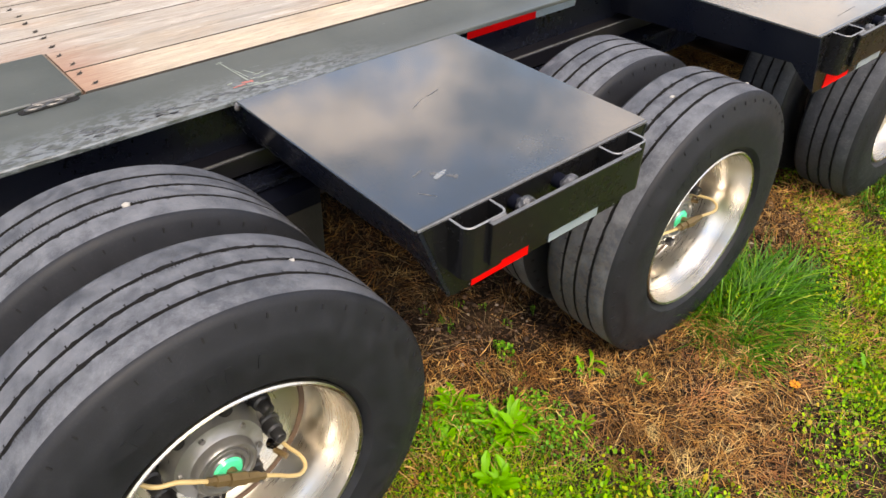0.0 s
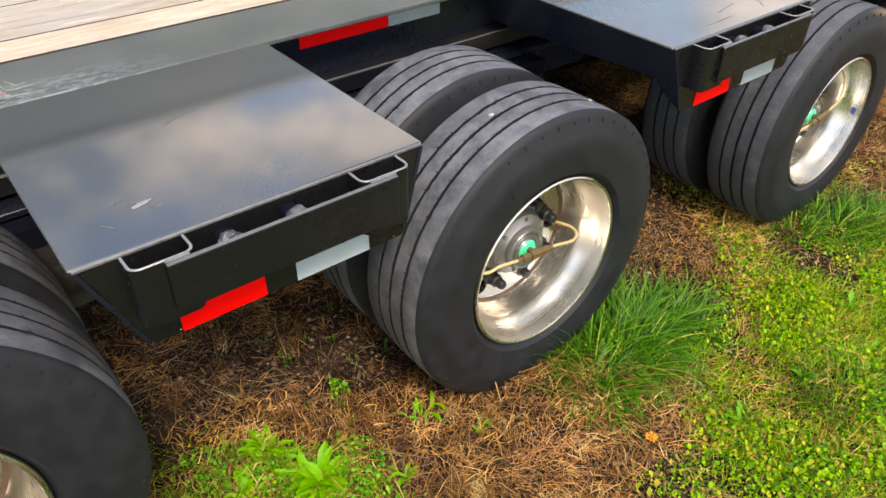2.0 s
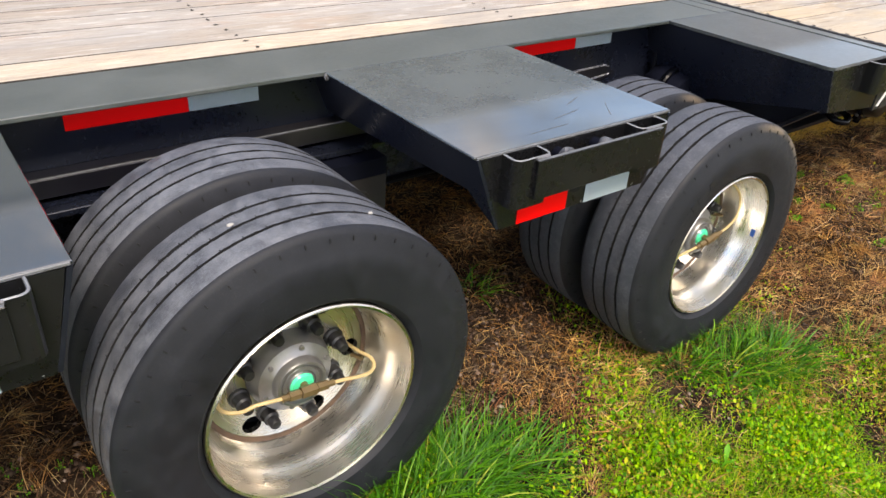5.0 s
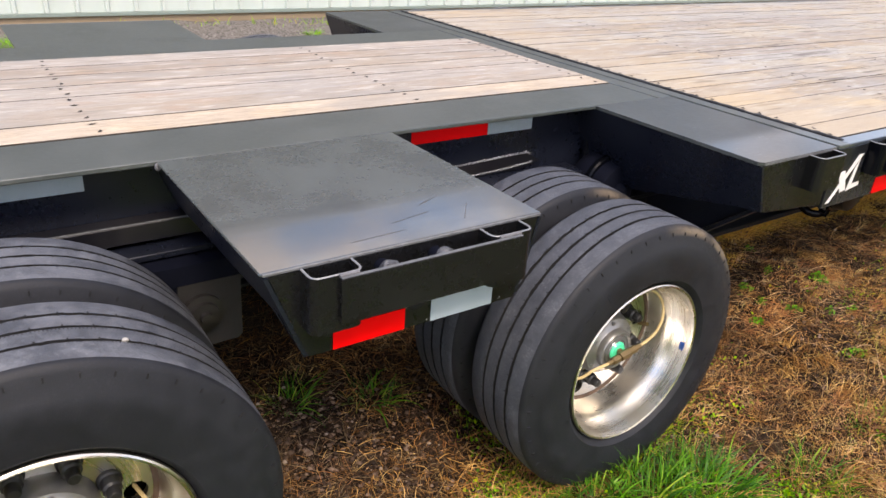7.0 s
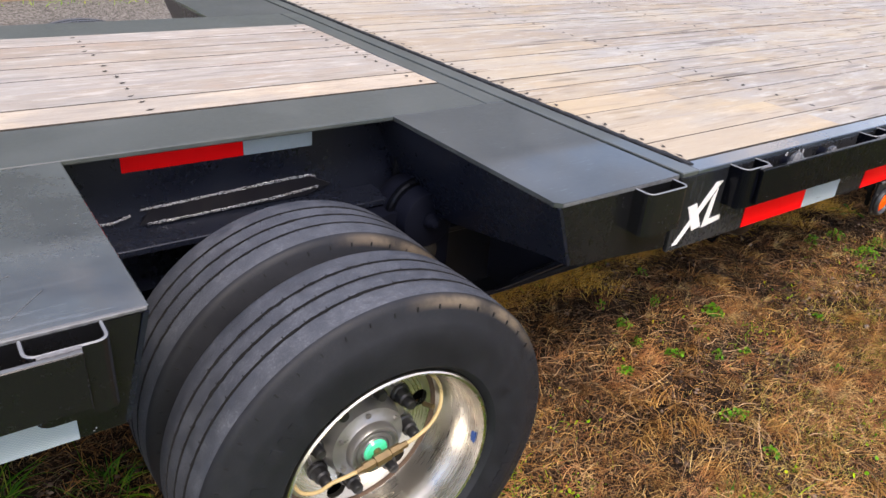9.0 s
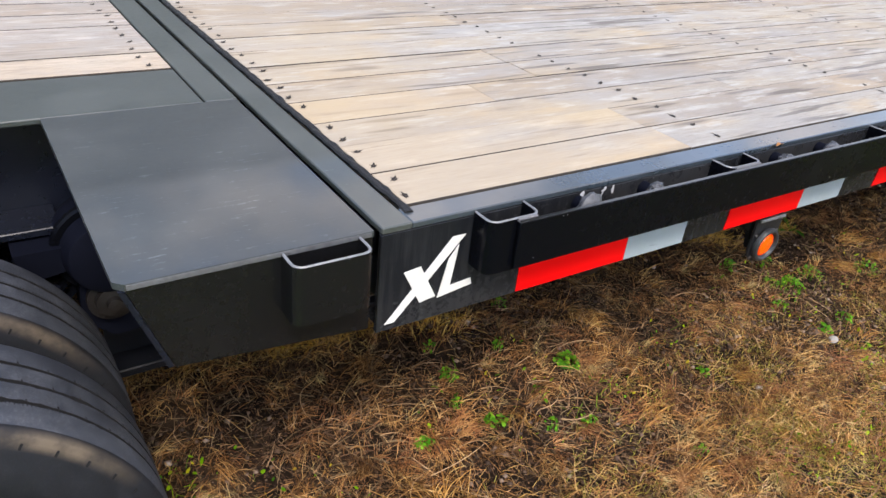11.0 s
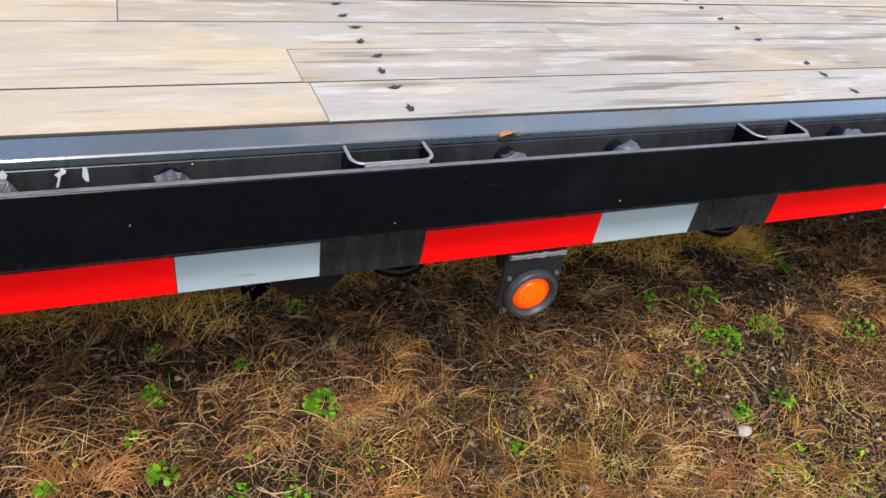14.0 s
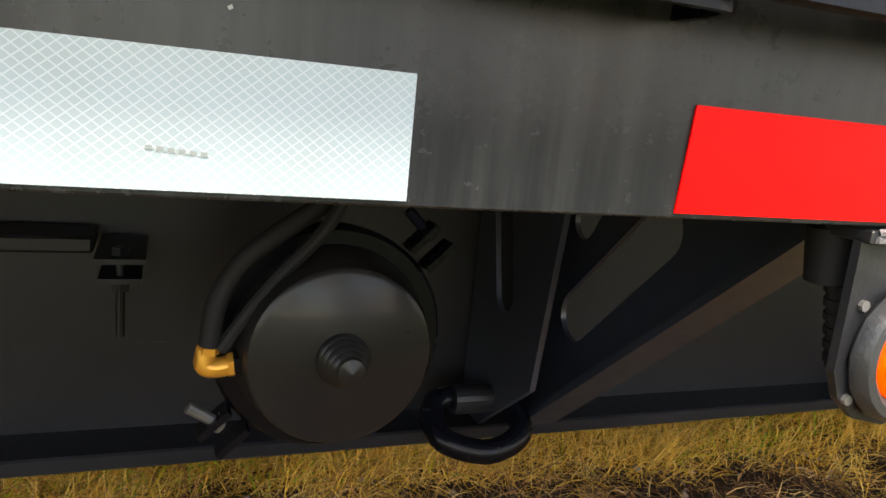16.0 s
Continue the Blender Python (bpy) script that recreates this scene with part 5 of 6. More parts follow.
cyl(bm, (0.757, 0.034, 0.712), (-0.2, 0, 1), 0.016, 0.036, 12)
tagged(part("conduit", bm, BLACK_HOSE, lampb, "ribbed black cable conduit", True), kind="stuff")
for dx, dz in ((-0.04, 0.03), (0.041, 0.03), (-0.037, -0.03), (0.037, -0.032)):
    bm = bmesh.new()
    cyl(bm, (0.789 + dx, 0.003, 0.674 + dz), (0, -1, 0), 0.0035, 0.004, 8)
    part("rivet", bm, STEEL, lampb)

# chips and drips on the dark faces
CHIP = plain("pale_paint_chip", (0.32, 0.32, 0.33), 0.5, 0, 0, 0.4, 300)
random.seed(77)
bm = bmesh.new()
for i in range(30):
    x, rail = random.uniform(-0.05, 3.0), i % 3 == 0
    z, y = (random.uniform(0.86, 0.94), -0.0582) if rail else (random.uniform(0.815, 0.935), -0.0002)
    w, h = random.uniform(0.0004, 0.0013), random.uniform(0.0005, 0.0018)
    prism(bm, [(-w, 0), (-0.2 * w, -h), (w, -0.3 * h), (0.5 * w, h)], 0.0004, Matrix.Translation((x, y, z)) @ UVW_XZ)
for x0, x1 in PLATFORMS:
    for i in range(16):
        x, z = random.uniform(x0 + 0.09, x1 - 0.07), random.choice((random.uniform(0.768, 0.775), random.uniform(0.81, 0.85)))
        w, h = random.uniform(0.0008, 0.0024), random.uniform(0.0008, 0.003)
        prism(bm, [(-w, 0), (-0.2 * w, -h), (w, -0.3 * h), (0.5 * w, h)], 0.0004, Matrix.Translation((x, 0.0001, z)) @ UVW_XZ)
tagged(part("paint_chips", bm, CHIP, trailer, "small pale chips in the black paint"), kind="stuff")
BARE = plain("flaked_bare_metal", (0.50, 0.50, 0.51), 0.55, 0, 0.4, 0.3, 200)
for x, z, shape in ((0.122, 0.934, [(-0.002, -0.006), (0.003, -0.008), (0.006, 0.0), (0.003, 0.006), (-0.001, 0.003), (-0.005, -0.001)]),
                    (0.177, 0.928, [(-0.007, -0.013), (-0.004, -0.012), (0.0, 0.001), (0.005, 0.004), (0.006, 0.007), (0.002, 0.011), (-0.001, 0.006), (-0.006, 0.003), (-0.003, -0.001)]),
                    (0.2005, 0.930, [(-0.001, -0.009), (0.0025, -0.010), (0.003, -0.002), (0.0025, 0.007), (-0.0015, 0.007), (-0.0035, -0.003)])):
    bm = bmesh.new()
    prism(bm, shape, 0.0006, Matrix.Translation((x, -0.0003, z)) @ UVW_XZ)
    part("bare_patch", bm, BARE, trailer, "pale patch where the paint has flaked")

# dry leaf lying on the rail, curled along its rib
bm = bmesh.new()
rows = []
for i in range(9):
    f = i / 8
    w = 0.0046 * math.sin(math.pi * min(1, 0.08 + f * 0.95))
    rows.append([bm.verts.new((0.700 - 0.016 + 0.032 * f, -0.008 + 0.004 * f + v * w, DECK - 0.001 + 0.003 * abs(v) ** 1.5 + 0.003 * math.sin(4 * f + 0.6 * v))) for v in (-1, -0.5, 0, 0.5, 1)])
for A, B in zip(rows, rows[1:]):
    for j in range(4):
        bm.faces.new((A[j], A[j + 1], B[j + 1], B[j]))
tagged(part("dry_leaf", bm, plain("dry_leaf", (0.34, 0.145, 0.035), 0.7, 0, 0.5, 0.5, 120), None, "", True), "curled dry orange leaf lying on the rail spool", "leaf")

# black sealant squeezed along the plank ends
bm = bmesh.new()
for q in range(2):
    tube(bm, [(-0.2255 + 0.004 * q + random.uniform(-0.0018, 0.0018), 0.03 + (WIDTH - 0.06) * i / 150, DECK - 0.0005 + random.uniform(-0.0015, 0.0015)) for i in range(151)], 0.0058, 8, 2)
part("sealant_bead", bm, plain("black_sealant", (0.008, 0.008, 0.009), 0.5, 0, 0.6, 0.4, 80), trailer, "uneven black sealant along the plank ends", True)


# ---- ground ----
def gz(x, y):
    """Height of the soil; works on arrays."""
    base = np.interp(x, [-8, -3.8, -2.4, -1.05, -0.4, 0.3, 1.5, 8], [0.140, 0.134, 0.110, 0.063, 0.098, 0.125, 0.120, 0.12])
    near = np.exp(-((y - 0.3) / 6.0) ** 2)
    w = 0.010 * np.sin(2.3 * x + 1.1 * y) + 0.008 * np.sin(5.1 * x - 3.7 * y + 1.0) + 0.005 * np.sin(11.0 * x + 7.0 * y) + 0.004 * np.sin(17.0 * y - 9.0 * x)
    hollow = 0.035 * np.exp(-((x - 1.0) ** 2 + (y - 0.54) ** 2) / 0.09 ** 2)
    return base * near + w - hollow


def axis_steps(lo, hi, fine, far):
    inner = np.arange(lo, hi + fine / 2, fine)
    out = [far]
    while out[-1] * 0.72 > 3.0:
        out.append(out[-1] * 0.72)
    out = np.array(out)
    return np.concatenate([lo - out, inner, hi + out[::-1]])


def soil():
    m, n, l, b = material("soil_and_gravel")
    v = coords(n, l)
    big = noise_tex(n, l, v, 1.3, 5, 0.6)
    mid = noise_tex(n, l, v, 9, 5, 0.65)
    fine = noise_tex(n, l, v, 70, 5, 0.7)
    vor = n.new("ShaderNodeTexVoronoi")
    vor.inputs["Scale"].default_value = 55
    l.new(v, vor.inputs["Vector"])
    c = ramp(n, l, mid, [(0.34, (0.011, 0.007, 0.0045)), (0.54, (0.033, 0.0205, 0.013)), (0.72, (0.10, 0.064, 0.038))])
    st = ramp(n, l, vor.outputs["Color"], [(0.2, (0.10, 0.09, 0.08)), (0.8, (0.33, 0.30, 0.27))])
    sp = n.new("ShaderNodeSeparateXYZ")
    l.new(v, sp.inputs[0])
    far = n.new("ShaderNodeMapRange")
    far.inputs[1].default_value, far.inputs[2].default_value, far.inputs[3].default_value, far.inputs[4].default_value = 2.4, 3.4, 0.0, 1.0
    l.new(sp.outputs["Y"], far.inputs[0])
    sward = n.new("ShaderNodeMapRange")
    sward.inputs[1].default_value, sward.inputs[2].default_value, sward.inputs[3].default_value, sward.inputs[4].default_value = -0.8, -1.4, 0.0, 0.85
    l.new(sp.outputs["Y"], sward.inputs[0])
    turf = ramp(n, l, mixc(n, l, 0.45, big, fine), [(0.36, (0.045, 0.075, 0.010)), (0.52, (0.11, 0.13, 0.020)), (0.66, (0.19, 0.15, 0.05))])
    c = mixc(n, l, sward.outputs[0], c, turf)
    gmask = mixc(n, l, far.outputs[0], ramp(n, l, big, [(0.60, 0.0), (0.72, 0.15)]), (1, 1, 1))
    c = mixc(n, l, gmask, c, st)
    c = mixc(n, l, ramp(n, l, fine, [(0.35, 0.5), (0.55, 0.0)]), c, (0.02, 0.015, 0.01))
    l.new(c, b.inputs["Base Color"])
    b.inputs["Roughness"].default_value = 0.95
    b.inputs["Specular IOR Level"].default_value = 0.1
    bump(n, l, b, mixc(n, l, 0.5, mid, fine), 1.0, 0.035)
    return m


xs, ys = axis_steps(-6.0, 5.0, 0.06, 220.0), axis_steps(-2.6, 4.0, 0.06, 220.0)
GX, GY = np.meshgrid(xs, ys, indexing="ij")
GZ = gz(GX, GY)
nx, ny = GX.shape
idx = np.arange(nx * ny).reshape(nx, ny)
quads = np.stack([idx[:-1, :-1], idx[1:, :-1], idx[1:, 1:], idx[:-1, 1:]], -1).reshape(-1, 4)


def mesh_of(name, verts, faces, mat, smooth=False):
    me = bpy.data.meshes.new(name)
    me.vertices.add(len(verts))
    me.vertices.foreach_set("co", np.ascontiguousarray(verts, np.float32).ravel())
    me.loops.add(faces.size)
    me.loops.foreach_set("vertex_index", np.ascontiguousarray(faces, np.int32).ravel())
    me.polygons.add(len(faces))
    me.polygons.foreach_set("loop_start", np.arange(0, faces.size, faces.shape[1], dtype=np.int32))
    me.update(calc_edges=True)
    me.validate()
    me.materials.append(mat)
    if smooth:
        me.polygons.foreach_set("use_smooth", [True] * len(me.polygons))
    return new(name, me)


ground = tagged(mesh_of("ground", np.stack([GX, GY, GZ], -1).reshape(-1, 3), quads, soil(), True), "brown soil with gravel and dry thatch", "ground", kind="structure")


# ---- grass ----
def ribbons(rng, x, y, length, width, stand, bend, segs=3, tip=0.15, lift=0.0, az=None, curl=0.6):
    """Blades as bent ribbons; stand 1 is upright, 0 lies flat."""
    N = len(x)
    az = rng.uniform(0, 2 * np.pi, N) if az is None else az
    tw = az + np.pi / 2 + rng.uniform(-0.6, 0.6, N)
    sx, sy = np.cos(tw), np.sin(tw)
    V = np.zeros((N, segs + 1, 2, 3), np.float32)
    px, py, pz = x.copy(), y.copy(), gz(x, y) - 0.004 + lift
    turn = rng.normal(0, curl, N)
    for s in range(segs + 1):
        f = s / segs
        wd = width * (1 - (1 - tip) * f ** 1.5) * 0.5
        for k, sg in ((0, -1), (1, 1)):
            V[:, s, k, 0], V[:, s, k, 1], V[:, s, k, 2] = px + sg * sx * wd, py + sg * sy * wd, pz + sg * wd * 0.4
        el = np.arcsin(np.clip(stand, 0, 1)) - bend * (f + 0.5 / segs)
        a2 = az + turn * f
        st = length / segs
        px = px + st * np.cos(el) * np.cos(a2)
        py = py + st * np.cos(el) * np.sin(a2)
        pz = np.maximum(pz + st * np.sin(el), gz(px, py) + 0.003)
    base = (np.arange(N) * (segs + 1) * 2)[:, None, None]
    k = np.arange(segs)[None, :, None] * 2
    F = base + k + np.array([0, 1, 3, 2])[None, None, :]
    return V.reshape(-1, 3), F.reshape(-1, 4)


def leaves(rng, x, y, height, size, tilt=0.5, z=None):
    """Small rounded leaves held above the soil."""
    N = len(x)
    az = rng.uniform(0, 2 * np.pi, N)
    ti, tj = rng.normal(0, tilt, N), rng.normal(0, tilt, N)
    z = gz(x, y) + height
    shape = np.array([(-0.5, 0), (-0.28, 0.36), (0.16, 0.46), (0.5, 0.16), (0.5, -0.16), (0.16, -0.46), (-0.28, -0.36)])
    V = np.zeros((N, 7, 3), np.float32)
    for i, (u, w) in enumerate(shape):
        px, py = u * np.cos(az) - w * np.sin(az), u * np.sin(az) + w * np.cos(az)
        V[:, i, 0], V[:, i, 1] = x + size * px, y + size * py
        V[:, i, 2] = z + size * (px * ti + py * tj) - size * 0.3 * abs(w)
    F = np.arange(N * 7).reshape(N, 7)
    return V.reshape(-1, 3), F


def foliage(name, stops, rough=0.6, sub=0.3, clump=0.0):
    m, n, l, b = material(name)
    g = n.new("ShaderNodeNewGeometry")
    c = ramp(n, l, g.outputs["Random Per Island"], stops)
    f = noise_tex(n, l, g.outputs["Position"], 5, 4)
    c = mixc(n, l, ramp(n, l, f, [(0.35, 0.18), (0.6, 0.0)]), c, tuple(0.6 * v for v in stops[0][1]))
    if clump:
        # matted clumps: some dark and damp, some bleached, some rusty
        wet = noise_tex(n, l, g.outputs["Position"], 13, 4, 0.6)
        c = mixc(n, l, ramp(n, l, wet, [(0.36, clump), (0.52, 0.0)]), c, tuple(0.30 * v for v in stops[1][1]))
        c = mixc(n, l, ramp(n, l, wet, [(0.56, 0.0), (0.70, 0.75 * clump)]), c, tuple(min(0.9, 1.25 * v + 0.05) for v in stops[-1][1]))
        hue = noise_tex(n, l, g.outputs["Position"], 6, 3, 0.6)
        c = mixc(n, l, ramp(n, l, hue, [(0.52, 0.0), (0.64, 0.45)]), c, (0.42, 0.16, 0.075))
    l.new(c, b.inputs["Base Color"])
    b.inputs["Roughness"].default_value = rough
    b.inputs["Specular IOR Level"].default_value = 0.25
    tr = n.new("ShaderNodeBsdfTranslucent")
    l.new(c, tr.inputs["Color"])
    mix = n.new("ShaderNodeMixShader")
    mix.inputs[0].default_value = sub
    l.new(b.outputs[0], mix.inputs[1])
    l.new(tr.outputs[0], mix.inputs[2])
    l.new(mix.outputs[0], n["Material Output"].inputs["Surface"])
    return m


GREEN = foliage("green_grass", [(0.0, (0.05, 0.16, 0.001)), (0.45, (0.22, 0.48, 0.002)), (0.85, (0.43, 0.67, 0.004)), (1.0, (0.66, 0.50, 0.03))], 0.5, 0.45)
LONG = foliage("long_green_grass", [(0.0, (0.018, 0.085, 0.004)), (0.5, (0.055, 0.20, 0.006)), (0.9, (0.14, 0.35, 0.010)), (1.0, (0.42, 0.42, 0.05))], 0.42, 0.3)
CLOVER = foliage("clover_green", [(0.0, (0.035, 0.14, 0.002)), (0.45, (0.19, 0.47, 0.003)), (0.8, (0.44, 0.72, 0.004)), (0.92, (0.66, 0.62, 0.02)), (1.0, (0.58, 0.34, 0.05))], 0.5, 0.45)
STRAW = foliage("dry_straw", [(0.0, (0.10, 0.042, 0.012)), (0.35, (0.30, 0.135, 0.03)), (0.75, (0.58, 0.29, 0.07)), (1.0, (0.80, 0.52, 0.19))], 0.7, 0.15, 0.75)
MOSSY = foliage("yellow_green_turf", [(0.0, (0.20, 0.19, 0.02)), (0.6, (0.42, 0.38, 0.06)), (1.0, (0.68, 0.54, 0.14))], 0.7, 0.3)
HERB = foliage("herb_leaf_green", [(0.0, (0.05, 0.20, 0.008)), (0.6, (0.13, 0.38, 0.012)), (1.0, (0.26, 0.50, 0.02))], 0.5, 0.3)
WEEDY = foliage("weed_leaf_green", [(0.0, (0.09, 0.30, 0.002)), (0.6, (0.19, 0.50, 0.003)), (1.0, (0.36, 0.62, 0.006))], 0.45, 0.4)
# pale straw with sunlight put into its colour
PALE = foliage("light_raised_pale_straw", [(0.0, (0.30, 0.155, 0.04)), (0.5, (0.60, 0.34, 0.09)), (1.0, (0.82, 0.57, 0.21))], 0.7, 0.2, 0.75)
BROWN_STRAW = foliage("brown_straw", [(0.0, (0.075, 0.036, 0.014)), (0.4, (0.24, 0.108, 0.034)), (0.8, (0.60, 0.29, 0.085)), (1.0, (0.92, 0.60, 0.25))], 0.7, 0.15, 0.75)
LITTER = foliage("brown_leaf_litter", [(0.0, (0.016, 0.009, 0.006)), (0.6, (0.070, 0.037, 0.020)), (0.9, (0.20, 0.105, 0.05)), (1.0, (0.46, 0.27, 0.13))], 0.85, 0.0)
# straw colour brightened to make up for the weak light under the deck
GOLDEN = foliage("light_raised_golden_straw", [(0.0, (0.60, 0.32, 0.04)), (0.5, (0.88, 0.52, 0.08)), (1.0, (0.95, 0.70, 0.20))], 0.7, 0.2)
HANK = foliage("combed_golden_straw", [(0.0, (0.12, 0.050, 0.012)), (0.45, (0.34, 0.155, 0.036)), (0.85, (0.66, 0.35, 0.09)), (1.0, (0.90, 0.60, 0.22))], 0.65, 0.15, 0.5)
RUNNER = foliage("dry_runner_stems", [(0.0, (0.08, 0.045, 0.026)), (0.55, (0.25, 0.145, 0.078)), (1.0, (0.60, 0.40, 0.22))], 0.75, 0.05)
DULL = foliage("old_grey_straw", [(0.0, (0.07, 0.045, 0.025)), (0.5, (0.17, 0.11, 0.055)), (1.0, (0.34, 0.25, 0.14))], 0.8, 0.1)


def blobs(x, y, scale, seed):
    """A smooth field about 0.5 made of a few waves."""
    r = np.random.default_rng(seed)
    s = np.zeros_like(x)
    for _ in range(9):
        a, f, p = r.uniform(0, 6.28), scale * r.uniform(0.5, 1.8), r.uniform(0, 6.28)
        s += np.sin(f * (x * np.cos(a) + y * np.sin(a)) + p)
    return 0.5 + s / 9


def spot(x, y, cx, cy, r):
    return np.exp(-(((x - cx) ** 2 + (y - cy) ** 2) / r ** 2))


def lushness(x, y):
    """How green the sward is at a place: lush beside the middle wheels, dry ahead of the front ones."""
    bare = spot(x, y, -1.72, 0.42, 0.30)
    along = np.interp(x, [-5, -3.2, -2.8, -2.45, -2.1, -1.8, -1.1, -0.75, -0.45, 0.2, 1.2, 6], [0.8, 0.75, 0.45, 0.48, 0.70, 0.95, 0.95, 0.5, 0.06, 0.02, 0.04, 0.15])
    across = np.interp(y, [-3, -0.6, -0.25, 0.0, 0.2, 0.6, 2.4, 3.5, 7], [1.0, 1.0, 0.95, 0.6, 0.25, 0.08, 0.06, 0.25, 0.5])
    dry = 0.75 * spot(x, y, -2.62, -0.22, 0.26) + 0.5 * spot(x, y, -1.75, 0.02, 0.3) + 0.4 * spot(x, y, -2.9, 0.3, 0.35)
    worn = 0.62 * np.clip(blobs(x, y, 6.5, 33) * 3.4 - 1.75, 0, 1)
    return np.clip(along * across - dry - 0.8 * bare - worn + 0.35 * spot(x, y, -3.2, 0.0, 0.26), 0.0, 1.0)


def clear_of_tyres(x, y):
    ok = np.ones(len(x), bool)
    for hx, hz in HUBS:
        for a, b in ((0.0, 0.50), (WIDTH - 0.50, WIDTH)):
            ok &= ~((abs(x - hx) < 0.15) & (y > a) & (y < b))
    return ok


def scatter(rng, n, x0, x1, y0, y1):
    """Random places, thinned out away from the trailer's side."""
    x, y = rng.uniform(x0, x1, n), rng.uniform(y0, y1, n)
    rim = np.interp(x, [-4.2, -3.4, -2.5, -1.8, -0.6, 0.4, 1.5, 3.0], [-0.2, -0.35, -0.95, -1.1, -0.85, -0.75, -0.6, -0.5])
    k = (y > rim) | (rng.uniform(0, 1, n) < 0.12)
    return x[k], y[k]


rng = np.random.default_rng(11)
# short green blades
x, y = scatter(rng, 700000, -4.4, 2.8, -1.6, 0.5)
k = (rng.uniform(0, 1, len(x)) < lushness(x, y) * np.clip(blobs(x, y, 10, 3) * 3.4 - 0.9, 0.12, 1)) & clear_of_tyres(x, y)
x, y = x[k], y[k]
V, F = ribbons(rng, x, y, 0.018 + 0.05 * rng.uniform(0, 1, len(x)) ** 1.5, rng.uniform(0.0013, 0.0030, len(x)), rng.uniform(0.4, 1.0, len(x)), rng.uniform(0.1, 1.4, len(x)), 2)
tagged(mesh_of("green_grass", V, F, GREEN), "short green grass", "grass", kind="stuff")
# clover
x, y = scatter(rng, 640000, -4.2, 2.6, -1.4, 0.5)
patch_ = np.clip(blobs(x, y, 15, 8) * 4.8 - 1.6, 0.10, 1)
k = (rng.uniform(0, 1, len(x)) < lushness(x, y) * patch_) & clear_of_tyres(x, y)
x, y, patch_ = x[k], y[k], patch_[k]
V, F = leaves(rng, x, y, rng.uniform(0.004, 0.035, len(x)), 0.0032 + 0.0095 * rng.uniform(0, 1, len(x)) ** 2.2 * (0.4 + 0.6 * patch_), 0.7)
tagged(mesh_of("clover", V, F, CLOVER), "low clover and small broad leaves", "clover", kind="stuff")
# dry thatch, combed into swirls
x, y = scatter(rng, 270000, -4.4, 3.2, -1.5, 1.5)
side = np.where(x < -0.5, np.interp(y, [0.15, 0.40], [1.0, 0.40]) * (1 - 0.75 * spot(x, y, -1.72, 0.45, 0.34)), np.interp(y, [-0.2, 0.1, 0.3, 0.62, 0.78, 1.5], [1.0, 0.80, 0.46, 0.45, 0.5, 0.5]))
k = (rng.uniform(0, 1, len(x)) < (1.0 - 0.78 * lushness(x, y)) * np.clip(np.where(x > -0.5, blobs(x, y, 9, 21) * 8.0 - 3.3, blobs(x, y, 9, 21) * 6.0 - 2.2), np.where(y > 0.7, 0.6, 0.07), 1) * side) & clear_of_tyres(x, y)
x, y = x[k], y[k]
swirl = 11.0 * blobs(x, y, 7.0, 44) + rng.normal(0, 1.1, len(x))
ahead = x > -0.5 + 0.25 * rng.normal(0, 1, len(x))
for part_, mat_, name_, label_, wide in ((~ahead, STRAW, "dry_thatch", "dry orange-brown grass thatch", 1.0), (ahead, BROWN_STRAW, "brown_thatch", "matted brown dry grass thatch", 0.72)):
    px, py = x[part_], y[part_]
    m_ = len(px)
    V, F = ribbons(rng, px, py, 0.015 + 0.072 * rng.uniform(0, 1, m_) ** 1.9, wide * rng.uniform(0.0010, 0.0025, m_), rng.uniform(0.05, 0.65, m_), rng.uniform(0.2, 1.3, m_), 3, 0.5, 0.042 * rng.uniform(0, 1, m_) ** 1.4 * np.clip(4.6 * blobs(px, py, 9, 21) - 1.55, 0.12, 1.5), swirl[part_], 0.9)
    tagged(mesh_of(name_, V, F, mat_), label_, "dry grass", kind="stuff")
# tussocks of dead grass that lie over to one side
cx, cy = scatter(rng, 3400, -3.6, 3.0, -1.1, 1.3)
k = (rng.uniform(0, 1, len(cx)) < np.clip(blobs(cx, cy, 5, 52) * 3.4 - 1.1, 0.08, 1) * (1.0 - 0.85 * lushness(cx, cy)) * np.where(cx < -0.5, 0.6 * (1 - spot(cx, cy, -1.72, 0.45, 0.36)), 1.0) * np.interp(cy, [0.15, 0.35, 0.6, 0.72, 0.8], [1.0, 0.65, 0.75, 0.6, 0.0])) & clear_of_tyres(cx, cy)
cx, cy = cx[k], cy[k]
per = 30
lie = np.repeat(rng.uniform(0, 6.28, len(cx)), per) + rng.normal(0, 0.55, len(cx) * per)
big_ = np.repeat(rng.uniform(0.6, 1.25, len(cx)), per)
x = np.repeat(cx, per) + rng.normal(0, 0.012, len(lie))
y = np.repeat(cy, per) + rng.normal(0, 0.012, len(lie))
V, F = ribbons(rng, x, y, big_ * rng.uniform(0.035, 0.115, len(x)), rng.uniform(0.0008, 0.0018, len(x)), rng.uniform(0.35, 0.9, len(x)), rng.uniform(0.9, 1.9, len(x)), 4, 0.4, 0.006, lie, 0.5)
tagged(mesh_of("dead_tussocks", V, F, BROWN_STRAW), "tussocks of dead orange-brown grass", "dry grass", kind="stuff")
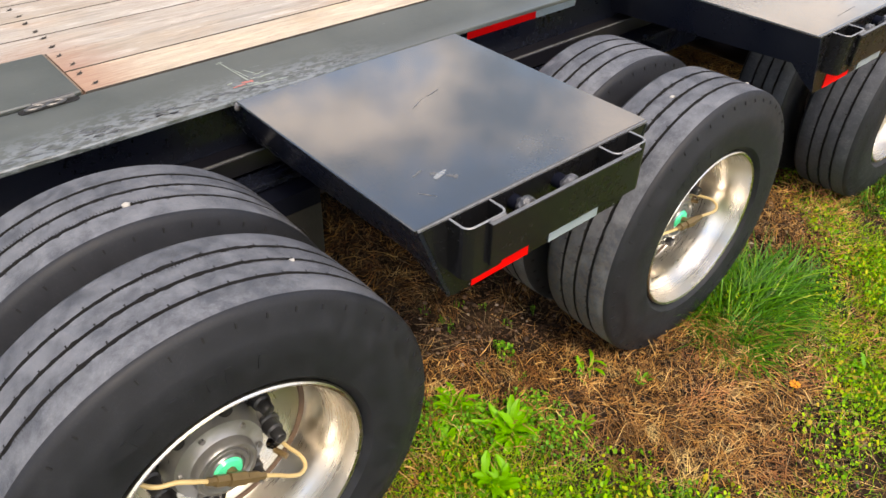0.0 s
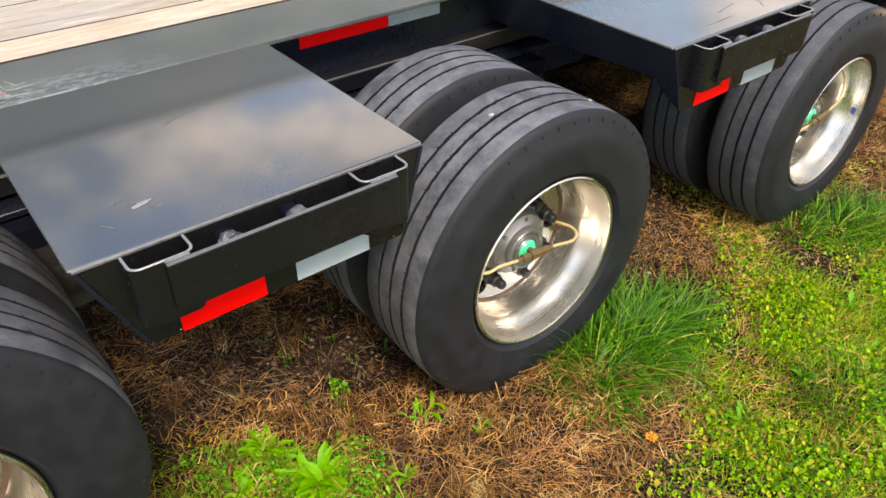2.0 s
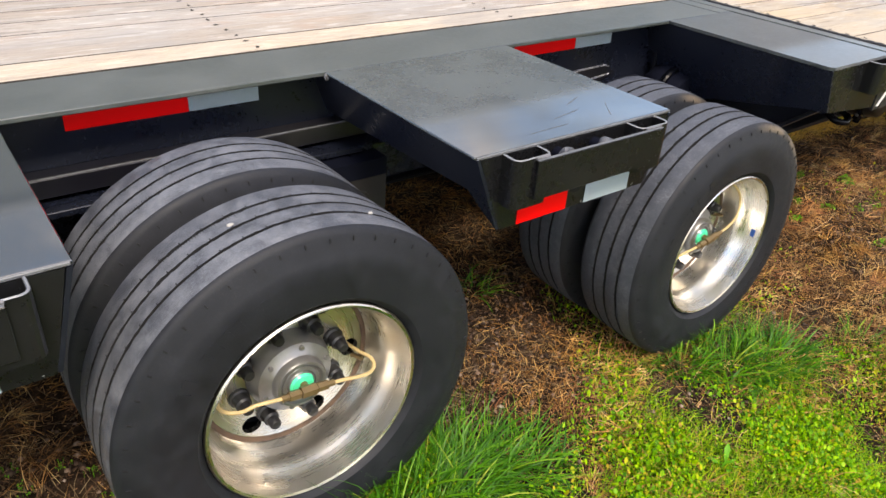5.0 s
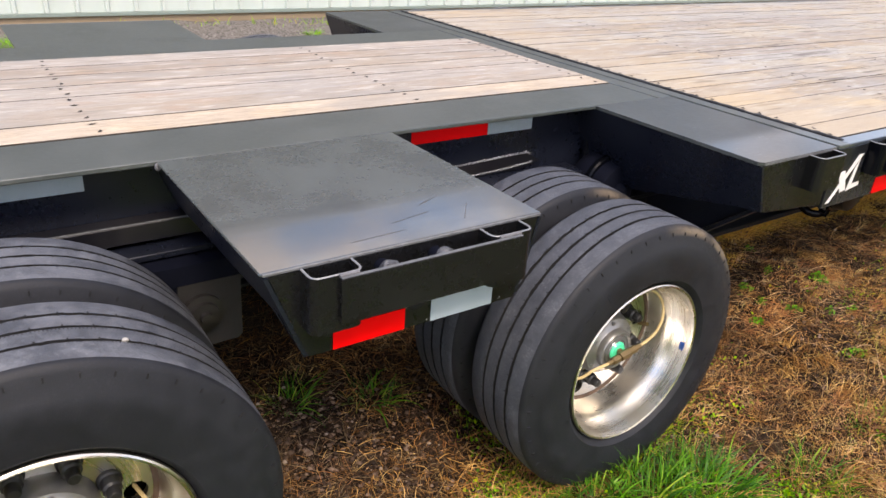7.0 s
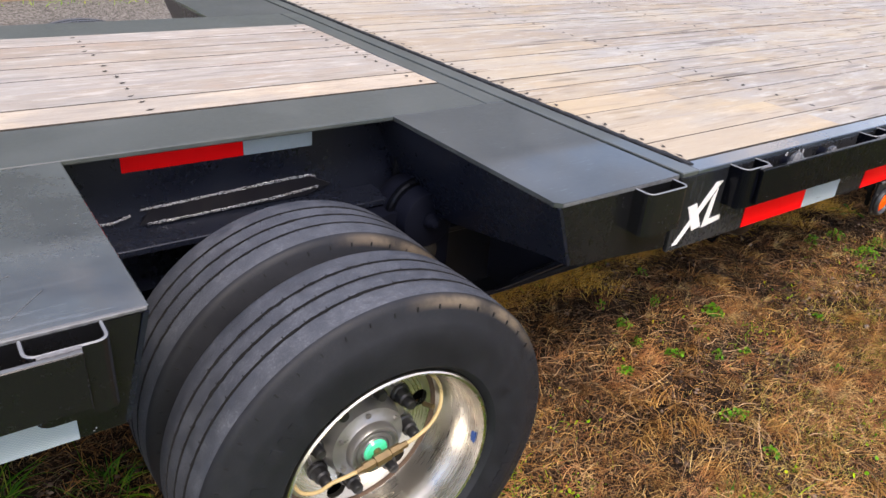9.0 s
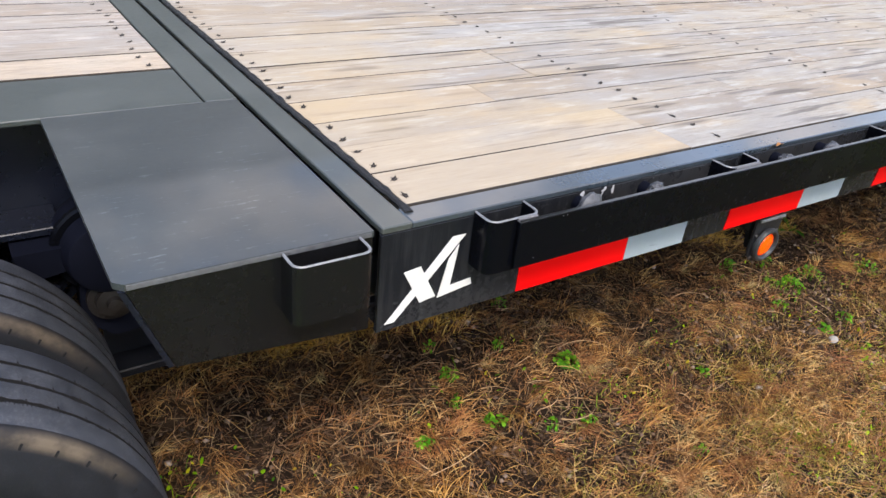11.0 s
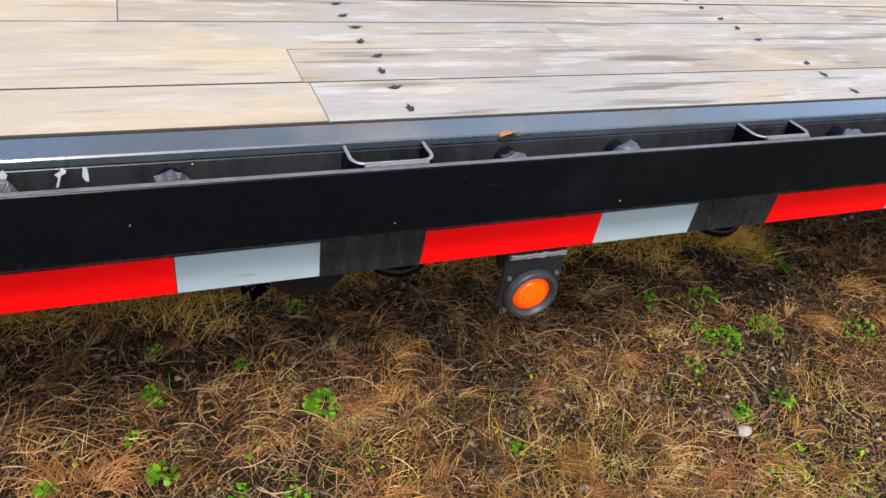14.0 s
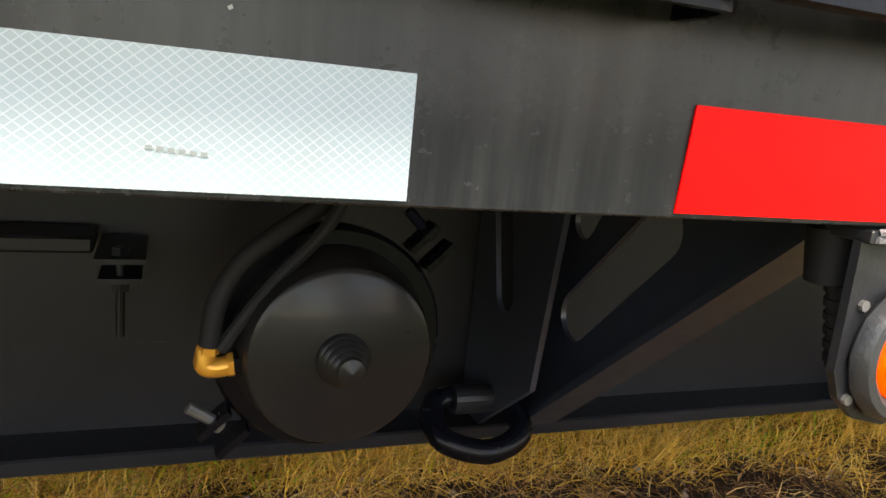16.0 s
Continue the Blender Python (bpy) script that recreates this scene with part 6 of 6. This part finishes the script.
# hanks of longer golden straw combed over to one side
cx, cy = scatter(rng, 300, -0.5, 2.9, -0.9, 0.62)
k = rng.uniform(0, 1, len(cx)) < np.clip(blobs(cx, cy, 6, 57) * 4.0 - 1.5, 0.03, 1) * np.interp(cy, [0.0, 0.3, 0.55], [1.0, 0.6, 0.25])
cx, cy = cx[k], cy[k]
per = 44
lie = np.repeat(rng.uniform(0, 6.28, len(cx)), per) + rng.normal(0, 0.50, len(cx) * per)
off = rng.normal(0, 0.020, len(lie))
x = np.repeat(cx, per) - off * np.sin(lie) + rng.normal(0, 0.014, len(lie))
y = np.repeat(cy, per) + off * np.cos(lie) + rng.normal(0, 0.014, len(lie))
V, F = ribbons(rng, x, y, rng.uniform(0.04, 0.11, len(x)), rng.uniform(0.0012, 0.0026, len(x)), rng.uniform(0.35, 0.9, len(x)), rng.uniform(0.9, 1.7, len(x)), 5, 0.4, 0.010, lie, 0.6)
tagged(mesh_of("golden_hanks", V, F, HANK), "hanks of combed golden-brown straw", "dry grass", kind="stuff")
# crooked dry runners and rootlets lying over the soil
cx, cy = scatter(rng, 560, -0.6, 2.9, -0.8, 0.75)
per = 4
lie = np.repeat(rng.uniform(0, 6.28, len(cx)), per) + rng.normal(0, 0.9, len(cx) * per)
x = np.repeat(cx, per) + rng.normal(0, 0.022, len(lie))
y = np.repeat(cy, per) + rng.normal(0, 0.022, len(lie))
V, F = ribbons(rng, x, y, 0.05 + 0.13 * rng.uniform(0, 1, len(x)) ** 1.6, rng.uniform(0.0013, 0.0028, len(x)), rng.uniform(0.1, 0.5, len(x)), rng.uniform(0.3, 0.9, len(x)), 6, 0.5, 0.016, lie, 1.5)
tagged(mesh_of("dry_runners", V, F, RUNNER), "crooked dry runners and rootlets on soil", "dry stems", kind="stuff")
# crumbs of dead leaf and bark on the soil
x, y = scatter(rng, 165000, -4.0, 2.8, -1.0, 1.2)
k = (rng.uniform(0, 1, len(x)) < 1.0 - 0.8 * lushness(x, y)) & clear_of_tyres(x, y)
x, y = x[k], y[k]
k = (x < -0.4) | (y < 0.80)
x, y = x[k], y[k]
V, F = ribbons(rng, x, y, 0.005 + 0.020 * rng.uniform(0, 1, len(x)) ** 2, rng.uniform(0.0012, 0.0050, len(x)), rng.uniform(0.0, 0.6, len(x)), rng.uniform(0.0, 0.6, len(x)), 1, 0.6, 0.006, None, 0.9)
tagged(mesh_of("leaf_litter", V, F, LITTER), "dark brown crumbs of leaf litter on soil", "leaf litter", kind="stuff")
# paler straw, its colour standing in for sun on the open sward and for light under the deck
x, y = scatter(rng, 180000, -4.4, 3.2, -1.4, 1.4)
k = (rng.uniform(0, 1, len(x)) < np.clip(blobs(x, y, 6, 27) * 2.6 - 0.5, np.where(y > 0.7, 0.7, 0.05), 1) * np.where(x < -0.8, 0.12 * (y < 0.1), np.interp(y - 0.2 * np.clip(x - 0.7, 0, 1), [-0.7, -0.1, 0.20, 0.65, 0.8], [0.9, 0.38, 0.03, 0.03, 1.0]))) & clear_of_tyres(x, y)
x, y = x[k], y[k]
V, F = ribbons(rng, x, y, 0.02 + 0.08 * rng.uniform(0, 1, len(x)) ** 1.6, rng.uniform(0.0007, 0.0017, len(x)), rng.uniform(0.1, 0.8, len(x)), rng.uniform(0.2, 1.3, len(x)), 3, 0.5, 0.014, None, 0.8)
tagged(mesh_of("pale_thatch", V, F, PALE), "pale yellow dry grass thatch, lightened to stand in for sunlight", "dry grass", kind="stuff")
# mossy yellow-green turf ahead of the wheels
x, y = rng.uniform(-0.6, 2.6, 150000), rng.uniform(-0.75, 0.3, 150000)
k = rng.uniform(0, 1, len(x)) < np.clip(0.45 * spot(x, y, 0.78, -0.06, 0.20) + 0.75 * spot(x, y, 1.12, -0.24, 0.32) + 0.3 * spot(x, y, 0.30, -0.30, 0.26) + 0.2 * spot(x, y, 1.9, 0.0, 0.25), 0, 1) * np.clip(blobs(x, y, 12, 14) * 4 - 1.3, 0.1, 1)
x, y = x[k], y[k]
V, F = ribbons(rng, x, y, rng.uniform(0.010, 0.032, len(x)), rng.uniform(0.0009, 0.0020, len(x)), rng.uniform(0.5, 1.0, len(x)), rng.uniform(0.1, 1.0, len(x)), 2, 0.3, 0.008)
tagged(mesh_of("mossy_turf", V, F, MOSSY), "mossy yellow-green turf in the thatch", "turf", kind="stuff")
# thin green blades in the straw under the deck
x, y = scatter(rng, 16000, -0.4, 3.0, 0.80, 1.5)
k = rng.uniform(0, 1, len(x)) < np.clip(blobs(x, y, 5, 91) * 3.0 - 1.1, 0.05, 1) * np.interp(y, [0.8, 1.05], [0.15, 1.0])
x, y = x[k], y[k]
V, F = ribbons(rng, x, y, rng.uniform(0.03, 0.10, len(x)), rng.uniform(0.0018, 0.0035, len(x)), rng.uniform(0.5, 1.0, len(x)), rng.uniform(0.2, 1.3, len(x)))
tagged(mesh_of("shaded_grass", V, F, GREEN), "thin green grass in straw under the trailer deck", "grass", kind="stuff")
# upright golden straw between those blades, its colour raised for missing light
x, y = rng.uniform(-0.2, 2.1, 76000), rng.uniform(0.58, 1.45, 76000)
k = rng.uniform(0, 1, len(x)) < np.clip(np.interp(y - np.interp(x, [0.3, 0.7], [0.06, 0.0]), [0.64, 0.84], [-0.30, 1.0]) + 1.3 * (blobs(x, y, 11, 83) - 0.5), 0.0, 1.0)
x, y = x[k], y[k]
V, F = ribbons(rng, x, y, rng.uniform(0.03, 0.10, len(x)), rng.uniform(0.0012, 0.0026, len(x)), rng.uniform(0.4, 1.0, len(x)), rng.uniform(0.2, 1.4, len(x)), 2)
tagged(mesh_of("standing_straw", V, F, GOLDEN), "standing golden straw under the trailer deck, brightened for missing light", "dry grass", kind="stuff")
# older matted straw close to the soil
x, y = scatter(rng, 60000, -4.4, 3.6, -1.5, 1.9)
k = (rng.uniform(0, 1, len(x)) < (1.0 - 0.9 * lushness(x, y)) * np.clip(blobs(x, y, 7, 61) * 2.4 - 0.3, 0.15, 1)) & clear_of_tyres(x, y)
x, y = x[k], y[k]
V, F = ribbons(rng, x, y, rng.uniform(0.03, 0.11, len(x)), rng.uniform(0.0012, 0.0026, len(x)), rng.uniform(0.0, 0.25, len(x)), rng.uniform(0.0, 0.5, len(x)), 2, 0.6, 0.006, None, 0.9)
tagged(mesh_of("matted_straw", V, F, DULL), "old matted grey-brown straw", "dry grass", kind="stuff")
# rougher sward over the rest of the yard on the near side
x, y = rng.uniform(-8.0, 7.0, 45000), rng.uniform(-5.0, -0.3, 45000)
rim = np.interp(x, [-4.4, -3.4, -2.5, -1.8, -0.6, 0.4, 1.5, 3.0, 3.4], [0.3, -0.35, -0.95, -1.1, -0.85, -0.75, -0.6, -0.5, 0.3])
k = (y < rim) & (rng.uniform(0, 1, len(x)) < np.clip(blobs(x, y, 2.0, 17) * 2.4 - 0.4, 0.1, 1) * np.interp(y, [-5.0, -3.0], [0.3, 1.0]))
x, y = x[k], y[k]
V, F = ribbons(rng, x, y, rng.uniform(0.04, 0.11, len(x)), rng.uniform(0.003, 0.007, len(x)), rng.uniform(0.4, 1.0, len(x)), rng.uniform(0.1, 1.4, len(x)), 2)
tagged(mesh_of("rough_grass", V, F, GREEN), "rough green and yellow yard grass", "grass", kind="stuff")
# sparse grass and weeds on the far side of the yard
x, y = scatter(rng, 26000, -7, 6, 2.9, 7.9)
k = rng.uniform(0, 1, len(x)) < np.clip(blobs(x, y, 2.2, 71) * 3.4 - 1.95, 0.0, 1) * np.where(x < -1.6, 1.0, 0.25)
x, y = x[k], y[k]
V, F = ribbons(rng, x, y, rng.uniform(0.05, 0.16, len(x)), rng.uniform(0.004, 0.009, len(x)), rng.uniform(0.6, 1.0, len(x)), rng.uniform(0.1, 1.2, len(x)))
tagged(mesh_of("yard_grass", V, F, GREEN), "patches of green weeds in the gravel yard", "grass", kind="stuff")


def tuft(cx, cy, n, radius, lmin, lmax, seed, label="thick tuft of long bright green grass beside the tyre", mat=None):
    r = np.random.default_rng(seed)
    a, q = r.uniform(0, 2 * np.pi, n), radius * np.sqrt(r.uniform(0, 1, n))
    x, y = cx + q * np.cos(a), cy + q * np.sin(a)
    out = a + r.normal(0, 0.9, n)
    base = tagged(new("grass_tuft"), label, "grass tuft", "grass tufts")
    base.location = (cx, cy, float(gz(np.array([cx]), np.array([cy]))[0]))
    side = (a / (2 * np.pi) * 8).astype(int)
    for k in range(8):
        o = side == k
        c = int(o.sum())
        if not c:
            continue
        V, F = ribbons(r, x[o], y[o], r.uniform(lmin, lmax * 1.15, c), 0.0024 + 0.0046 * r.uniform(0, 1, c) ** 2, r.uniform(0.62, 1.0, c), r.uniform(0.4, 2.0, c), 5, 0.1, 0.0, out[o], 0.4)
        blades = mesh_of("grass_clump", V, F, mat or LONG)
        blades.parent, blades.location = base, -base.location
    return base


for i, (cx, cy, n_, rad, lo, hi) in enumerate(((-2.20, -0.10, 620, 0.13, 0.09, 0.21), (-2.06, -0.06, 520, 0.13, 0.08, 0.20), (-2.33, -0.15, 260, 0.09, 0.07, 0.17), (-1.90, -0.10, 260, 0.12, 0.06, 0.14),
                                              (-1.02, -0.15, 380, 0.12, 0.06, 0.15), (-0.86, -0.20, 420, 0.12, 0.06, 0.16), (-1.16, -0.07, 200, 0.08, 0.05, 0.13), (-1.30, 0.02, 90, 0.05, 0.04, 0.10))):
    tuft(cx, cy, n_, rad, lo, hi, i + 1)
for i, (cx, cy, n_, rad, lo, hi) in enumerate(((-1.83, -0.58, 190, 0.11, 0.05, 0.13), (-1.58, -0.79, 180, 0.11, 0.05, 0.13), (-0.55, -0.34, 150, 0.09, 0.04, 0.10), (-0.18, -0.33, 110, 0.08, 0.04, 0.09), (-2.95, -0.42, 120, 0.08, 0.04, 0.10), (-1.724, 0.70, 60, 0.06, 0.05, 0.13), (-1.472, 0.62, 70, 0.06, 0.05, 0.14))):
    tuft(cx, cy, n_, rad, lo, hi, i + 30, "small clump of green grass in the sward")


for i, (cx, cy, n_, rad) in enumerate(((1.25, 6.85, 90, 0.07), (-1.75, 7.00, 420, 0.30), (-2.15, 6.80, 260, 0.24))):
    tuft(cx, cy, n_, rad, 0.07, 0.17, i + 60, "clump of bright green weeds in the gravel yard", WEEDY)


def herb(cx, cy, n, radius, size, top, seed, label):
    """A low plant: round leaves on short stems."""
    n, size = int(1.8 * n), 0.70 * size
    r = np.random.default_rng(seed)
    a, q = r.uniform(0, 2 * np.pi, n), radius * np.sqrt(r.uniform(0, 1, n))
    x, y = cx + q * np.cos(a), cy + q * np.sin(a)
    h = top * (1.1 - 0.7 * (q / radius) ** 2) * r.uniform(0.6, 1.0, n)
    V, F = leaves(r, x, y, h, r.uniform(0.6, 1.0, n) * size, 0.35)
    plant = tagged(new("clover_plant"), label, "plant", "small green plants")
    plant.location = (cx, cy, float(gz(np.array([cx]), np.array([cy]))[0]))
    SV, SF = ribbons(r, x, y, h, np.full(n, 0.0014), np.ones(n), np.full(n, 0.05), 2, 0.8)
    for ob in (tagged(mesh_of("foliage", V, F, HERB), kind="stuff"), tagged(mesh_of("stalk", SV, SF, HERB), kind="stuff")):
        ob.parent, ob.location = plant, -plant.location
    return plant


HERBS = [(0.546, 0.313, 30, 0.038, 0.024, 0.042), (0.217, 0.220, 16, 0.030, 0.024, 0.030), (0.932, 0.116, 9, 0.022, 0.018, 0.025), (1.513, 0.483, 18, 0.035, 0.018, 0.05), (0.217, 0.433, 12, 0.025, 0.016, 0.03),
         (0.403, 0.465, 12, 0.02, 0.014, 0.05), (1.623, 0.288, 26, 0.05, 0.017, 0.05), (1.799, 0.317, 22, 0.05, 0.017, 0.05), (1.709, 0.476, 22, 0.05, 0.017, 0.05), (1.513, 0.075, 16, 0.03, 0.018, 0.03),
         (2.111, 0.264, 22, 0.05, 0.018, 0.04), (0.016, 0.250, 14, 0.028, 0.020, 0.03), (0.084, -0.227, 12, 0.025, 0.018, 0.03), (0.557, 0.66, 16, 0.03, 0.016, 0.03)]
spread = random.Random(8)
# a few more seedlings along the thatch, and low leafy growth round the rear weeds
for x0, x1, y0, y1, many, n_, rad, size, top in ((0.10, 0.65, -0.30, 0.60, 9, 10, 0.022, 0.015, 0.03), (1.45, 2.0, 0.05, 0.35, 4, 12, 0.03, 0.018, 0.035), (-2.95, -2.78, 0.10, 0.32, 2, 9, 0.025, 0.016, 0.065), (-3.36, -2.95, -0.18, 0.24, 8, 75, 0.085, 0.014, 0.055), (-2.98, -2.62, 0.08, 0.58, 12, 6, 0.020, 0.008, 0.030)):
    for k in range(many):
        HERBS.append((spread.uniform(x0, x1), spread.uniform(y0, y1), n_, rad, size, top))
for i, (cx, cy, n_, rad, size, top) in enumerate(HERBS):
    herb(cx, cy, n_, rad, size, top, 100 + i, "small bright green round-leaved plant in the thatch")


def rosette(cx, cy, n, lmin, lmax, seed, label, leaf=None, rise=(0.30, 1.45)):
    """A dandelion-like plant with long toothed leaves."""
    r = np.random.default_rng(seed)
    plant = tagged(new("leafy_weed"), label, "weed", "leafy weeds")
    plant.location = (cx, cy, float(gz(np.array([cx]), np.array([cy]))[0]))
    for i in range(n):
        a, L = 2.4 * i + r.uniform(-0.35, 0.35), r.uniform(lmin, lmax)
        el, wd, tw = r.uniform(*rise), r.uniform(0.18, 0.30), r.normal(0, 0.5)
        ox, oy = r.normal(0, 0.012, 2)
        bm = bmesh.new()
        rows, px, pz = [], 0.0, 0.004
        for s in range(8):
            f = s / 7
            w = L * wd * 0.5 * (0.22, 0.34, 0.55, 0.80, 0.97, 1.0, 0.82, 0.30)[s] * (1.0 if s % 2 else 0.84)
            q = a + tw * f
            rows.append([bm.verts.new(Vector((ox + px * math.cos(q) - v * math.sin(q), oy + px * math.sin(q) + v * math.cos(q), pz + abs(v) * 0.35 + 0.25 * v * tw))) for v in (-w, 0, w)])
            e = el - 0.95 * f
            px, pz = px + L / 7 * math.cos(e), pz + L / 7 * math.sin(e)
        for A, B in zip(rows, rows[1:]):
            for j in (0, 1):
                bm.faces.new((A[j], A[j + 1], B[j + 1], B[j]))
        part("leaf", bm, leaf or WEEDY, plant, "", True)
    return plant


WEED = "bright green leafy weed with long leaves in dry grass"
for i, (wx, wy, count, lo, hi) in enumerate(((-1.52, -0.08, 10, 0.025, 0.05), (-1.85, -0.50, 10, 0.03, 0.055), (-1.44, -0.41, 9, 0.03, 0.06), (-2.10, -0.45, 9, 0.03, 0.06),
                                             (-1.61, -0.52, 8, 0.03, 0.06), (-2.67, -0.08, 9, 0.02, 0.045), (-2.78, 0.05, 9, 0.02, 0.045), (-2.05, -0.62, 8, 0.03, 0.06))):
    rosette(wx, wy, count, lo, hi, 40 + i, "low leafy weed among clover and grass", HERB)
rosette(-3.07, 0.04, 58, 0.045, 0.108, 1, WEED)
rosette(-3.22, -0.05, 38, 0.04, 0.09, 2, WEED)
rosette(-3.13, 0.19, 30, 0.04, 0.09, 3, WEED)
rosette(-3.22, 0.12, 22, 0.03, 0.07, 7, WEED)
rosette(-2.90, -0.07, 9, 0.025, 0.055, 4, WEED)
rosette(-2.74, 0.06, 9, 0.03, 0.065, 5, WEED)
rosette(2.08, 0.60, 6, 0.06, 0.11, 12, "dark green weed with a few broad leaves", LONG, (0.15, 0.6))
rosette(-3.30, -0.22, 34, 0.04, 0.095, 6, WEED)

# small orange flower and a pale stone in the grass
flower = tagged(new("orange_flower"), "small orange flower in the grass", "flower")
flower.location = (-2.365, -0.365, 0.145)
bm = bmesh.new()
for i in range(9):
    a = 2 * math.pi * i / 9
    prism(bm, [(0.002 * math.cos(a), 0.002 * math.sin(a)), (0.014 * math.cos(a - 0.3), 0.014 * math.sin(a - 0.3)), (0.016 * math.cos(a), 0.016 * math.sin(a)), (0.014 * math.cos(a + 0.3), 0.014 * math.sin(a + 0.3))], 0.0012, Matrix.Translation((0, 0, 0.0015 * (i % 2))))
part("petals", bm, plain("orange_petal", (0.85, 0.30, 0.01), 0.6), flower, "orange petals")
bm = bmesh.new()
cyl(bm, (0, 0, -0.04), (0, 0, 1), 0.0012, 0.04, 6)
part("stem", bm, GREEN, flower)
pebble((1.473, 0.02, 0.135), 0.020, "pale white stone lying in dry thatch", "stones in the thatch")
pebble((1.02, -0.02, 0.135), 0.012, "pale white stone lying in dry thatch", "stones in the thatch")

# gravel grains among the thatch
x, y = scatter(rng, 90000, -4.2, 3.4, -1.3, 1.2)
k = (rng.uniform(0, 1, len(x)) < np.clip(np.clip(2.4 - 5.0 * blobs(x, y, 9, 21), 0.04, 1) * np.where(x > -0.2, 0.42, np.where(y > 0.25, 0.34, 0.2)) + 0.9 * spot(x, y, 1.40, -0.02, 0.36) + 1.3 * spot(x, y, -1.74, 0.36, 0.34), 0, 1) * (y < 0.8)) & clear_of_tyres(x, y)
x, y = x[k], y[k]
r_ = 0.0022 + 0.0090 * rng.uniform(0, 1, len(x)) ** 2.6
octa = np.array([(1, 0, 0), (0, 1, 0), (-1, 0, 0), (0, -1, 0), (0, 0, 0.7), (0, 0, -0.7)])
tri = np.array([(0, 1, 4), (1, 2, 4), (2, 3, 4), (3, 0, 4), (1, 0, 5), (2, 1, 5), (3, 2, 5), (0, 3, 5)])
rot = rng.uniform(0, 6.28, len(x))
P = octa[None] * r_[:, None, None] * rng.uniform(0.7, 1.3, (len(x), 6, 1))
PX = P[..., 0] * np.cos(rot)[:, None] - P[..., 1] * np.sin(rot)[:, None] + x[:, None]
PY = P[..., 0] * np.sin(rot)[:, None] + P[..., 1] * np.cos(rot)[:, None] + y[:, None]
V = np.stack([PX, PY, P[..., 2] + (gz(x, y) + r_ * 0.3 + 0.004)[:, None]], -1).reshape(-1, 3)
F = (np.arange(len(x)) * 6)[:, None, None] + tri[None]
GRAVEL = foliage("gravel_grains", [(0.0, (0.030, 0.019, 0.013)), (0.55, (0.105, 0.066, 0.044)), (0.92, (0.25, 0.17, 0.12)), (1.0, (0.42, 0.34, 0.27))], 0.85, 0.0)
tagged(mesh_of("gravel", V, F.reshape(-1, 3), GRAVEL), "small grey gravel grains among the thatch", "gravel", kind="stuff")


# ---- building across the yard ----
def siding():
    m, n, l, b = material("pale_green_white_metal_siding")
    v = coords(n, l)
    f = noise_tex(n, l, coords(n, l, (1, 1, 0.25)), 5, 4)
    l.new(mixc(n, l, f, (0.44, 0.51, 0.47), (0.56, 0.62, 0.58)), b.inputs["Base Color"])
    b.inputs["Roughness"].default_value = 0.45
    return m


SIDING = siding()
BY = 8.05
house = tagged(new("metal_building"), "long building with pale green-white ribbed metal siding", "building")
bm = bmesh.new()
box(bm, -9.0, 12.2, BY + 0.02, BY + 0.3, 0.13, 1.30)
part("wall", bm, SIDING, house)
# upper wall is out of view, coloured dark to dim the plates' reflections
bm = bmesh.new()
box(bm, -9.0, 12.2, BY + 0.012, BY + 0.3, 1.302, 4.62)
part("upper_wall", bm, plain("reflection_dimming_siding", (0.15, 0.17, 0.16), 0.5, 0, 0, 0.2, 3), house, "unseen upper wall, darkened to dim its reflection in the plates")
bm = bmesh.new()
box(bm, -9.0, 12.2, BY + 0.0, BY + 0.3, -0.12, 0.12)
part("foundation", bm, plain("rust_stained_concrete", (0.26, 0.20, 0.13), 0.9, 0, 0.4, 0.35, 4), house, "rust-stained concrete footing")
bm = bmesh.new()
box(bm, -9.0, 12.2, BY - 0.03, BY + 0.018, 0.105, 0.145, 0.004)
part("base_trim", bm, plain("grey_green_trim", (0.20, 0.25, 0.22), 0.5), house)
bm = bmesh.new()
prism(bm, [(-0.03, 0.018), (-0.016, -0.02), (0.016, -0.02), (0.03, 0.018)], 1.14, Matrix.Translation((0, BY, 0.15)))
RIB = part("siding_rib", bm, SIDING, house)
RIB.location.x = -8.9
for i in range(1, 69):
    o = new("siding_rib", RIB.data)
    o.parent = house
    o.location.x = -8.9 + 0.305 * i
bm = bmesh.new()
box(bm, 12.2, 20.0, BY + 0.1, BY + 0.3, -0.12, 4.62)
part("grey_bay", bm, plain("dark_grey_door", (0.16, 0.17, 0.165), 0.6), house, "grey sliding door bay")
bm = bmesh.new()
box(bm, -9.4, 20.4, BY - 0.06, BY + 9, 4.622, 4.72)
part("roof", bm, plain("grey_roof_metal", (0.35, 0.36, 0.36), 0.5), house)
